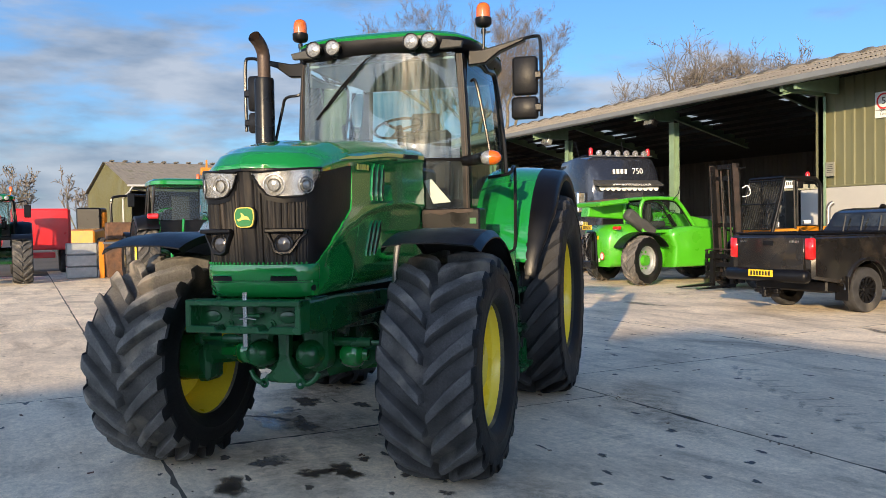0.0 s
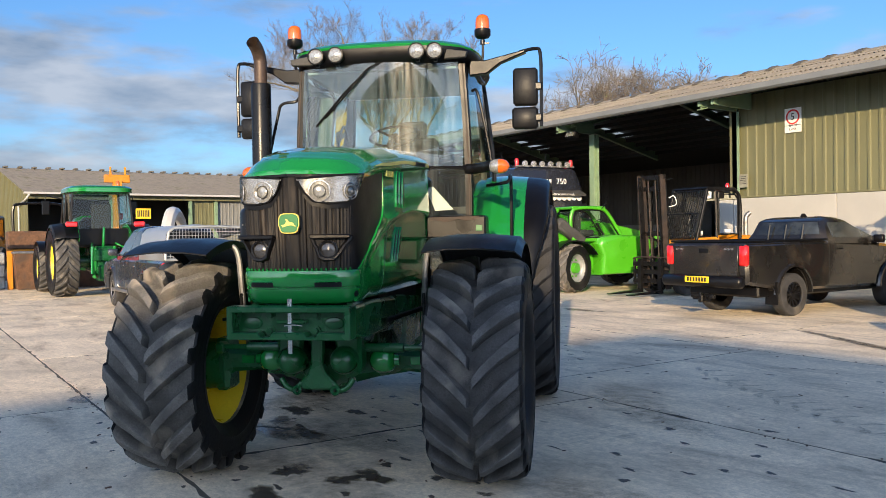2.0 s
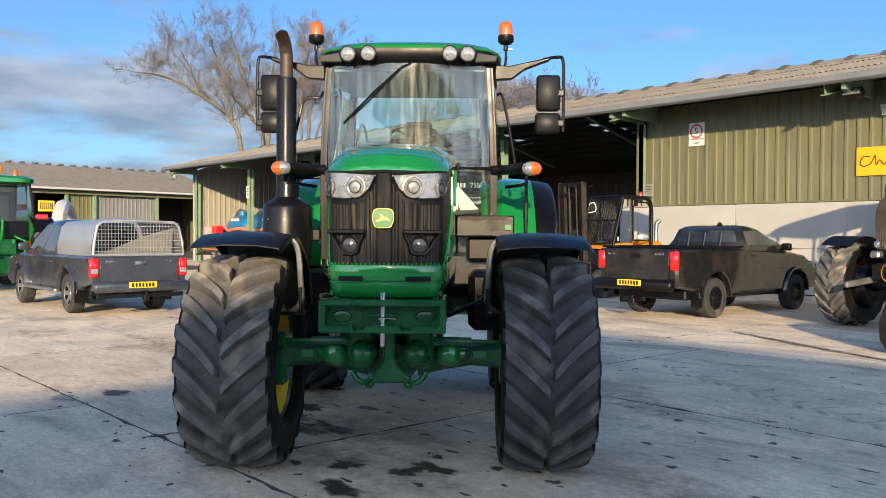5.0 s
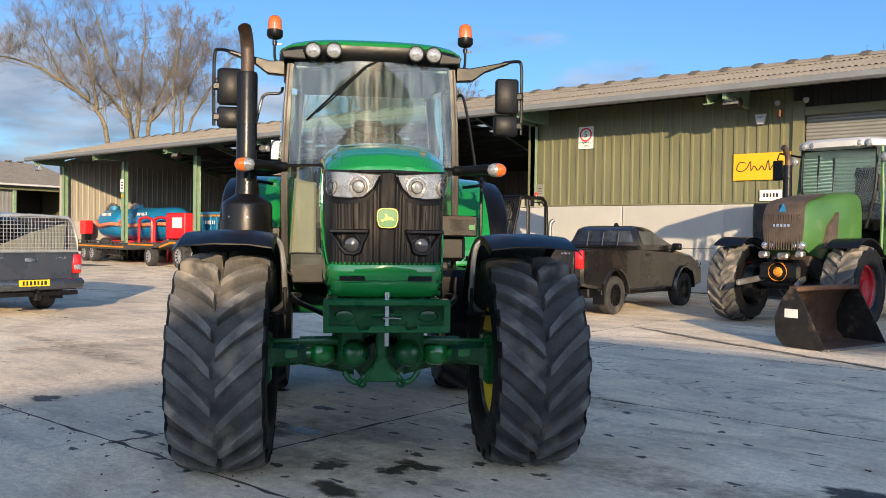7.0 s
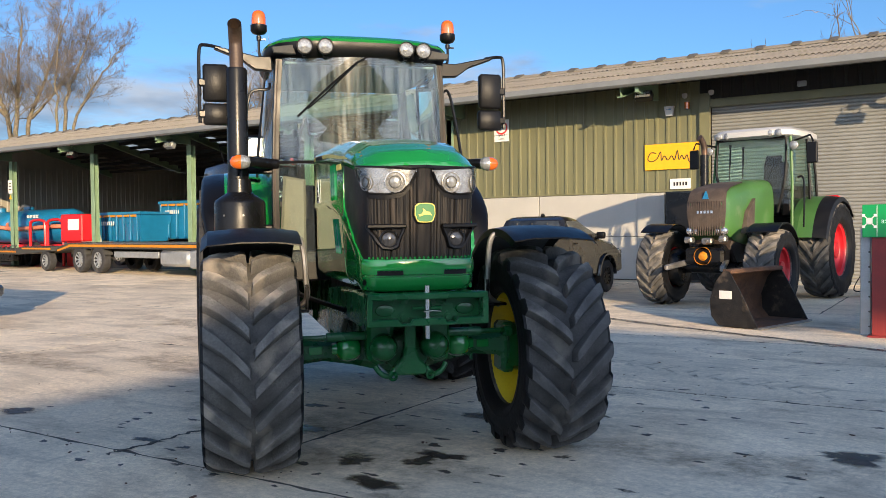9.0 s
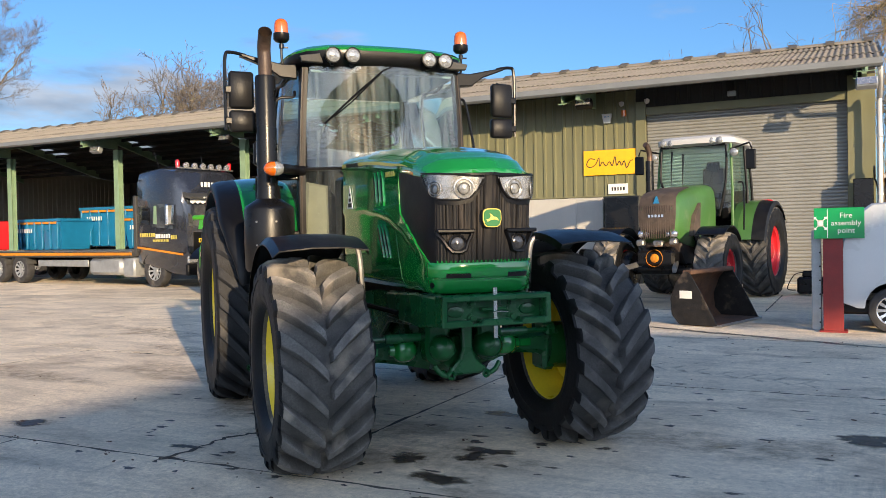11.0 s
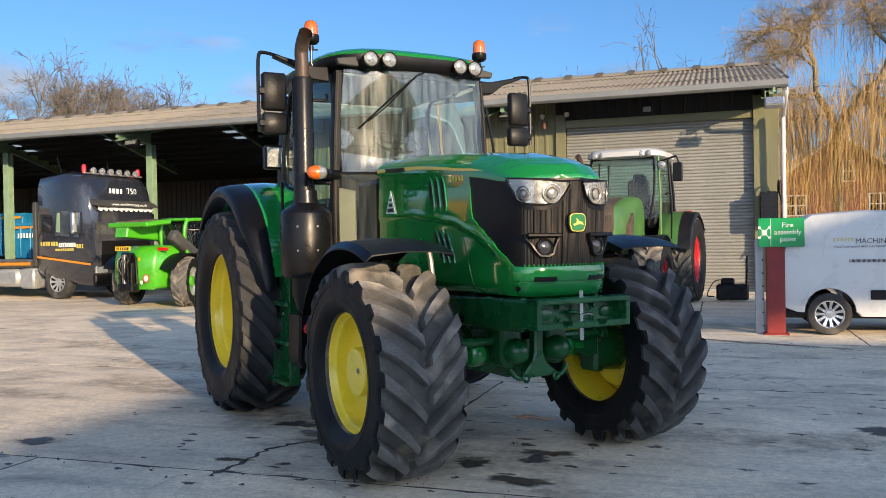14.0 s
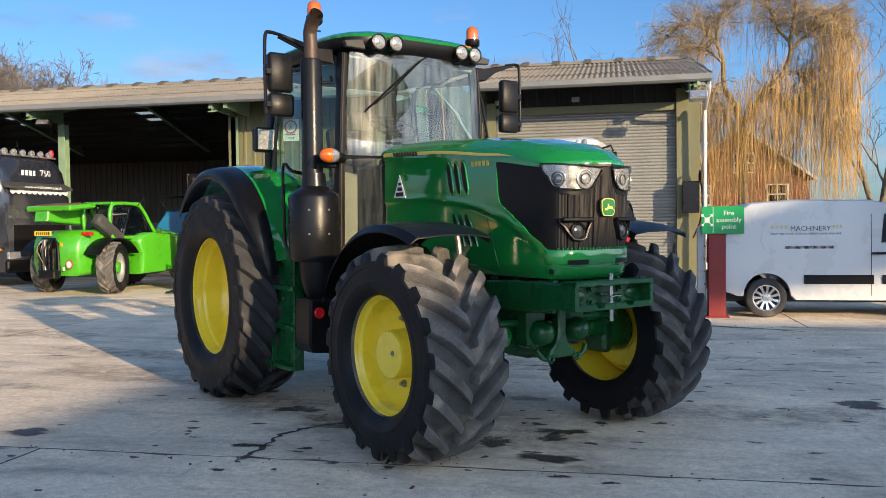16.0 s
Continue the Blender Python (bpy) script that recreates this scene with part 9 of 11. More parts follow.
for z, half in ((2.78, 0.40), (2.52, 0.34), (1.45, 0.36)):
    part("cross_bar", rail(-half, half, 1.29, 1.36, z - 0.05, z + 0.05), "black_metal", fk)
for z in (0.33, 0.55, 0.74):
    bm = bmesh.new()
    box(bm, (0, 1.50, z), (1.30, 0.05, 0.11), 0.01)
    part("carriage_bar", bm, "black_metal", fk)
for x in (-0.62, 0.0, 0.62):
    bm = bmesh.new()
    box(bm, (x, 1.49, 0.56), (0.05, 0.05, 0.66), 0.006)
    part("carriage_post", bm, "black_metal", fk)
bm = bmesh.new()
pipe(bm, bend([(-0.64, 1.52, 0.86), (-0.40, 1.53, 0.90), (0.40, 1.53, 0.90), (0.64, 1.52, 0.86)], 4), 0.016, 6)
part("carriage_rail", bm, "rust_dark", fk)
bm = bmesh.new()
pipe(bm, bend([leaning(-0.43, 1.25, 2.28), (-0.52, 1.30, 2.33), (-0.58, 1.28, 2.22), (-0.54, 1.26, 2.12), leaning(-0.42, 1.25, 2.08)], 5), 0.012, 6)
part("mast_handle", bm, "paper", fk, "pale looped hose on the mast")
bm = bmesh.new()
pipe(bm, [leaning(-0.38, 1.30, 2.70), leaning(-0.62, 1.30, 2.72)], 0.020, 6)
part("mast_arm", bm, "black_metal", fk)
for k in range(3):
    bm = bmesh.new()
    pipe(bm, bend([(-0.10 + 0.07 * k, 1.2, 0.9), (-0.08 + 0.07 * k, 1.14, 1.7), (-0.06 + 0.07 * k, 1.24, 2.4), (-0.05 + 0.07 * k, 1.36, 2.62)], 5), 0.016, 6)
    part("mast_hose", bm, "black", fk)
bm = bmesh.new()
prism(bm, [(-1.25, 0.35), (-1.30, 1.10), (-1.0, 1.26), (0.2, 1.22), (0.62, 1.16), (0.72, 0.8), (1.15, 0.7), (1.15, 0.30)], "x", -0.55, 0.55, 0.06)
part("body", bm, "black_metal", fk, smooth=40)
bm = bmesh.new()
prism(bm, [(-0.10, 1.22), (-0.12, 1.36), (0.58, 1.33), (0.66, 1.20)], "x", -0.575, 0.575, 0.03)
part("cowl", bm, "orange", fk, "orange cowl under the cab", smooth=40)
bm = bmesh.new()
prism(bm, [(-1.38, 1.05), (-1.36, 1.30), (-1.22, 1.39), (-0.84, 1.40), (-0.84, 1.05)], "x", -0.54, 0.54, 0.05)
part("rear_cowl", bm, "orange", fk, smooth=40)
bm = bmesh.new()
prism(bm, [(-1.02, 0.40), (-1.02, 1.10), (-1.30, 1.12), (-1.42, 0.95), (-1.42, 0.50), (-1.30, 0.40)], "x", -0.55, 0.55, 0.08)
part("counterweight", bm, "interior", fk, smooth=40)
for x in (-0.545, 0.545):
    bm = bmesh.new()
    pipe(bm, bend([(x, -0.82, 1.20), (x, -0.84, 1.80), (x, -0.82, 2.28), (x * 0.98, -0.70, 2.46), (x * 0.98, -0.40, 2.50), (x * 0.98, 0.27, 2.51)], 5), 0.045, 8)
    part("cab_hoop", bm, "black", fk, smooth=60)
    bm = bmesh.new()
    pipe(bm, bend([(x * 0.98, 0.25, 2.51), (x, 0.34, 2.20), (x, 0.62, 1.28)], 4), 0.040, 8)
    part("front_post", bm, "black", fk, smooth=60)
    bm = bmesh.new()
    pipe(bm, [(x, -0.05, 1.30), (x, -0.02, 2.46)], 0.030, 6)
    part("middle_post", bm, "black", fk)
    bm = bmesh.new()
    pipe(bm, [(x, -0.12, 1.42), (x, -0.76, 1.42), (x, -0.76, 2.28), (x, -0.66, 2.38), (x, -0.12, 2.38), (x, -0.12, 1.42)], 0.022, 6)
    part("door_frame", bm, "black", fk)
    for y0, y1, z0, z1, nm in ((-0.76, -0.10, 1.42, 2.40, "door_glass"), (-0.02, 0.56, 1.36, 2.44, "side_glass")):
        bm = bmesh.new()
        top = y1 if y1 < 0 else 0.26
        bm.faces.new([bm.verts.new(p) for p in ((x, y0, z0), (x, y1, z0), (x, top, z1), (x, y0, z1))])
        # far panes are opaque dark, standing in for the dim inside of the cab
        ob = part(nm, bm, "glass" if x < 0 else "carglass", fk)
        ob.visible_shadow = False
bm = bmesh.new()
box(bm, (-0.56, -0.40, 1.50), (0.012, 0.20, 0.08), 0.003)
part("number_bar", bm, "paper", fk)
bm = bmesh.new()
box(bm, (-0.56, -0.16, 2.36), (0.08, 0.20, 0.17), 0.03)
part("cab_lamp", bm, "black", fk)
bm = bmesh.new()
box(bm, (-0.60, 0.50, 1.45), (0.06, 0.05, 0.12), 0.02)
part("work_lamp", bm, "lampsilver", fk)
bm = bmesh.new()
prism(bm, [(-0.72, 2.50), (-0.66, 2.545), (0.25, 2.555), (0.30, 2.52), (0.28, 2.49), (-0.72, 2.47)], "x", -0.57, 0.57, 0.015)
part("roof", bm, "black", fk)
for i in range(15):
    bm = bmesh.new()
    x = -0.52 + 1.04 * i / 14
    pipe(bm, [(x, 0.30, 2.48), (x, 0.70, 1.34)], 0.014, 5)
    part("guard_bar", bm, "black_metal", fk)
for y, z in ((0.32, 2.46), (0.51, 1.92), (0.70, 1.34)):
    bm = bmesh.new()
    pipe(bm, [(-0.55, y, z), (0.55, y, z)], 0.018, 6)
    part("guard_rail", bm, "black_metal", fk)
bm = bmesh.new()
loops = [[(x * k, y * k - 0.42, z) for x, y in ((-0.22, -0.08), (0.22, -0.08), (0.22, 0.06), (-0.22, 0.06))] for z, k in ((1.40, 1.0), (1.75, 1.05), (2.0, 0.85), (2.10, 0.5))]
rings(bm, loops)
box(bm, (0, -0.18, 1.40), (0.46, 0.45, 0.14), 0.05)
part("seat", bm, "interior", fk, smooth=50)
bm = bmesh.new()
lathe(bm, [(0.05, 2.54), (0.05, 2.62), (0.03, 2.66), (0.001, 2.665)], (-0.42, -0.55, 0), "z", 14)
part("beacon", bm, "redlens", fk)
bm = bmesh.new()
pipe(bm, bend([(-0.38, -1.22, 1.2), (-0.38, -1.22, 1.72), (-0.38, -1.25, 1.86), (-0.42, -1.33, 1.94)], 5), 0.055, 10)
part("exhaust", bm, "steel", fk, smooth=50)

# ---- lorry with a low flat bed and drawbar trailer ----
lorry = thing("lorry", pose(-21.75, 16.87, 0, 0, 0, -7.1), "black lorry with yellow-lined flat bed parked along the shed", "lorry")
lc = new("cab")
lc.parent = lorry
bm = bmesh.new()
loops = []
for x, w, zb, zt in ((-0.78, 1.20, 0.75, 3.40), (-0.70, 1.23, 0.70, 3.62), (0.3, 1.25, 0.55, 3.72), (0.95, 1.25, 0.42, 3.62), (1.22, 1.22, 0.40, 3.30), (1.42, 1.16, 0.40, 2.55), (1.48, 1.12, 0.40, 1.5), (1.48, 1.05, 0.42, 0.9)):
    loops.append([(x, -w * 0.94, zb), (x, -w, zb + 0.1), (x, -w, zt - 0.35), (x, -w * 0.93, zt - 0.10), (x, -w * 0.7, zt), (x, w * 0.7, zt), (x, w * 0.93, zt - 0.10), (x, w, zt - 0.35), (x, w, zb + 0.1), (x, w * 0.94, zb)])
rings(bm, loops)
part("cab_shell", bm, "truck", lc, "glossy black sleeper cab", smooth=40)
slab_panel("windscreen", [(1.40, -1.08, 1.85), (1.40, 1.08, 1.85), (1.31, 1.06, 2.78), (1.31, -1.06, 2.78)], (1, 0, 0.12), "carglass", lc, thick=0.07)
bm = bmesh.new()
prism(bm, [(1.15, 2.74), (1.62, 2.66), (1.64, 2.72), (1.2, 2.92)], "y", -1.14, 1.14, 0.01)
part("sun_visor", bm, "interior", lc)
bm = bmesh.new()
n = 11
for i in range(n):
    y = -0.95 + 1.9 * i / (n - 1)
    lathe(bm, [(0.001, -0.006), (0.095, -0.006), (0.095, 0.006), (0.001, 0.006)], (1.50, y, 2.62), "x", 14)
box(bm, (1.50, 0, 2.655), (0.012, 2.06, 0.10))
part("scalloped_blind", bm, "paper", lc, "white scalloped windscreen blind")
slab_panel("side_window", [(0.0, -1.252, 1.85), (0.95, -1.252, 1.78), (0.90, -1.252, 2.55), (0.08, -1.252, 2.55)], (0, -1, 0), "carglass", lc)
slab_panel("door_curtain", [(0.06, -1.258, 1.95), (0.22, -1.258, 1.93), (0.22, -1.258, 2.50), (0.10, -1.258, 2.50)], (0, -1, 0), "post", lc)
slab_panel("rear_side_window", [(-0.55, -1.245, 2.0), (-0.15, -1.248, 1.92), (-0.15, -1.248, 2.45), (-0.42, -1.245, 2.45)], (0, -1, 0), "darkglass", lc)
bm = bmesh.new()
box(bm, (1.02, -1.42, 2.20), (0.14, 0.28, 0.62), 0.05)
part("door_mirror", bm, "chrome", lc)
bm = bmesh.new()
box(bm, (1.02, 1.42, 2.20), (0.14, 0.28, 0.62), 0.05)
part("door_mirror", bm, "chrome", lc)
bm = bmesh.new()
box(bm, (0.32, -1.256, 1.12), (2.15, 0.012, 0.06), 0, (0, 6, 0))
part("yellow_line", bm, "orange", lc)
bm = bmesh.new()
bars(bm, -0.62, 1.55, 0.75, 0.12, 7, -1.262, 21, gap=0.18)
bars(bm, 0.85, 1.47, 0.30, 0.12, 3, -1.262, 22, gap=0.18)
bars(bm, 0.0, 1.40, 0.75, 0.07, 10, -1.262, 24, gap=0.18)
part("side_lettering", bm, "decal_yellow", lc)
bm = bmesh.new()
bars(bm, 0.14, 1.51, 0.70, 0.12, 9, -1.262, 23, gap=0.18)
part("side_lettering", bm, "paper", lc)
words("number_mark", "750", 0.26, "paper", lc, pose(1.30, 0.42, 3.14, 74, 0, 90))
bm = bmesh.new()
bars(bm, -0.5, 3.06, 0.55, 0.14, 4, 1.325, 25, axis="x", gap=0.25)
part("model_mark", bm, "paper", lc)
words("web_line", "www.worldtractors.co.uk", 0.13, "paper", lc, pose(1.645, 0, 2.72, 80, 0, 90))
bm = bmesh.new()
box(bm, (1.02, 0, 3.63), (0.06, 2.2, 0.05), 0.01)
part("lamp_bar", bm, "steel", lc)
for i in range(6):
    y = -0.80 + 1.6 * i / 5
    bm = bmesh.new()
    lathe(bm, [(0.06, -0.06), (0.10, 0.02), (0.10, 0.05), (0.001, 0.06)], (1.05, y, 3.70), "x", 16)
    part("roof_lamp", bm, "lampring", lc, smooth=50)
for y in (-1.02, 1.02):
    bm = bmesh.new()
    lathe(bm, [(0.06, 3.62), (0.07, 3.80), (0.05, 3.87), (0.001, 3.88)], (0.95, y, 0), "z", 14)
    part("beacon", bm, "redlens", lc)
bm = bmesh.new()
pipe(bm, [(-0.2, -0.8, 3.7), (-0.35, -0.85, 4.2)], 0.012, 5)
part("aerial", bm, "black", lc)
bm = bmesh.new()
pipe(bm, [(0.2, 0.6, 3.7), (0.1, 0.6, 4.15)], 0.012, 5)
part("aerial", bm, "black", lc)
bm = bmesh.new()
box(bm, (1.46, 0, 1.25), (0.06, 1.9, 0.85), 0.03)
box(bm, (1.47, 0, 0.55), (0.14, 2.4, 0.35), 0.05)
part("front_grille", bm, "black", lc)
for s in (-1, 1):
    bm = bmesh.new()
    box(bm, (1.48, s * 0.95, 0.85), (0.10, 0.42, 0.22), 0.04)
    part("headlamp", bm, "lampsilver", lc)
bm = bmesh.new()
box(bm, (-0.98, -1.12, 1.9), (0.16, 0.10, 1.9), 0.03)
part("side_deflector", bm, "interior", lorry, smooth=40)
bm = bmesh.new()
box(bm, (-0.98, 1.12, 1.9), (0.16, 0.10, 1.9), 0.03)
part("side_deflector", bm, "interior", lorry, smooth=40)


def lorry_wheel(x, y, parent, R=0.50):
    car_wheel(parent, pose(x, y, R, 0, 0, 90) @ (Matrix.Identity(4) if y < 0 else MIRX), R, R * 0.58, 0.30, "galv", 10)


for x in (0.0, -7.45, -8.85):
    for y in (-1.08, 1.08):
        lorry_wheel(x, y, lorry)
bm = bmesh.new()
prism(bm, [(-1.05, 0.92), (-1.05, 1.10), (-7.2, 1.12), (-9.6, 1.14), (-10.4, 0.98), (-10.4, 0.80), (-9.5, 0.92)], "y", -1.25, 1.25, 0.01)
bed = part("flat_bed", bm, "interior", lorry, "grey plank flat bed")
for k in range(11):
    bm = bmesh.new()
    box(bm, (-5.6, -1.15 + 0.23 * k, 1.118), (9.0, 0.20, 0.03), 0.004)
    part("plank", bm, "steel", bed)
bm = bmesh.new()
box(bm, (-5.3, -1.262, 1.03), (8.5, 0.012, 0.09))
box(bm, (-10.0, -1.262, 0.92), (0.95, 0.012, 0.08), 0, (0, -11, 0))
part("yellow_edge", bm, "orange", bed)
bm = bmesh.new()
box(bm, (-2.5, -0.98, 0.62), (1.7, 0.50, 0.55), 0.10)
box(bm, (-4.9, -1.15, 0.72), (2.9, 0.06, 0.22), 0.02)
box(bm, (-1.25, -1.0, 0.60), (0.6, 0.5, 0.62), 0.06)
part("side_tank", bm, "galv", lorry, "dull aluminium tank and guard rail", smooth=40)
bm = bmesh.new()
box(bm, (-4.5, 0, 0.72), (11.5, 0.8, 0.28), 0.02)
part("chassis", bm, "black_metal", lorry)
for x in (0, -7.45, -8.85):
    for s in (-1, 1):
        bm = bmesh.new()
        rows = []
        for j in range(9):
            a = radians(lerp(20, 160, j / 8))
            rows.append([(x + 0.58 * math.cos(a), s * 0.9, 0.5 + 0.56 * math.sin(a)), (x + 0.58 * math.cos(a), s * 1.24, 0.5 + 0.56 * math.sin(a))])
        sheet(bm, rows, 0.02, (0, 0, 1))
        part("wheel_arch", bm, "interior", lorry, smooth=45)
trailer = thing("trailer", pose(-21.75, 16.87, 0, 0, 0, -7.1), "low grey plant trailer with yellow edge lines behind the lorry", "trailer")
bm = bmesh.new()
prism(bm, [(-11.0, 0.80), (-11.0, 0.98), (-13.5, 0.98), (-14.2, 0.86), (-20.8, 0.86), (-21.6, 0.40), (-20.6, 0.62), (-14.0, 0.64)], "y", -1.25, 1.25, 0.01)
tb2 = part("trailer_bed", bm, "interior", trailer)
bm = bmesh.new()
box(bm, (-12.3, -1.262, 0.90), (2.5, 0.012, 0.07))
box(bm, (-17.3, -1.262, 0.76), (6.4, 0.012, 0.07))
part("yellow_edge", bm, "orange", tb2)
for x in (-17.9, -18.9, -11.6):
    for y in (-1.08, 1.08):
        lorry_wheel(x, y, trailer, 0.42)
bm = bmesh.new()
box(bm, (-10.9, 0, 0.6), (1.6, 0.2, 0.16), 0.02)
part("drawbar", bm, "black_metal", trailer)
bm = bmesh.new()
box(bm, (-15.8, -1.0, 0.5), (2.2, 0.3, 0.28), 0.03)
part("side_box", bm, "black_metal", trailer)
bm = bmesh.new()
for k in range(14):
    x = -14.4 - 0.45 * k
    box(bm, (x, -1.15, 0.92), (0.06, 0.05, 0.14))
box(bm, (-17.4, -1.15, 1.0), (6.2, 0.05, 0.04))
part("side_rail", bm, "interior", tb2)

# ---- trees ----
class Skin:
    """Gathers many tapered tubes into one mesh."""

    def __init__(self):
        self.v, self.f = [], []

    def tube(self, pts, r0, r1, k):
        base = len(self.v)
        n = len(pts)
        for i, p in enumerate(pts):
            d = (pts[min(i + 1, n - 1)] - pts[max(i - 1, 0)])
            if d.length < 1e-6:
                d = Vector((0, 0, 1))
            d.normalize()
            u = d.orthogonal().normalized()
            w = d.cross(u)
            r = r0 + (r1 - r0) * i / (n - 1)
            for j in range(k):
                a = 2 * math.pi * j / k
                self.v.append(p + r * (math.cos(a) * u + math.sin(a) * w))
        for i in range(n - 1):
            for j in range(k):
                a, b = base + i * k + j, base + i * k + (j + 1) % k
                self.f.append((a, b, b + k, a + k))

    def mesh(self, name, material, parent, label=""):
        me = bpy.data.meshes.new(name)
        me.from_pydata([tuple(v) for v in self.v], [], self.f)
        me.materials.append(M[material])
        me.shade_smooth()
        ob = new(name, me)
        ob.parent = parent
        if label:
            ob["label"] = label
        return ob


def limb(rnd, p, d, length, n, wob, lift):
    pts = [p]
    step = length / n
    for _ in range(n):
        d = (d + Vector((rnd.gauss(0, wob), rnd.gauss(0, wob), rnd.gauss(0, wob) + lift))).normalized()
        p = p + d * step
        pts.append(p)
    return pts, d


def bare_tree(m, height, seed, label, stems=3, spread=0.55, twig_r=0.016, dense=1.0, name="tree"):
    """A leafless tree: forked stems, limbs, branches and a haze of fine twigs."""
    rnd = random.Random(seed)
    th = thing(name, m, label, "tree", "bare trees")
    wood, fine = Skin(), Skin()
    trunk_h = height * rnd.uniform(0.14, 0.20)
    base_r = height * 0.018
    tr, _ = limb(rnd, Vector((0, 0, -0.1)), Vector((0, 0, 1)), trunk_h, 4, 0.04, 0.1)
    wood.tube(tr, base_r * 1.3, base_r, 8)

    def grow(p, d, length, r, level):
        n = 5 if level < 3 else 4
        pts, dd = limb(rnd, p, d, length, n, 0.07 + 0.03 * level, 0.06 if level < 3 else 0.02)
        if level < 3:
            wood.tube(pts, r, r * 0.45, 6 if level < 2 else 4)
        else:
            fine.tube(pts, max(r, twig_r), twig_r * 0.5, 3)
        if level >= 5:
            return
        kids = {0: 5, 1: 5, 2: 5, 3: 4, 4: 3}[level]
        kids = max(2, int(kids * dense * rnd.uniform(0.8, 1.25)))
        for i in range(kids):
            t = rnd.uniform(0.25, 1.0) if i else 1.0
            k = min(n - 1, int(t * n))
            q = pts[k].lerp(pts[k + 1], t * n - k if k < n - 1 else rnd.uniform(0.3, 1))
            side = Vector((rnd.gauss(0, 1), rnd.gauss(0, 1), rnd.gauss(0.15, 0.6))).normalized()
            nd = (dd * (1.0 if i else 1.6) + side * (0.72 if level else 0.6)).normalized()
            grow(q, nd, length * rnd.uniform(0.48, 0.68), r * rnd.uniform(0.42, 0.58), level + 1)

    top = tr[-1]
    for i in range(stems):
        a = 2 * math.pi * (i + rnd.random() * 0.6) / stems
        d = Vector((math.cos(a) * spread, math.sin(a) * spread, 1)).normalized()
        grow(top - Vector((0, 0, rnd.uniform(0, trunk_h * 0.4))), d, height * rnd.uniform(0.42, 0.52), base_r * 0.75, 0)
    wood.mesh("trunk", "bark", th)
    fine.mesh("crown", "twig", th, "fine bare winter twigs")
    return th


def spread_tree(m, limbs, seed, label, name="tree", twig_r=0.0085, reach=1.0, bark="bark"):
    """A broad leafless tree grown along main limbs, each a line of (sideways, height, depth)."""
    rnd = random.Random(seed)
    th = thing(name, m, label, "tree", "bare trees")
    wood, fine = Skin(), Skin()

    def grow(p, d, length, r, level):
        pts, dd = limb(rnd, p, d, length, 5, 0.13, 0.05)
        (wood if level < 2 else fine).tube(pts, max(r, twig_r), max(r * 0.45, twig_r * 0.6), 4 if level < 2 else 3)
        if level > 3:
            return
        for i in range({1: 6, 2: 5, 3: 4}[level]):
            t = rnd.uniform(0.30, 1.0)
            k = min(4, int(t * 5))
            q = pts[k].lerp(pts[k + 1], t * 5 - k)
            side = Vector((rnd.gauss(0, 1), rnd.gauss(0, 1), rnd.gauss(0.25, 0.7))).normalized()
            grow(q, (dd + side * 0.85).normalized(), length * rnd.uniform(0.40, 0.62), r * 0.42, level + 1)

    for r0, line in limbs:
        pts = bend([Vector((x, d, z)) for x, z, d in line], 6)
        pts = [p + Vector((rnd.gauss(0, 0.07), rnd.gauss(0, 0.07), 0)) * min(1, i / 6) for i, p in enumerate(pts)]
        n = len(pts)
        r0 *= 0.72
        rs = [r0 * (1 - 0.82 * i / (n - 1)) for i in range(n)]
        wood.tube(pts, r0, rs[-1], 8)
        for i in range(int(n * 0.95)):
            t = rnd.uniform(0.36, 1.0)
            k = min(n - 2, int(t * (n - 1)))
            if pts[k].z < 9.0:
                continue
            dd = (pts[k + 1] - pts[k]).normalized()
            side = Vector((rnd.gauss(0, 1), rnd.gauss(0, 1), rnd.gauss(0.3, 0.6))).normalized()
            grow(pts[k], (dd * 0.8 + side).normalized(), reach * rnd.uniform(2.2, 4.2) * (1.25 - 0.5 * t), rs[k] * 0.30, 1)
        grow(pts[-1], (pts[-1] - pts[-3]).normalized(), reach * 2.4, rs[-1] * 0.9, 1)
    wood.mesh("trunk", bark, th)
    fine.mesh("crown", "twig", th, "fine bare winter twigs")
    return th


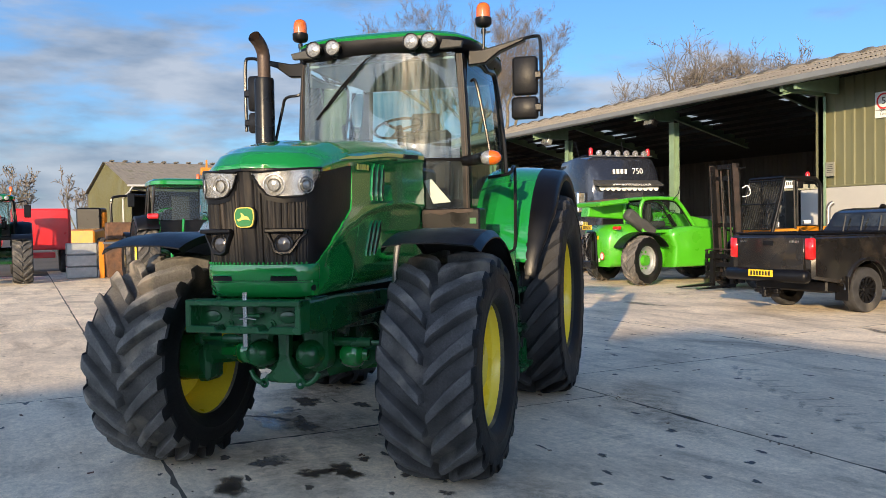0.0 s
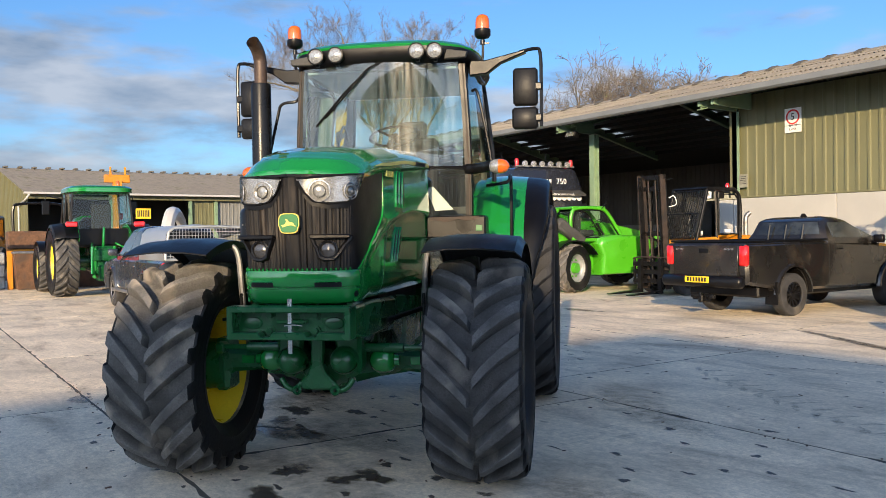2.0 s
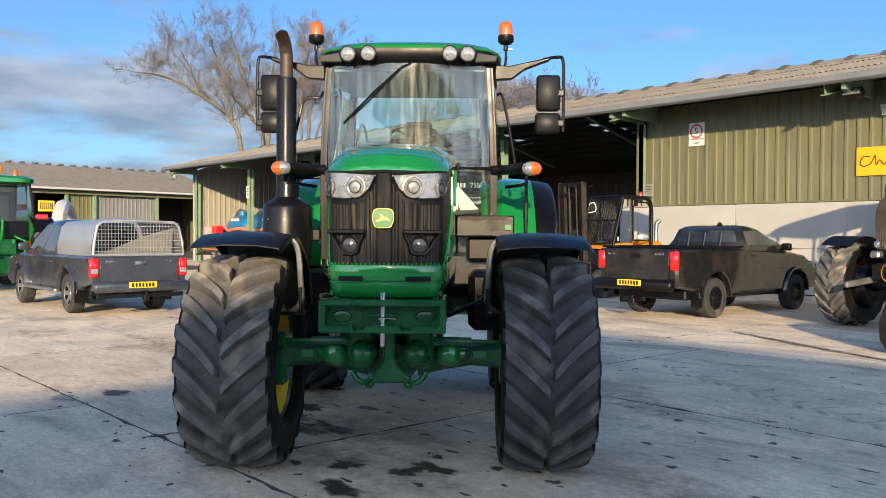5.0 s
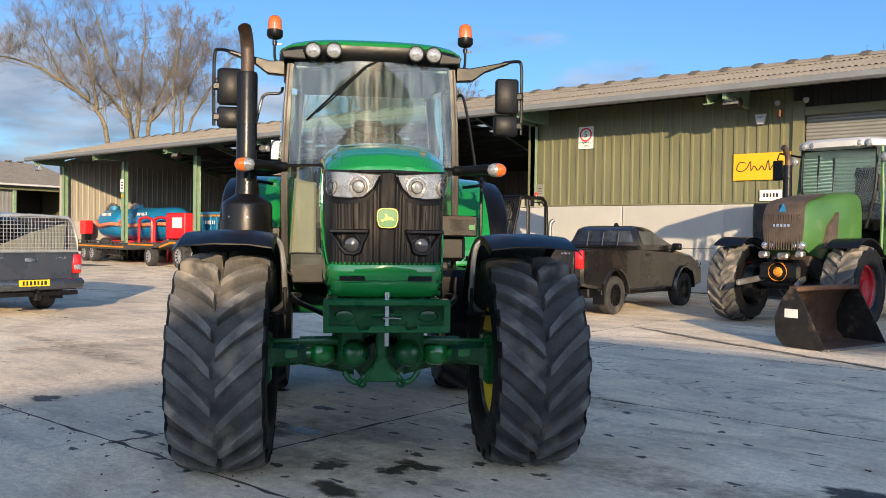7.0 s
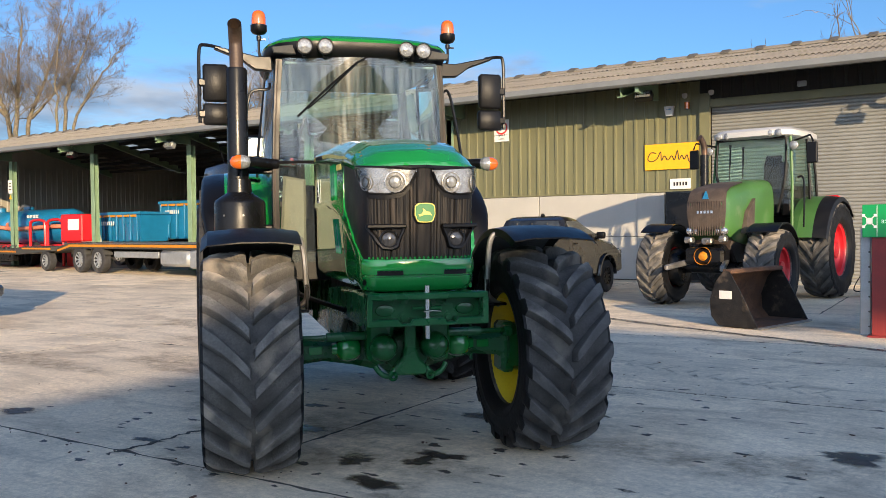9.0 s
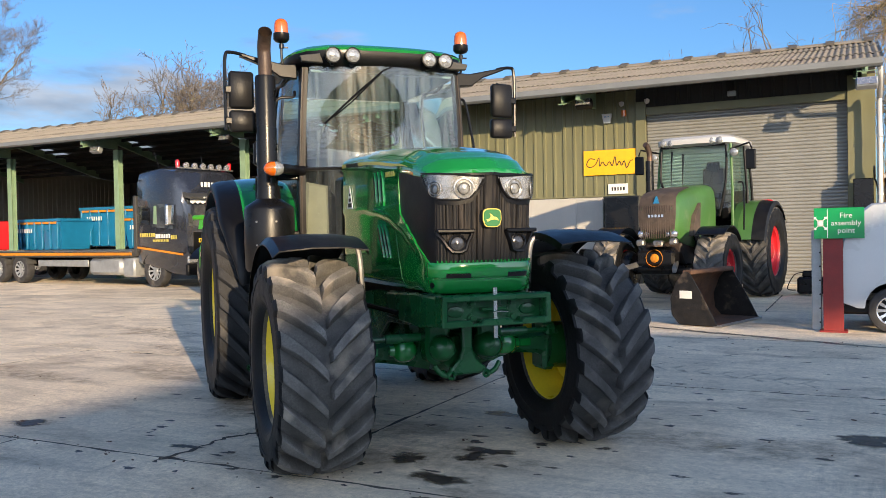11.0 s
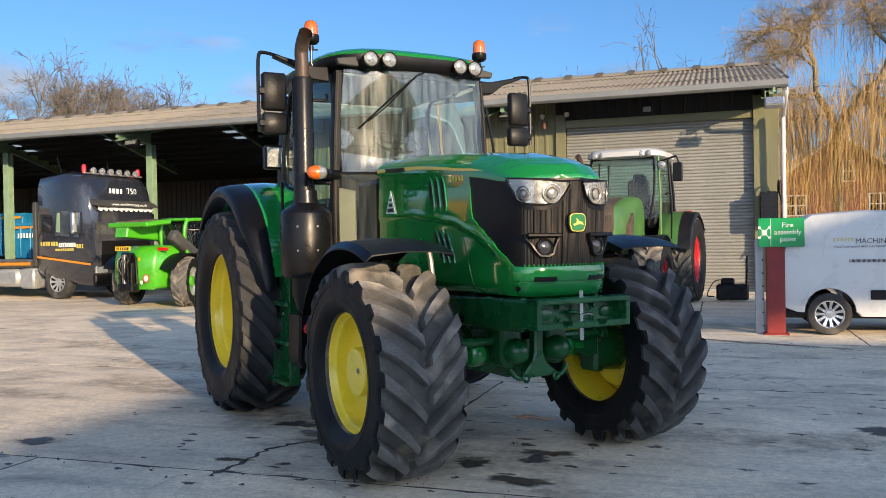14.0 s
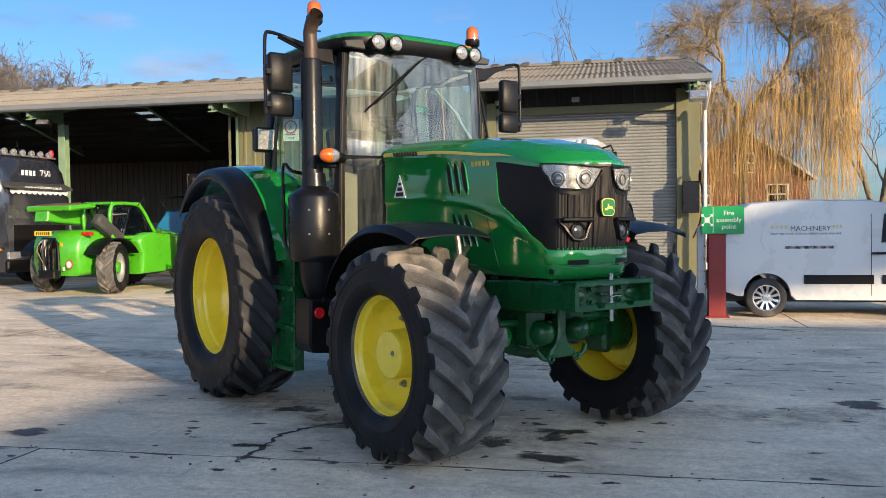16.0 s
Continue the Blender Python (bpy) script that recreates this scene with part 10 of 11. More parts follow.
spread_tree(pose(-78.5, 41, 0, 0, 0, 60.7), [
    (0.42, [(-0.8, 0, 0), (-0.9, 7, 0), (-1.2, 11, 0), (-2.3, 13.6, 0.4), (-6.0, 16.4, 0.8), (-9.0, 17.6, 1.0), (-11.0, 17.9, 1.0)]),
    (0.26, [(-2.0, 13.2, 0.3), (-2.3, 15.5, -0.6), (-3.0, 18.5, -1.2), (-4.4, 21.6, -1.6)]),
    (0.20, [(-5.2, 16.0, 0.7), (-6.2, 18.6, 0.2), (-7.4, 20.6, 0.0)]),
    (0.45, [(0.8, 0, 0.5), (1.0, 8, 0.5), (1.2, 11, 0.4), (0.4, 14.2, -0.5), (-1.1, 18.4, -1.4), (-2.2, 22.0, -1.8)]),
    (0.28, [(0.9, 12.5, 0), (-0.8, 14.6, 1.2), (-2.6, 16.6, 2.2), (-4.6, 18.4, 2.6)]),
    (0.40, [(1.6, 0, -0.6), (1.7, 11, -0.4), (2.1, 17.0, 0.6), (2.4, 22.0, 1.4)]),
    (0.36, [(2.4, 0, 0.3), (2.6, 10.5, 0.3), (3.6, 14.6, 1.0), (5.2, 18.6, 1.2), (6.0, 21.8, 1.0)]),
    (0.22, [(3.0, 12.5, 0.5), (4.4, 14.0, -1.2), (6.0, 16.4, -2.0), (7.4, 17.8, -2.2)])], 3, "tall bare winter tree with wide forked limbs behind the shed")
spread_tree(pose(-69.6, 42, 0, 0, 0, 60.7), [
    (0.30, [(0, 0, 0), (0, 10, 0), (0.4, 14, 0), (1.8, 17.6, 0), (2.4, 19.8, 0)]),
    (0.24, [(0.6, 0, 0), (0.7, 10, 0.4), (1.9, 13.4, 0.8), (3.8, 16.6, 1.0), (5.0, 18.6, 1.0)]),
    (0.22, [(-0.4, 0, 0), (-0.5, 11, -0.4), (-0.6, 15, -0.8), (-0.2, 19.4, -1.0)])], 12, "slender bare winter tree with upright stems behind the shed", reach=0.85)
for i, (x, y, h, sd) in enumerate(((-59.5, 52, 13.2, 21), (-54.2, 51, 14.8, 22), (-51.0, 53, 14.4, 23), (-45.2, 52, 13.6, 24))):
    bare_tree(pose(x, y, 0), h, sd, "bushy bare tree showing over the shed ridge", 5, 0.38, 0.022, 0.95)
bare_tree(pose(-4.2, 42, 0), 12.6, 31, "sparse bare sapling behind the shed roof", 2, 0.5, 0.012, 0.62)
bare_tree(pose(-13.5, 46, 0), 12.6, 33, "sparse bare sapling behind the shed roof", 2, 0.5, 0.012, 0.62)
bare_tree(pose(9.9, 46, 0), 12.5, 35, "dark bare tree at the end of the garden", 3, 0.45, 0.016, 0.8)
bare_tree(pose(14.8, 47, 0), 12.0, 36, "dark bare tree at the end of the garden", 3, 0.45, 0.016, 0.8)
for i in range(7):
    bare_tree(pose(-118 - 6 * (i % 3), -16 + 7.5 * i, 0), 8.0 + (i * 7 % 3), 41 + i, "low bare tree beyond the far end of the yard", 4, 0.6, 0.05, 0.7)

# golden weeping willow
wil = thing("willow_tree", pose(1.15, 34.5, 0), "weeping willow with golden bare hanging strands", "willow tree")
rnd = random.Random(77)
wood, strands = Skin(), Skin()
fine_twigs = Skin()
WILLOW = [
    (0.40, [(0.1, 0, 0), (0.05, 3.0, 0.1), (0.0, 6.1, 0)]),
    (0.24, [(0.0, 5.9, 0), (-0.4, 6.8, 0), (-0.72, 7.5, 0.2), (-0.78, 8.7, 0.3), (-1.05, 9.5, 0.3)]),
    (0.14, [(-1.0, 9.4, 0.3), (-1.7, 10.2, 0.2), (-2.6, 10.3, 0), (-3.2, 9.7, -0.1)]),
    (0.13, [(-1.0, 9.4, 0.3), (-0.95, 10.5, 0.6), (-0.5, 11.2, 0.8)]),
    (0.10, [(-0.78, 8.6, 0.3), (-1.6, 9.1, -0.5), (-2.4, 9.0, -1.0)]),
    (0.12, [(-0.75, 7.45, 0.2), (-1.3, 7.35, -0.2), (-2.2, 7.2, -0.4)]),
    (0.10, [(-0.3, 6.5, 0), (-1.2, 6.4, -0.5), (-2.3, 6.15, -0.6)]),
    (0.28, [(0.1, 5.9, 0), (0.55, 6.6, 0), (1.05, 7.3, -0.1), (1.70, 7.95, -0.2), (1.98, 8.8, -0.2), (1.93, 9.4, -0.1)]),
    (0.13, [(1.93, 9.3, -0.1), (1.50, 10.0, 0.2), (1.2, 10.9, 0.4), (0.9, 11.6, 0.5)]),
    (0.14, [(1.95, 9.3, -0.1), (2.15, 10.2, 0), (2.30, 11.2, 0.2), (2.7, 12.2, 0.2)]),
    (0.12, [(1.98, 8.9, -0.2), (2.7, 9.6, -0.4), (3.5, 9.8, -0.5), (4.1, 9.3, -0.6)]),
    (0.12, [(1.65, 7.9, -0.2), (2.25, 8.0, 0.3), (2.8, 7.6, 0.6), (3.1, 7.0, 0.8)]),
    (0.11, [(0.5, 6.55, 0), (1.2, 7.0, 0.6), (1.8, 6.95, 0.9), (2.6, 6.3, 1.2)]),
    (0.12, [(2.6, 9.5, -0.4), (3.3, 10.4, 0.5), (3.9, 10.6, 0.8)]),
]
anchors = []
for r0, line in WILLOW:
    pts = bend([Vector((x, d, z)) for x, z, d in line], 6)
    n = len(pts)
    wood.tube(pts, r0 * 0.68, r0 * 0.34, 8)
    if r0 < 0.2:
        for i in range(n // 4, n):
            anchors.append((pts[i], (pts[i] - pts[i - 1]).normalized(), i / n))
tips = []
for p, d, t in anchors:
    for _ in range(3):
        side = Vector((rnd.gauss(0, 1), rnd.gauss(0, 1), rnd.gauss(0.2, 0.5))).normalized()
        pts, dd = limb(rnd, p, (d * 0.6 + side).normalized(), rnd.uniform(0.6, 1.5), 5, 0.20, -0.02)
        wood.tube(pts, 0.028, 0.012, 4)
        for q in pts[2:]:
            for _k in range(4):
                dv = (dd * 0.5 + Vector((rnd.gauss(0, 1), rnd.gauss(0, 1), rnd.gauss(0.15, 0.7)))).normalized()
                e, _d = limb(rnd, q, dv, rnd.uniform(0.4, 1.1), 5, 0.22, -0.16)
                fine_twigs.tube(e, 0.0085, 0.0055, 3)
                if rnd.random() < 0.10:
                    tips.append(e[-1])


def hang(p, drop, curl=0.5):
    out = Vector((rnd.gauss(0, 1), rnd.gauss(0, 1), 0)).normalized() * rnd.uniform(0.05, curl)
    sway = Vector((rnd.gauss(0, 0.07), rnd.gauss(0, 0.07), 0))
    pts = [p + out * (1 - (1 - k / 7) ** 3) + Vector((0, 0, 0.12 * math.sin(min(1, k / 3) * math.pi) - drop * (k / 7) ** 1.2)) + sway * math.sin(k * 0.9) for k in range(8)]
    strands.tube(pts, 0.0098, 0.0066, 3)


# light veils from the upper twigs, a thick curtain on the outer side and one below the fork
for p in tips:
    hang(p, rnd.uniform(0.5, 2.2))
for _ in range(430):
    x = rnd.triangular(2.7, 5.0, 4.0)
    z = 9.9 - 0.55 * abs(x - 3.5) ** 1.4 - rnd.expovariate(0.8)
    hang(Vector((x, rnd.gauss(0, 1.0), max(4.0, z))), rnd.uniform(1.5, max(1.8, z - 2.2)))
for _ in range(560):
    x = rnd.choice((rnd.gauss(-1.6, 0.6), rnd.gauss(0.2, 0.9), rnd.gauss(1.3, 0.8)))
    z = 6.6 - 0.10 * x * x + rnd.gauss(0, 0.75)
    hang(Vector((x, rnd.gauss(-0.4, 0.9), z)), rnd.uniform(1.2, 4.8))
for _ in range(480):
    x = rnd.uniform(-2.6, 4.6)
    z = 6.9 + 0.9 * math.sin(x * 1.3) + rnd.gauss(0, 0.7)
    hang(Vector((x, rnd.gauss(-0.6, 0.8), z)), rnd.uniform(2.2, max(2.4, z - 2.0)), 0.35)
wood.mesh("trunk", "bark", wil)
strands.mesh("crown", "willow", wil, "golden brown hanging twigs")
fine_twigs.mesh("upper_crown", "willow_twig", wil, "fine tan upper twigs")

# brick house behind the willow
hs = thing("house", pose(2.7, 46, 0), "red brick house gable with white verge boards behind the willow", "house")
bm = bmesh.new()
prism(bm, [(-3.7, 0), (-3.7, 4.1), (0, 6.9), (3.7, 4.1), (3.7, 0)], "y", 0, 9)
part("wall", bm, "brick", hs, smooth=0)
for s in (-1, 1):
    bm = bmesh.new()
    prism(bm, [(0, 7.10), (0, 6.92), (s * 4.0, 3.90), (s * 4.0, 4.08)], "y", -0.35, 9.3)
    part("roof", bm, "tile", hs)
    bm = bmesh.new()
    prism(bm, [(0, 7.06), (0, 6.82), (s * 4.02, 3.80), (s * 4.02, 4.02)], "y", -0.42, -0.36)
    part("verge_board", bm, "white", hs)
for x, z in ((-2.2, 3.1), (2.0, 3.1), (0.2, 4.9)):
    wnd = new("window")
    wnd.parent = hs
    bm = bmesh.new()
    for dx in (-0.55, 0, 0.55):
        box(bm, (x + dx, -0.03, z), (0.07, 0.08, 1.1))
    for dz in (-0.55, 0.0, 0.55):
        box(bm, (x, -0.03, z + dz), (1.17, 0.08, 0.07))
    part("frame", bm, "white", wnd)
    bm = bmesh.new()
    box(bm, (x, -0.005, z), (1.1, 0.03, 1.1))
    part("pane", bm, "darkglass", wnd)
rnd = random.Random(5)
sk = Skin()
for i in range(1500):
    x, y = rnd.uniform(2, 22), rnd.uniform(30, 33)
    p, dv = limb(rnd, Vector((x, y, 0)), Vector((rnd.gauss(0, 0.3), rnd.gauss(0, 0.3), 1)).normalized(), rnd.uniform(0.8, 2.0), 4, 0.25, 0)
    sk.tube(p, 0.02, 0.006, 3)
hg = sk.mesh("hedge", "twig", None)
tagged(hg, "low tangle of bare hedge twigs behind the van", "hedge", kind="stuff")

# ---- machines inside the open shed ----
for x0, x1, yc, r in ((-45.6, -43.0, 21.9, 0.80), (-43.1, -38.2, 21.9, 0.86)):
    tk = thing("tanker", pose(0, 0, 0), "blue slurry tanker with a salmon hose standing in the open shed", "tanker", "blue tankers")
    bm = bmesh.new()
    lathe(bm, [(0.001, x0), (r * 0.55, x0 + 0.05), (r * 0.9, x0 + 0.22), (r, x0 + 0.45), (r, x1 - 0.45), (r * 0.9, x1 - 0.22), (r * 0.55, x1 - 0.05), (0.001, x1)], (0, yc, 1.85), "x", 28)
    part("tank", bm, "blue", tk, smooth=50)
    bm = bmesh.new()
    pipe(bm, bend([(x0 + 0.1, yc - 0.7, 2.0), (x0 + 0.8, yc - 0.92, 1.75), (x1 - 0.6, yc - 0.95, 1.85), (x1, yc - 0.7, 1.8)], 5), 0.10, 10)
    part("hose", bm, "tanker_hose", tk)
    bm = bmesh.new()
    pipe(bm, bend([(x0 - 0.2, yc, 1.2), (x0 - 0.25, yc, 2.3), (x0 + 0.3, yc, 2.9), (x0 + 1.0, yc, 2.85)], 5), 0.08, 10)
    part("filling_arm", bm, "steel", tk)
    bm = bmesh.new()
    cyl(bm, (x0 + 0.8, yc, 2.6), (x0 + 0.8, yc, 2.85), 0.25, seg=16)
    part("hatch", bm, "blue", tk)
    bm = bmesh.new()
    bars(bm, (x0 + x1) / 2 - 0.6, 2.28, 1.0, 0.15, 8, yc - r * 0.90, 12)
    part("maker_mark", bm, "paper", tk)
    bm = bmesh.new()
    box(bm, ((x0 + x1) / 2, yc, 0.85), (x1 - x0 - 0.4, 0.9, 0.25), 0.03)
    part("frame", bm, "red", tk)
    for s in (-1, 1):
        lorry_wheel((x0 + x1) / 2, s * 0.8, tk, 0.55)
        tk.children[-1].matrix_basis = pose((x0 + x1) / 2, yc + s * 0.8, 0.55, 0, 0, 90) @ (Matrix.Identity(4) if s < 0 else MIRX)
pump = thing("pump_unit", pose(-46.0, 20.9, 0), "red pump unit on a stand beside the shed's end wall", "pump")
bm = bmesh.new()
box(bm, (0, 0, 1.65), (0.55, 0.5, 0.75), 0.04)
part("case", bm, "red", pump)
bm = bmesh.new()
box(bm, (0, 0, 0.65), (0.4, 0.4, 1.3), 0.03)
part("stand", bm, "black_metal", pump)
rf = thing("feeder_frame", pose(0, 0, 0), "red tubular frame with a red box beside the tankers", "farm implement")
for x in (-40.1, -38.7):
    bm = bmesh.new()
    pipe(bm, bend([(x, 20.6, 0.0), (x, 20.6, 1.8), (x + 0.2, 20.6, 2.12), (x + 1.0, 20.6, 2.12), (x + 1.2, 20.6, 1.8), (x + 1.2, 20.6, 0.0)], 4), 0.07, 8)
    part("hoop", bm, "red", rf)
bm = bmesh.new()
box(bm, (-36.6, 20.8, 1.75), (1.6, 0.8, 1.25), 0.05)
part("hopper", bm, "red", rf)
bm = bmesh.new()
box(bm, (-38.0, 20.8, 0.8), (4.4, 0.2, 0.25), 0.03)
box(bm, (-36.6, 20.8, 0.55), (1.2, 0.5, 1.1), 0.03)
part("beam", bm, "red", rf)
bm = bmesh.new()
box(bm, (-36.4, 20.39, 1.9), (0.8, 0.01, 0.5))
part("label_panel", bm, "paper", rf)
for (x0, x1, yc, z0, z1) in ((-36.6, -33.4, 22.6, 0.5, 2.45), (-34.2, -30.6, 24.3, 0.6, 2.95), (-30.4, -27.2, 23.2, 0.5, 2.5)):
    tp = thing("tipping_trailer", pose(0, 0, 0), "blue farm trailer with yellow marking strip in the shed", "trailer", "blue trailers")
    bm = bmesh.new()
    rings(bm, [[(x0 + d, yc - 0.9 + d, z), (x1 - d, yc - 0.9 + d, z), (x1 - d, yc + 0.9 - d, z), (x0 + d, yc + 0.9 - d, z)] for z, d in ((z0 + 0.6, 0.18), (z1 - 0.12, 0.02), (z1 - 0.12, -0.04), (z1, -0.04))])
    bd_ = part("body", bm, "blue", tp)
    bm = bmesh.new()
    n = 7
    bm.free()
    for i in range(n):
        bm = bmesh.new()
        x = lerp(x0 + 0.15, x1 - 0.15, i / (n - 1))
        box(bm, (x, yc - 0.94, (z0 + z1) / 2 + 0.25), (0.07, 0.10, z1 - z0 - 0.8), 0.01)
        part("rib", bm, "blue", bd_)
    bm = bmesh.new()
    box(bm, ((x0 + x1) / 2, yc - 0.96, z1 - 0.18), (x1 - x0 - 0.4, 0.02, 0.09))
    part("yellow_strip", bm, "orange", bd_)
    bm = bmesh.new()
    bars(bm, x0 + 0.5, z1 - 0.6, 1.0, 0.18, 7, yc - 0.99, 31)
    part("maker_mark", bm, "paper", bd_)
    bm = bmesh.new()
    box(bm, ((x0 + x1) / 2, yc, z0 + 0.45), (x1 - x0, 0.8, 0.2), 0.02)
    part("chassis", bm, "black_metal", tp)
    for s in (-1, 1):
        car_wheel(tp, pose((x0 + x1) / 2, yc + s * 0.75, 0.48, 0, 0, 90) @ (Matrix.Identity(4) if s < 0 else MIRX), 0.48, 0.26, 0.3, "galv", 8)
for x, y, sx, sy, sz, mm, lab in ((-19.6, 24.5, 2.6, 1.6, 2.2, "blue", "dark blue box trailer deep in the shed"), (-17.8, 23.0, 1.4, 1.2, 1.2, "red", "red mower with folded deck in the shed"), (-16.9, 21.6, 1.0, 1.6, 1.15, "red", "red garden machine in the shed"), (-20.4, 21.9, 1.3, 0.9, 1.0, "orange", "small orange implement in the shed")):
    im = thing("implement", pose(x, y, 0), lab, "farm implement", "implements in the shed")
    bm = bmesh.new()
    prism(bm, [(-sx / 2, 0.35), (-sx / 2, sz * 0.7), (-sx * 0.3, sz), (sx * 0.25, sz), (sx / 2, sz * 0.6), (sx / 2, 0.35)], "y", -sy / 2, sy / 2, 0.06)
    part("body", bm, mm, im, smooth=40)
    bm = bmesh.new()
    pipe(bm, bend([(-sx * 0.3, -sy / 2, sz), (-sx * 0.35, -sy / 2, sz + 0.4), (sx * 0.1, -sy / 2, sz + 0.45), (sx * 0.2, -sy / 2, sz)], 4), 0.03, 6)
    part("roll_bar", bm, "black_metal", im)
    bm = bmesh.new()
    lathe(bm, [(0.001, -0.03), (0.07, -0.02), (0.08, 0.03)], (sx * 0.3, -sy / 2 - 0.02, sz * 0.55), "y", 12)
    part("lamp", bm, "redlens", im)
    for sxn in (-1, 1):
        for syn in (-1, 1):
            car_wheel(im, pose(sxn * sx * 0.32, syn * sy * 0.45, 0.28, 0, 0, 90) @ (Matrix.Identity(4) if syn < 0 else MIRX), 0.28, 0.15, 0.2, "galv", 6)

# ---- yard clutter to the west ----
rt_ = thing("grain_trailer", pose(-35.6, 0.6, 0), "bright red high-sided trailer", "trailer")
bm = bmesh.new()
box(bm, (0, 0, 1.65), (4.2, 1.9, 1.5), 0.04)
bd_ = part("body", bm, "red", rt_)
for i in range(6):
    bm = bmesh.new()
    box(bm, (-1.8 + 0.72 * i, 0.98, 1.65), (0.08, 0.08, 1.45), 0.01)
    part("rib", bm, "red", bd_)
bm = bmesh.new()
box(bm, (0.4, 0, 0.72), (4.8, 0.9, 0.2), 0.02)
part("chassis", bm, "red", rt_)
for s in (-1, 1):
    for x in (-0.8, 0.7):
        car_wheel(rt_, pose(x, s * 0.85, 0.5, 0, 0, 90) @ (Matrix.Identity(4) if s < 0 else MIRX), 0.5, 0.27, 0.35, "galv", 8)
for i in range(3):
    wb = bmesh.new()
    box(wb, (0, 0, 0), (0.62, 0.95, 0.38), 0.03)
    ob = part("ballast_block", wb, "galv", at=pose(-30.2 + 0.02 * i, 1.75, 0.19 + 0.39 * i))
    tagged(ob, "grey cast ballast block in a stack", "ballast block", "stack of ballast blocks")
sp = thing("warning_post", pose(-29.6, 2.33, 0), "yellow post with a small pictogram sign", "sign post")
bm = bmesh.new()
box(bm, (0, 0, 0.6), (0.10, 0.16, 1.2), 0.01)
part("post", bm, "orange", sp)
bm = bmesh.new()
box(bm, (0.06, 0.35, 0.75), (0.01, 0.40, 0.42))
sg = part("sign_face", bm, "paper", sp)
bm = bmesh.new()
box(bm, (0.068, 0.35, 0.78), (0.006, 0.24, 0.20))
part("pictogram", bm, "signgreen", sg)
tr_ = thing("steel_trough", pose(-29.8, 3.75, 0), "large brown rusty steel trough on the yard", "trough")
bm = bmesh.new()
rings(bm, [[(-0.9 + d, -1.35 + d, z), (0.9 - d, -1.35 + d, z), (0.9 - d, 1.35 - d, z), (-0.9 + d, 1.35 - d, z)] for z, d in ((0.02, 0.08), (1.15, 0.0), (1.15, 0.05), (0.2, 0.12))])
part("tub", bm, "rust", tr_)
bm = bmesh.new()
pipe(bm, [(0.92, -1.37, 1.15), (0.92, 1.37, 1.15), (-0.92, 1.37, 1.15), (-0.92, -1.37, 1.15), (0.92, -1.37, 1.15)], 0.03, 6)
part("lip", bm, "steel", tr_)
db = thing("diggers_bucket_rack", pose(-41.5, 4.8, 0), "orange and rusty bucket attachment standing on its frame", "bucket")
bm = bmesh.new()
box(bm, (0, 0, 1.55), (1.0, 2.7, 0.8), 0.06)
part("bucket_shell", bm, "rust", db)
for y in (-1.2, -0.4, 0.4, 1.2):
    bm = bmesh.new()
    box(bm, (0.3, y, 0.60), (0.14, 0.14, 1.2), 0.01)
    part("leg", bm, "orange", db)
bm = bmesh.new()
box(bm, (0.4, 0, 1.05), (0.16, 2.8, 0.2), 0.02)
box(bm, (0.4, 0.3, 0.5), (0.16, 2.0, 0.16), 0.02)
part("cross_beam", bm, "orange", db)
bm = bmesh.new()
pipe(bm, bend([(0.3, -1.1, 1.9), (0.3, -1.1, 2.9), (0.3, -0.8, 3.15), (0.3, 0.7, 3.15), (0.3, 1.0, 2.8), (0.3, 1.0, 1.9)], 4), 0.06, 8)
part("hoop", bm, "black_metal", db)
lo = thing("wheel_loader", pose(-50.0, 3.4, 0, 0, 0, 70), "yellow wheel loader parked far across the yard", "loader")
bm = bmesh.new()
prism(bm, [(-2.2, 0.7), (-2.2, 1.6), (-0.4, 1.7), (0.0, 1.4), (1.6, 1.3), (1.6, 0.7)], "x", -0.8, 0.8, 0.08)
part("body", bm, "orange", lo)
bm = bmesh.new()
box(bm, (0, 0.2, 2.2), (1.3, 1.3, 1.3), 0.08)
part("cab", bm, "black", lo)
bm = bmesh.new()
box(bm, (0, 0.2, 2.2), (1.32, 1.0, 0.9), 0.02)
part("cab_glass", bm, "glass", lo)
bm = bmesh.new()
box(bm, (0, 3.0, 0.6), (2.2, 0.9, 0.9), 0.1)
part("bucket", bm, "orange", lo)
for s in (-1, 1):
    bm = bmesh.new()
    box(bm, (s * 0.5, 1.9, 1.2), (0.2, 2.2, 0.3), 0.03, (-18, 0, 0))
    part("arm", bm, "orange", lo)
    for y in (-1.4, 1.1):
        wheel(lo, "wheel", pose(s * 0.95, y, 0.62) @ (Matrix.Identity(4) if s < 0 else MIRX), 0.62, 0.34, 0.45, 14, 0.04, "orange", "rubber", 0.12)
cr = thing("loader_fork", pose(-61.5, 12.4, 0, 0, 0, 90), "rusty orange fork head on a raised loader boom", "loader fork")
bm = bmesh.new()
prism(bm, [(-0.3, 1.2), (0.3, 1.2), (0.25, 5.6), (-0.25, 5.6)], "x", -0.28, 0.28, 0.02)
part("boom", bm, "orange", cr)
bm = bmesh.new()
box(bm, (0, 0, 5.75), (1.7, 0.3, 0.55), 0.04)
box(bm, (-0.42, 0, 6.2), (0.12, 0.12, 0.75), 0.01)
box(bm, (0.55, 0, 6.2), (0.12, 0.12, 0.75), 0.01)
part("fork_head", bm, "orange", cr)
bm = bmesh.new()
box(bm, (0, -1.0, 0.8), (1.6, 3.2, 0.9), 0.08)
part("body", bm, "orange", cr)
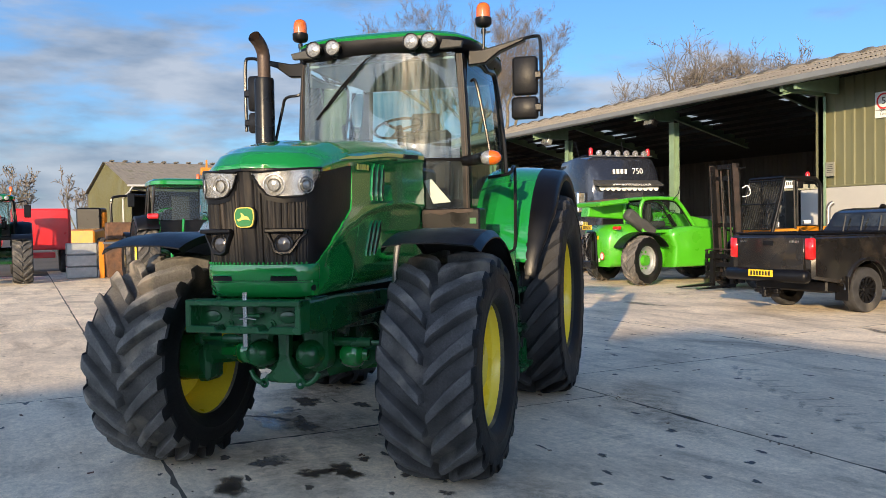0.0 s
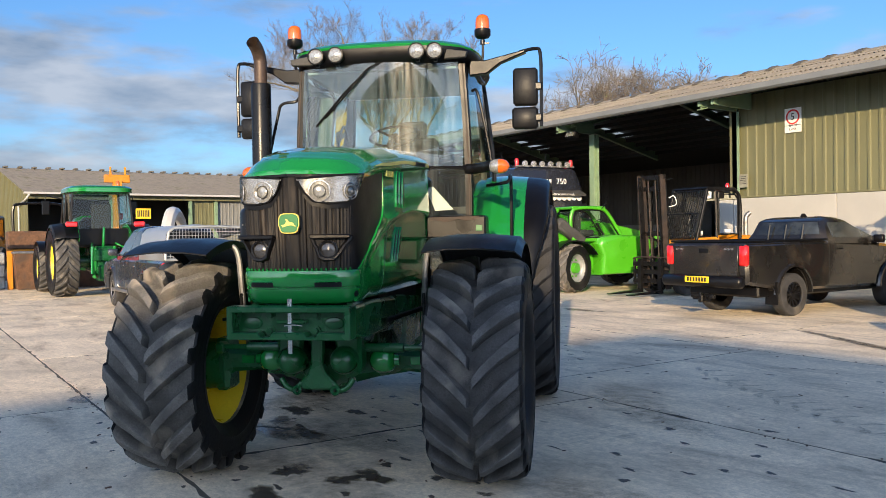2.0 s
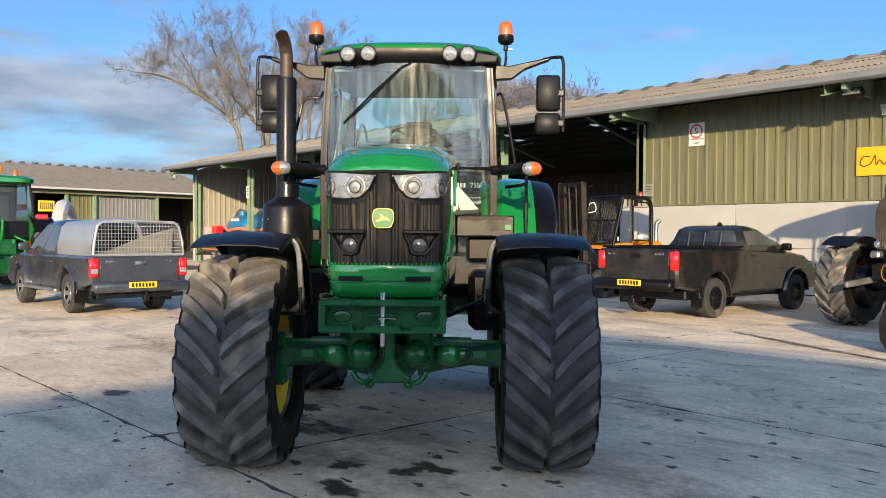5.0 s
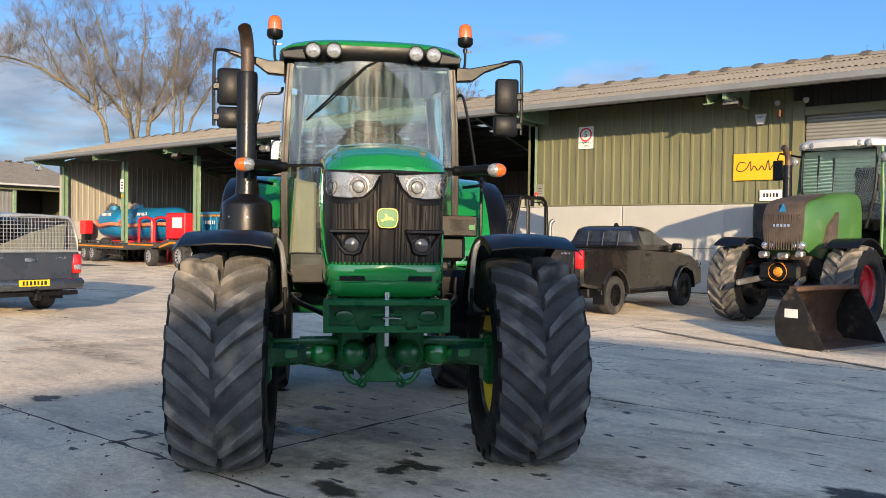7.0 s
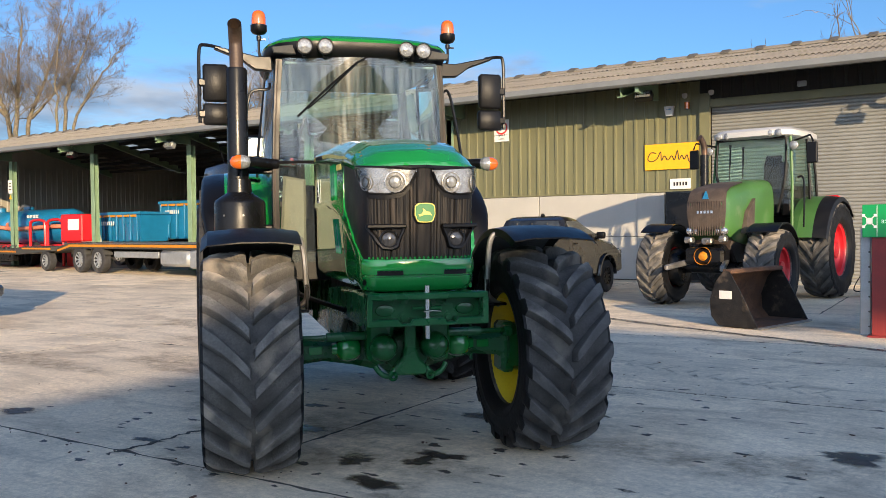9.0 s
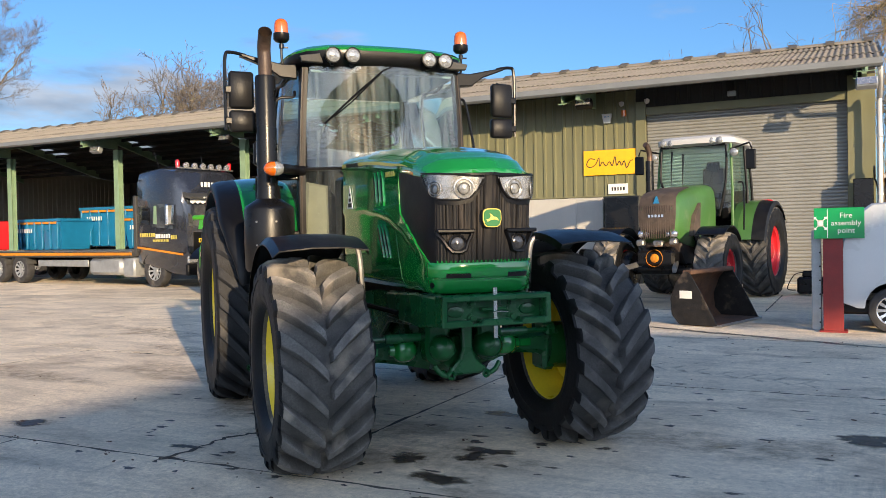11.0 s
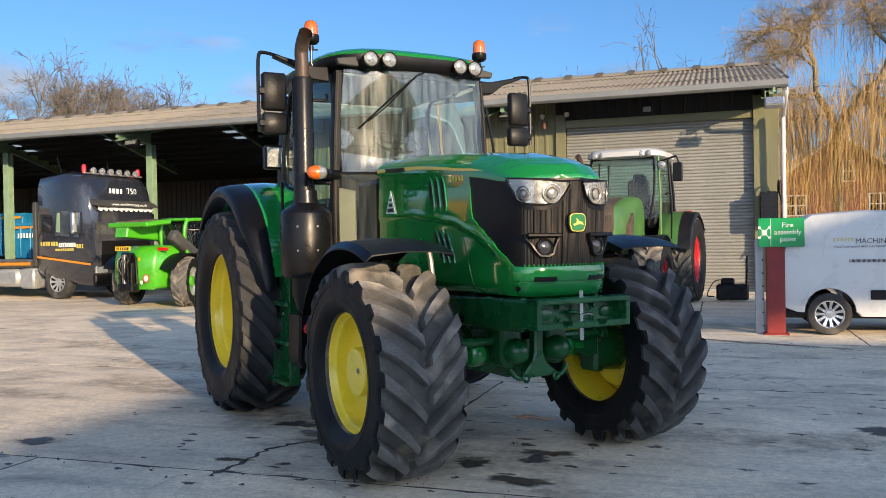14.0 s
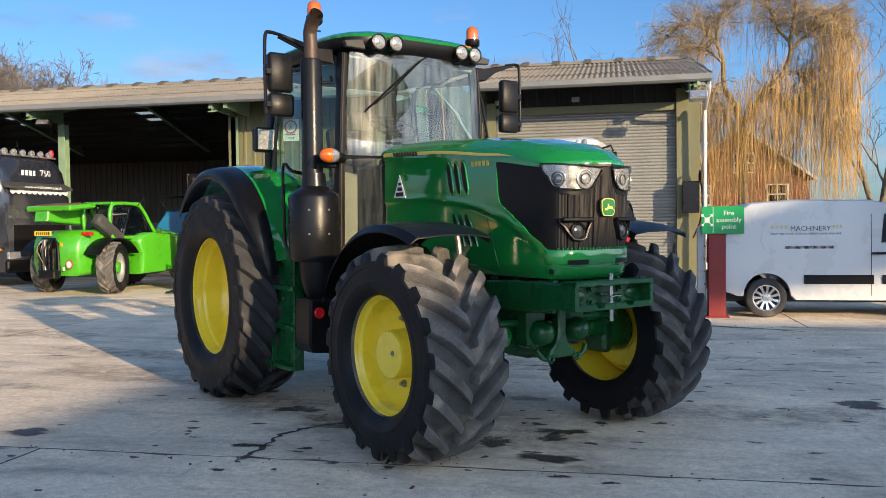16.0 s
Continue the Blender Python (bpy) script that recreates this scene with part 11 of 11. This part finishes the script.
for s in (-1, 1):
    for y in (-2.0, 0.4):
        wheel(cr, "wheel", pose(s * 0.9, y, 0.55) @ (Matrix.Identity(4) if s < 0 else MIRX), 0.55, 0.3, 0.4, 14, 0.04, "orange", "rubber", 0.12)
ex = thing("mini_digger_arm", pose(-33.5, 8.2, 0, 0, 0, 60), "white and grey folded digger arm standing in the yard", "digger")
bm = bmesh.new()
pipe(bm, bend([(0, 0, 0.8), (0, 0.3, 2.0), (0, 1.2, 2.6), (0, 2.4, 2.2), (0, 2.6, 1.4)], 5), [0.30] * 5 + [0.26] * 5 + [0.22] * 5 + [0.2] * 6, 8)
part("arm", bm, "white", ex)
bm = bmesh.new()
box(bm, (0, -0.5, 0.8), (1.8, 2.4, 1.0), 0.12)
part("body", bm, "interior", ex)
bm = bmesh.new()
box(bm, (0, -0.5, 0.2), (2.0, 2.6, 0.4), 0.15)
part("undercarriage", bm, "rubber", ex)

# ---- signs and fittings ----
Y0 = WALL_Y - 0.045


def board(name, label, x0, x1, z0, z1, y, material, category="sign"):
    th = thing(name, pose((x0 + x1) / 2, y, (z0 + z1) / 2), label, category)
    bm = bmesh.new()
    box(bm, (0, 0, 0), (x1 - x0, 0.02, z1 - z0), 0.004)
    part("board", bm, material, th)
    return th


sd = board("speed_sign", "white speed limit sign with a red ring on the cladding", -14.20, -13.70, 4.13, 4.79, Y0, "paper")
bm = bmesh.new()
lathe(bm, [(0.205, -0.012), (0.205, -0.016), (0.160, -0.016), (0.160, -0.012)], (0, 0, 0.09), "y", 28, close=True)
part("red_ring", bm, "signred", sd)
words("digit", "5", 0.26, "ink", sd, pose(0, -0.014, 0.09, 90, 0, 0))
bm = bmesh.new()
box(bm, (0, -0.012, -0.135), (0.5, 0.004, 0.012))
part("rule", bm, "ink", sd)
words("caption", "Speed\nLimit", 0.105, "ink", sd, pose(0, -0.014, -0.185, 90, 0, 0))
nt_ = board("notice", "small faded cream notice on the corner flashing", -15.62, -15.34, 2.72, 3.10, WALL_Y - 0.14, "beige")
bm = bmesh.new()
for k in range(5):
    box(bm, (0, -0.013, 0.12 - 0.05 * k), (0.20 - 0.03 * (k % 2), 0.004, 0.014))
part("text_bars", bm, "ink", nt_)
yb_ = board("dealer_sign", "bright yellow dealer sign with a black script mark", -9.48, -7.98, 3.04, 3.74, Y0 - 0.02, "signyellow")
bm = bmesh.new()
pipe(bm, bend([(-0.42, -0.014, 0.10), (-0.58, -0.014, 0.12), (-0.66, -0.014, -0.05), (-0.55, -0.014, -0.12), (-0.40, -0.014, -0.04), (-0.30, -0.014, 0.14), (-0.28, -0.014, -0.10), (-0.20, -0.014, 0.02), (-0.10, -0.014, -0.10), (0.0, -0.014, 0.02), (0.08, -0.014, -0.10), (0.16, -0.014, 0.16), (0.20, -0.014, -0.10), (0.28, -0.014, 0.02), (0.34, -0.014, -0.10), (0.42, -0.014, 0.02), (0.48, -0.014, -0.18), (0.58, -0.014, 0.0), (0.66, -0.014, 0.03)], 4), 0.014, 5)
part("script_mark", bm, "ink", yb_)
mj = board("maker_sign", "white maker's sign with dark lettering", -8.78, -8.22, 2.50, 2.78, Y0 - 0.02, "paper")
bm = bmesh.new()
bars(bm, -0.20, -0.05, 0.40, 0.10, 5, -0.012, 40)
part("lettering_bars", bm, "ink", mj)
cabn = thing("wall_cabinet", pose(-8.3, WALL_Y - 0.28, 0), "dark steel cabinet under the maker's sign", "cabinet")
bm = bmesh.new()
box(bm, (0, 0, 1.22), (0.95, 0.42, 2.40), 0.01)
part("case", bm, "interior", cabn)
bm = bmesh.new()
box(bm, (0, -0.215, 1.22), (0.90, 0.012, 2.3), 0.004)
part("door", bm, "black_metal", cabn)
al = thing("alarm_box", pose(-8.78, Y0 - 0.05, 4.62), "white alarm siren box on the cladding", "alarm")
bm = bmesh.new()
prism(bm, [(-0.14, 0.12), (0.14, 0.12), (0.09, -0.14), (-0.09, -0.14)], "y", -0.05, 0.05, 0.01)
part("case", bm, "white", al)
bm = bmesh.new()
bars(bm, -0.07, 0.02, 0.14, 0.03, 4, -0.053, 3)
part("mark", bm, "blue", al)
ab = thing("amber_sounder", pose(-8.30, Y0 - 0.05, 4.72), "small amber sounder lamp on the wall", "alarm")
bm = bmesh.new()
cyl(bm, (0, 0, -0.09), (0, 0, 0.09), 0.07, seg=14)
part("lamp", bm, "amber", ab)
for x, z in ((-8.35, 4.98), (-7.65, 5.0)):
    cc = thing("security_camera", pose(x, Y0 - 0.10, z), "pale dome security camera under the eaves", "camera", "security cameras")
    bm = bmesh.new()
    lathe(bm, [(0.07, 0.05), (0.075, 0.0), (0.05, -0.06), (0.001, -0.08)], axis="z", seg=14)
    box(bm, (0, 0.06, 0.05), (0.06, 0.14, 0.04), 0.01)
    part("housing", bm, "white", cc)
for x, y, z, mm in ((-9.1, 18.55, 4.90, "black"), (-2.30, 17.95, 4.72, "white"), (-21.5, 18.6, 4.8, "black"), (-27.6, 18.6, 4.8, "white"), (-33.7, 18.6, 4.8, "black"), (-45.9, 18.2, 4.7, "white")):
    fl = thing("floodlight", pose(x, y, z), "rectangular floodlight hanging under the eaves", "floodlight", "floodlights under the eaves")
    bm = bmesh.new()
    box(bm, (0, 0, 0), (0.46, 0.22, 0.24), 0.03, (-25, 0, 0))
    part("housing", bm, mm if mm == "black" else "galv", fl)
    bm = bmesh.new()
    box(bm, (0, -0.115, 0.045), (0.40, 0.01, 0.18), 0, (-25, 0, 0))
    part("glass", bm, "lampsilver", fl)
    bm = bmesh.new()
    pipe(bm, [(-0.2, 0, 0.05), (-0.2, 0, 0.28), (0.2, 0, 0.28), (0.2, 0, 0.05)], 0.014, 5)
    box(bm, (0, 0, 0.34), (0.06, 0.06, 0.16))
    part("bracket", bm, "post", fl)
vent = thing("wall_vent", pose(-5.45, WALL_Y - 0.05, 5.02), "small grey vent over the shutter", "vent")
bm = bmesh.new()
box(bm, (0, 0, 0), (0.22, 0.08, 0.14), 0.02)
part("cover", bm, "galv", vent)
dp = thing("downpipe", pose(-2.02, 19.30, 0), "white plastic downpipe at the shed corner", "downpipe")
bm = bmesh.new()
pipe(bm, bend([(0, -1.15, 5.10), (0.0, -1.1, 4.9), (0, -0.25, 4.55), (0, -0.1, 4.3), (0, -0.1, 0.05)], 5), 0.06, 10)
part("pipe", bm, "white", dp)
for z in (0.8, 2.2, 3.6):
    bm = bmesh.new()
    cyl(bm, (0, -0.1, z), (0, -0.1, z + 0.06), 0.075, seg=10)
    part("clip", bm, "white", dp)
hr = thing("hose_reel", pose(-2.38, 19.28, 0), "black hose reel box on the shed pillar", "hose reel")
bm = bmesh.new()
box(bm, (0, 0.02, 2.20), (0.44, 0.26, 0.85), 0.02)
part("case", bm, "black_metal", hr)
bm = bmesh.new()
for k in range(5):
    lathe(bm, [(0.16, -0.02), (0.14, 0), (0.16, 0.02), (0.18, 0)], (0.24, -0.02 * k, 2.75), "x", 18, close=True)
pipe(bm, bend([(0.26, 0, 2.6), (0.32, 0, 2.2), (0.25, -0.05, 1.6), (0.05, -0.1, 1.1)], 5), 0.02, 6)
part("coil", bm, "black", hr)
ps = thing("sign_stanchion", pose(-2.84, 9.62, 0), "red oxide steel column carrying a green assembly point sign", "sign")
bm = bmesh.new()
box(bm, (0, -0.10, 0.66), (0.26, 0.016, 1.32), 0.003)
box(bm, (0, 0.10, 0.66), (0.26, 0.016, 1.32), 0.003)
box(bm, (0, 0, 0.66), (0.012, 0.2, 1.32))
part("column", bm, "oxide", ps)
bm = bmesh.new()
box(bm, (0, 0, 0.012), (0.36, 0.34, 0.024), 0.004)
part("base_plate", bm, "oxide", ps)
bm = bmesh.new()
box(bm, (0.08, -0.135, 1.535), (0.64, 0.012, 0.43), 0.004)
sf = part("sign_face", bm, "signgreen", ps, "green safety sign with white words")
bm = bmesh.new()
box(bm, (-0.065, -0.143, 1.535), (0.008, 0.004, 0.41))
for sx in (-1, 1):
    for sz in (-1, 1):
        box(bm, (-0.155 + sx * 0.068, -0.143, 1.535 + sz * 0.075), (0.034, 0.004, 0.034))
        box(bm, (-0.155 + sx * 0.036, -0.143, 1.535 + sz * 0.042), (0.05, 0.004, 0.012), 0, (0, -sx * sz * 45, 0))
box(bm, (-0.155, -0.143, 1.535), (0.075, 0.004, 0.085), 0.02)
part("pictogram", bm, "paper", sf)
words("caption", "Fire\nassembly\npoint", 0.105, "paper", sf, pose(0.17, -0.144, 1.535, 90, 0, 0))
gp = thing("grey_stanchion", pose(-3.06, 9.74, 0), "pale grey steel post with bolt holes", "post")
bm = bmesh.new()
box(bm, (0, 0, 0.72), (0.13, 0.10, 1.44), 0.008)
part("post", bm, "galv", gp)
for k in range(6):
    bm = bmesh.new()
    cyl(bm, (0.045, -0.05, 0.12 + 0.2 * k), (0.045, -0.056, 0.12 + 0.2 * k), 0.014, seg=8)
    part("bolt", bm, "interior", gp)
cl = thing("battery_trolley", pose(-3.35, 16.3, 0), "black battery trolley with clutter by the shutter", "trolley")
bm = bmesh.new()
box(bm, (0, 0, 0.22), (0.7, 0.45, 0.36), 0.04)
part("tray", bm, "black_metal", cl)
bm = bmesh.new()
pipe(bm, bend([(0.3, -0.15, 0.3), (0.32, -0.15, 0.95), (0.32, 0.15, 0.95), (0.3, 0.15, 0.3)], 4), 0.02, 6)
part("handle_bar", bm, "black_metal", cl)
bm = bmesh.new()
box(bm, (-0.1, 0, 0.46), (0.3, 0.25, 0.14), 0.03)
part("charger", bm, "black", cl)
bm = bmesh.new()
pipe(bm, bend([(-0.2, -0.1, 0.5), (-0.4, -0.2, 0.45), (-0.55, -0.1, 0.15), (-0.4, 0.1, 0.1)], 5), 0.012, 5)
part("cable", bm, "black", cl)
wsn = thing("column_sign", pose(-40.05, 19.63, 0), "white warning sign above a small yellow one on a column", "sign")
bm = bmesh.new()
box(bm, (0, 0, 3.72), (0.30, 0.02, 0.62), 0.004)
wf = part("sign_face", bm, "paper", wsn)
bm = bmesh.new()
for k in range(3):
    box(bm, (0, -0.013, 3.88 - 0.14 * k), (0.18, 0.004, 0.07))
part("text_bars", bm, "ink", wf)
bm = bmesh.new()
prism(bm, [(-0.10, 3.14), (0.10, 3.14), (0, 3.34)], "y", 0, -0.015)
part("warning_triangle", bm, "signyellow", wsn)

# ---- stains ----
blotch("oil_stains", "dark oil drips on the concrete under the nose", "oil", [(-4.82, 1.80, 0.15, 0.09), (-4.87, 1.62, 0.10, 0.10), (-5.25, 1.42, 0.13, 0.09), (-4.84, 1.10, 0.17, 0.10), (-4.55, 2.11, 0.06, 0.04), (-4.11, 2.16, 0.05, 0.04), (-5.0, 2.0, 0.05, 0.04), (-4.6, 1.5, 0.04, 0.03), (-5.5, 1.2, 0.05, 0.04), (-6.97, 2.23, 0.17, 0.12), (-6.6, 2.6, 0.10, 0.07), (-8.69, 1.2, 0.16, 0.10), (-2.5, 3.05, 0.22, 0.14), (-6.9, 1.1, 0.12, 0.05), (-4.3, 3.4, 0.05, 0.03), (-3.7, 4.1, 0.04, 0.03), (-7.5, 2.9, 0.08, 0.05)], seed=4)
blotch("water_marks", "small wet patches on the concrete", "wet", [(-5.17, 2.92, 0.16, 0.10), (-6.68, 1.95, 0.14, 0.10), (-7.0, 3.2, 0.05, 0.04), (-12.34, 10.47, 0.42, 0.20), (-5.3, 1.52, 0.08, 0.06)], seed=9)
rnd = random.Random(3)
blotch("drip_marks", "scattered dark drips over the yard slabs", "oil", [(rnd.uniform(-9, -1), rnd.uniform(-1, 8), rnd.uniform(0.012, 0.075), rnd.uniform(0.012, 0.03)) for _ in range(190)], z=0.003, seed=12)
blotch("damp_patches", "brown damp patches round the tractor", "wet", [(-6.35, 1.75, 0.28, 0.12), (-6.15, 1.95, 0.22, 0.10), (-8.75, 0.75, 0.16, 0.12), (-1.3, 3.3, 0.5, 0.3)], z=0.002, seed=21)
blotch("tyre_marks", "faint dark tyre tread prints across the slabs", "mark", [(lerp(-6.3, -2.9, k / 26) + 0.05 * (k % 2), lerp(6.65, 5.05, (k / 26) ** 0.8) + 0.16 * (k % 2), 0.13, 0.035, 62 if k % 2 else -50) for k in range(27)], z=0.0025, seed=31)
blotch("wet_streak", "long dark damp streak across the slabs", "wet", [(lerp(-7.2, -2.6, k / 8), lerp(10.35, 8.2, (k / 8) ** 0.9), 0.55, 0.09, -27) for k in range(9)], z=0.0025, seed=32)
for k, spot in enumerate([(-5.1, 1.6, 0.7, 0.35, 20), (-6.2, 2.0, 0.8, 0.4, 35), (-4.75, 1.05, 0.35, 0.2), (-3.2, 2.6, 0.9, 0.4, 10), (-7.3, 2.4, 0.6, 0.4), (-9.5, 3.6, 1.2, 0.35, -12), (-11.5, 3.0, 1.4, 0.3, -8), (-10.4, 5.0, 1.1, 0.3, -10), (-5.2, 4.6, 0.8, 0.3, -15), (-12.5, 6.5, 1.3, 0.35, -10), (-8.69, 1.2, 0.22, 0.12)]):
    blotch("mud_patch", "brown mud trodden into the concrete round the tractor", "mud", [spot], z=0.0015 + 0.0001 * k, seed=33 + k)


def crack(points, seed):
    """A ragged dark crack across a slab."""
    rnd = random.Random(seed)
    bm = bmesh.new()
    a, b = [], []
    for (x0, y0), (x1, y1) in zip(points, points[1:]):
        for k in range(9):
            t = k / 9
            nx, ny = (y1 - y0), -(x1 - x0)
            ln = math.hypot(nx, ny)
            w = rnd.uniform(0.006, 0.028)
            c = rnd.uniform(-0.02, 0.02)
            x, y = lerp(x0, x1, t), lerp(y0, y1, t)
            a.append((x + nx / ln * (c + w), y + ny / ln * (c + w), 0.003))
            b.append((x + nx / ln * (c - w), y + ny / ln * (c - w), 0.003))
    sheet(bm, [a, b])
    tagged(part("crack", bm, "ground", smooth=0), "dark crumbling crack across a concrete slab", "crack", kind="structure")


crack([(-6.81, 0.70), (-6.78, 1.10), (-6.80, 1.45), (-6.6, 1.75), (-6.3, 1.9)], 2)
bits = bmesh.new()
for i in range(60):
    x, y, r = rnd.uniform(-9.5, -0.5), rnd.uniform(-0.5, 8.5), rnd.uniform(0.008, 0.02)
    box(bits, (x, y, 0.004), (r * 2, r, 0.004), 0, (rnd.uniform(-8, 8), rnd.uniform(-8, 8), rnd.uniform(0, 180)))
tagged(part("leaf_litter", bits, "rust", smooth=0), "scattered brown leaf scraps on the concrete", "leaf litter", kind="stuff")
# leaves and grit along the joints
sk = bmesh.new()
for i in range(260):
    x, y = rnd.uniform(-11, 0), rnd.uniform(-1.5, 9)
    if i % 3:
        y = rnd.choice((0.82, 4.65, 8.35)) + rnd.gauss(0, 0.05)
    r = rnd.uniform(0.003, 0.007)
    box(sk, (x, y, r * 0.5), (r * 2, r * 1.4, r), 0, (0, 0, rnd.uniform(0, 180)))
gt = part("grit", sk, "rust")
tagged(gt, "small grit and leaf crumbs scattered on the concrete", "grit", kind="stuff")
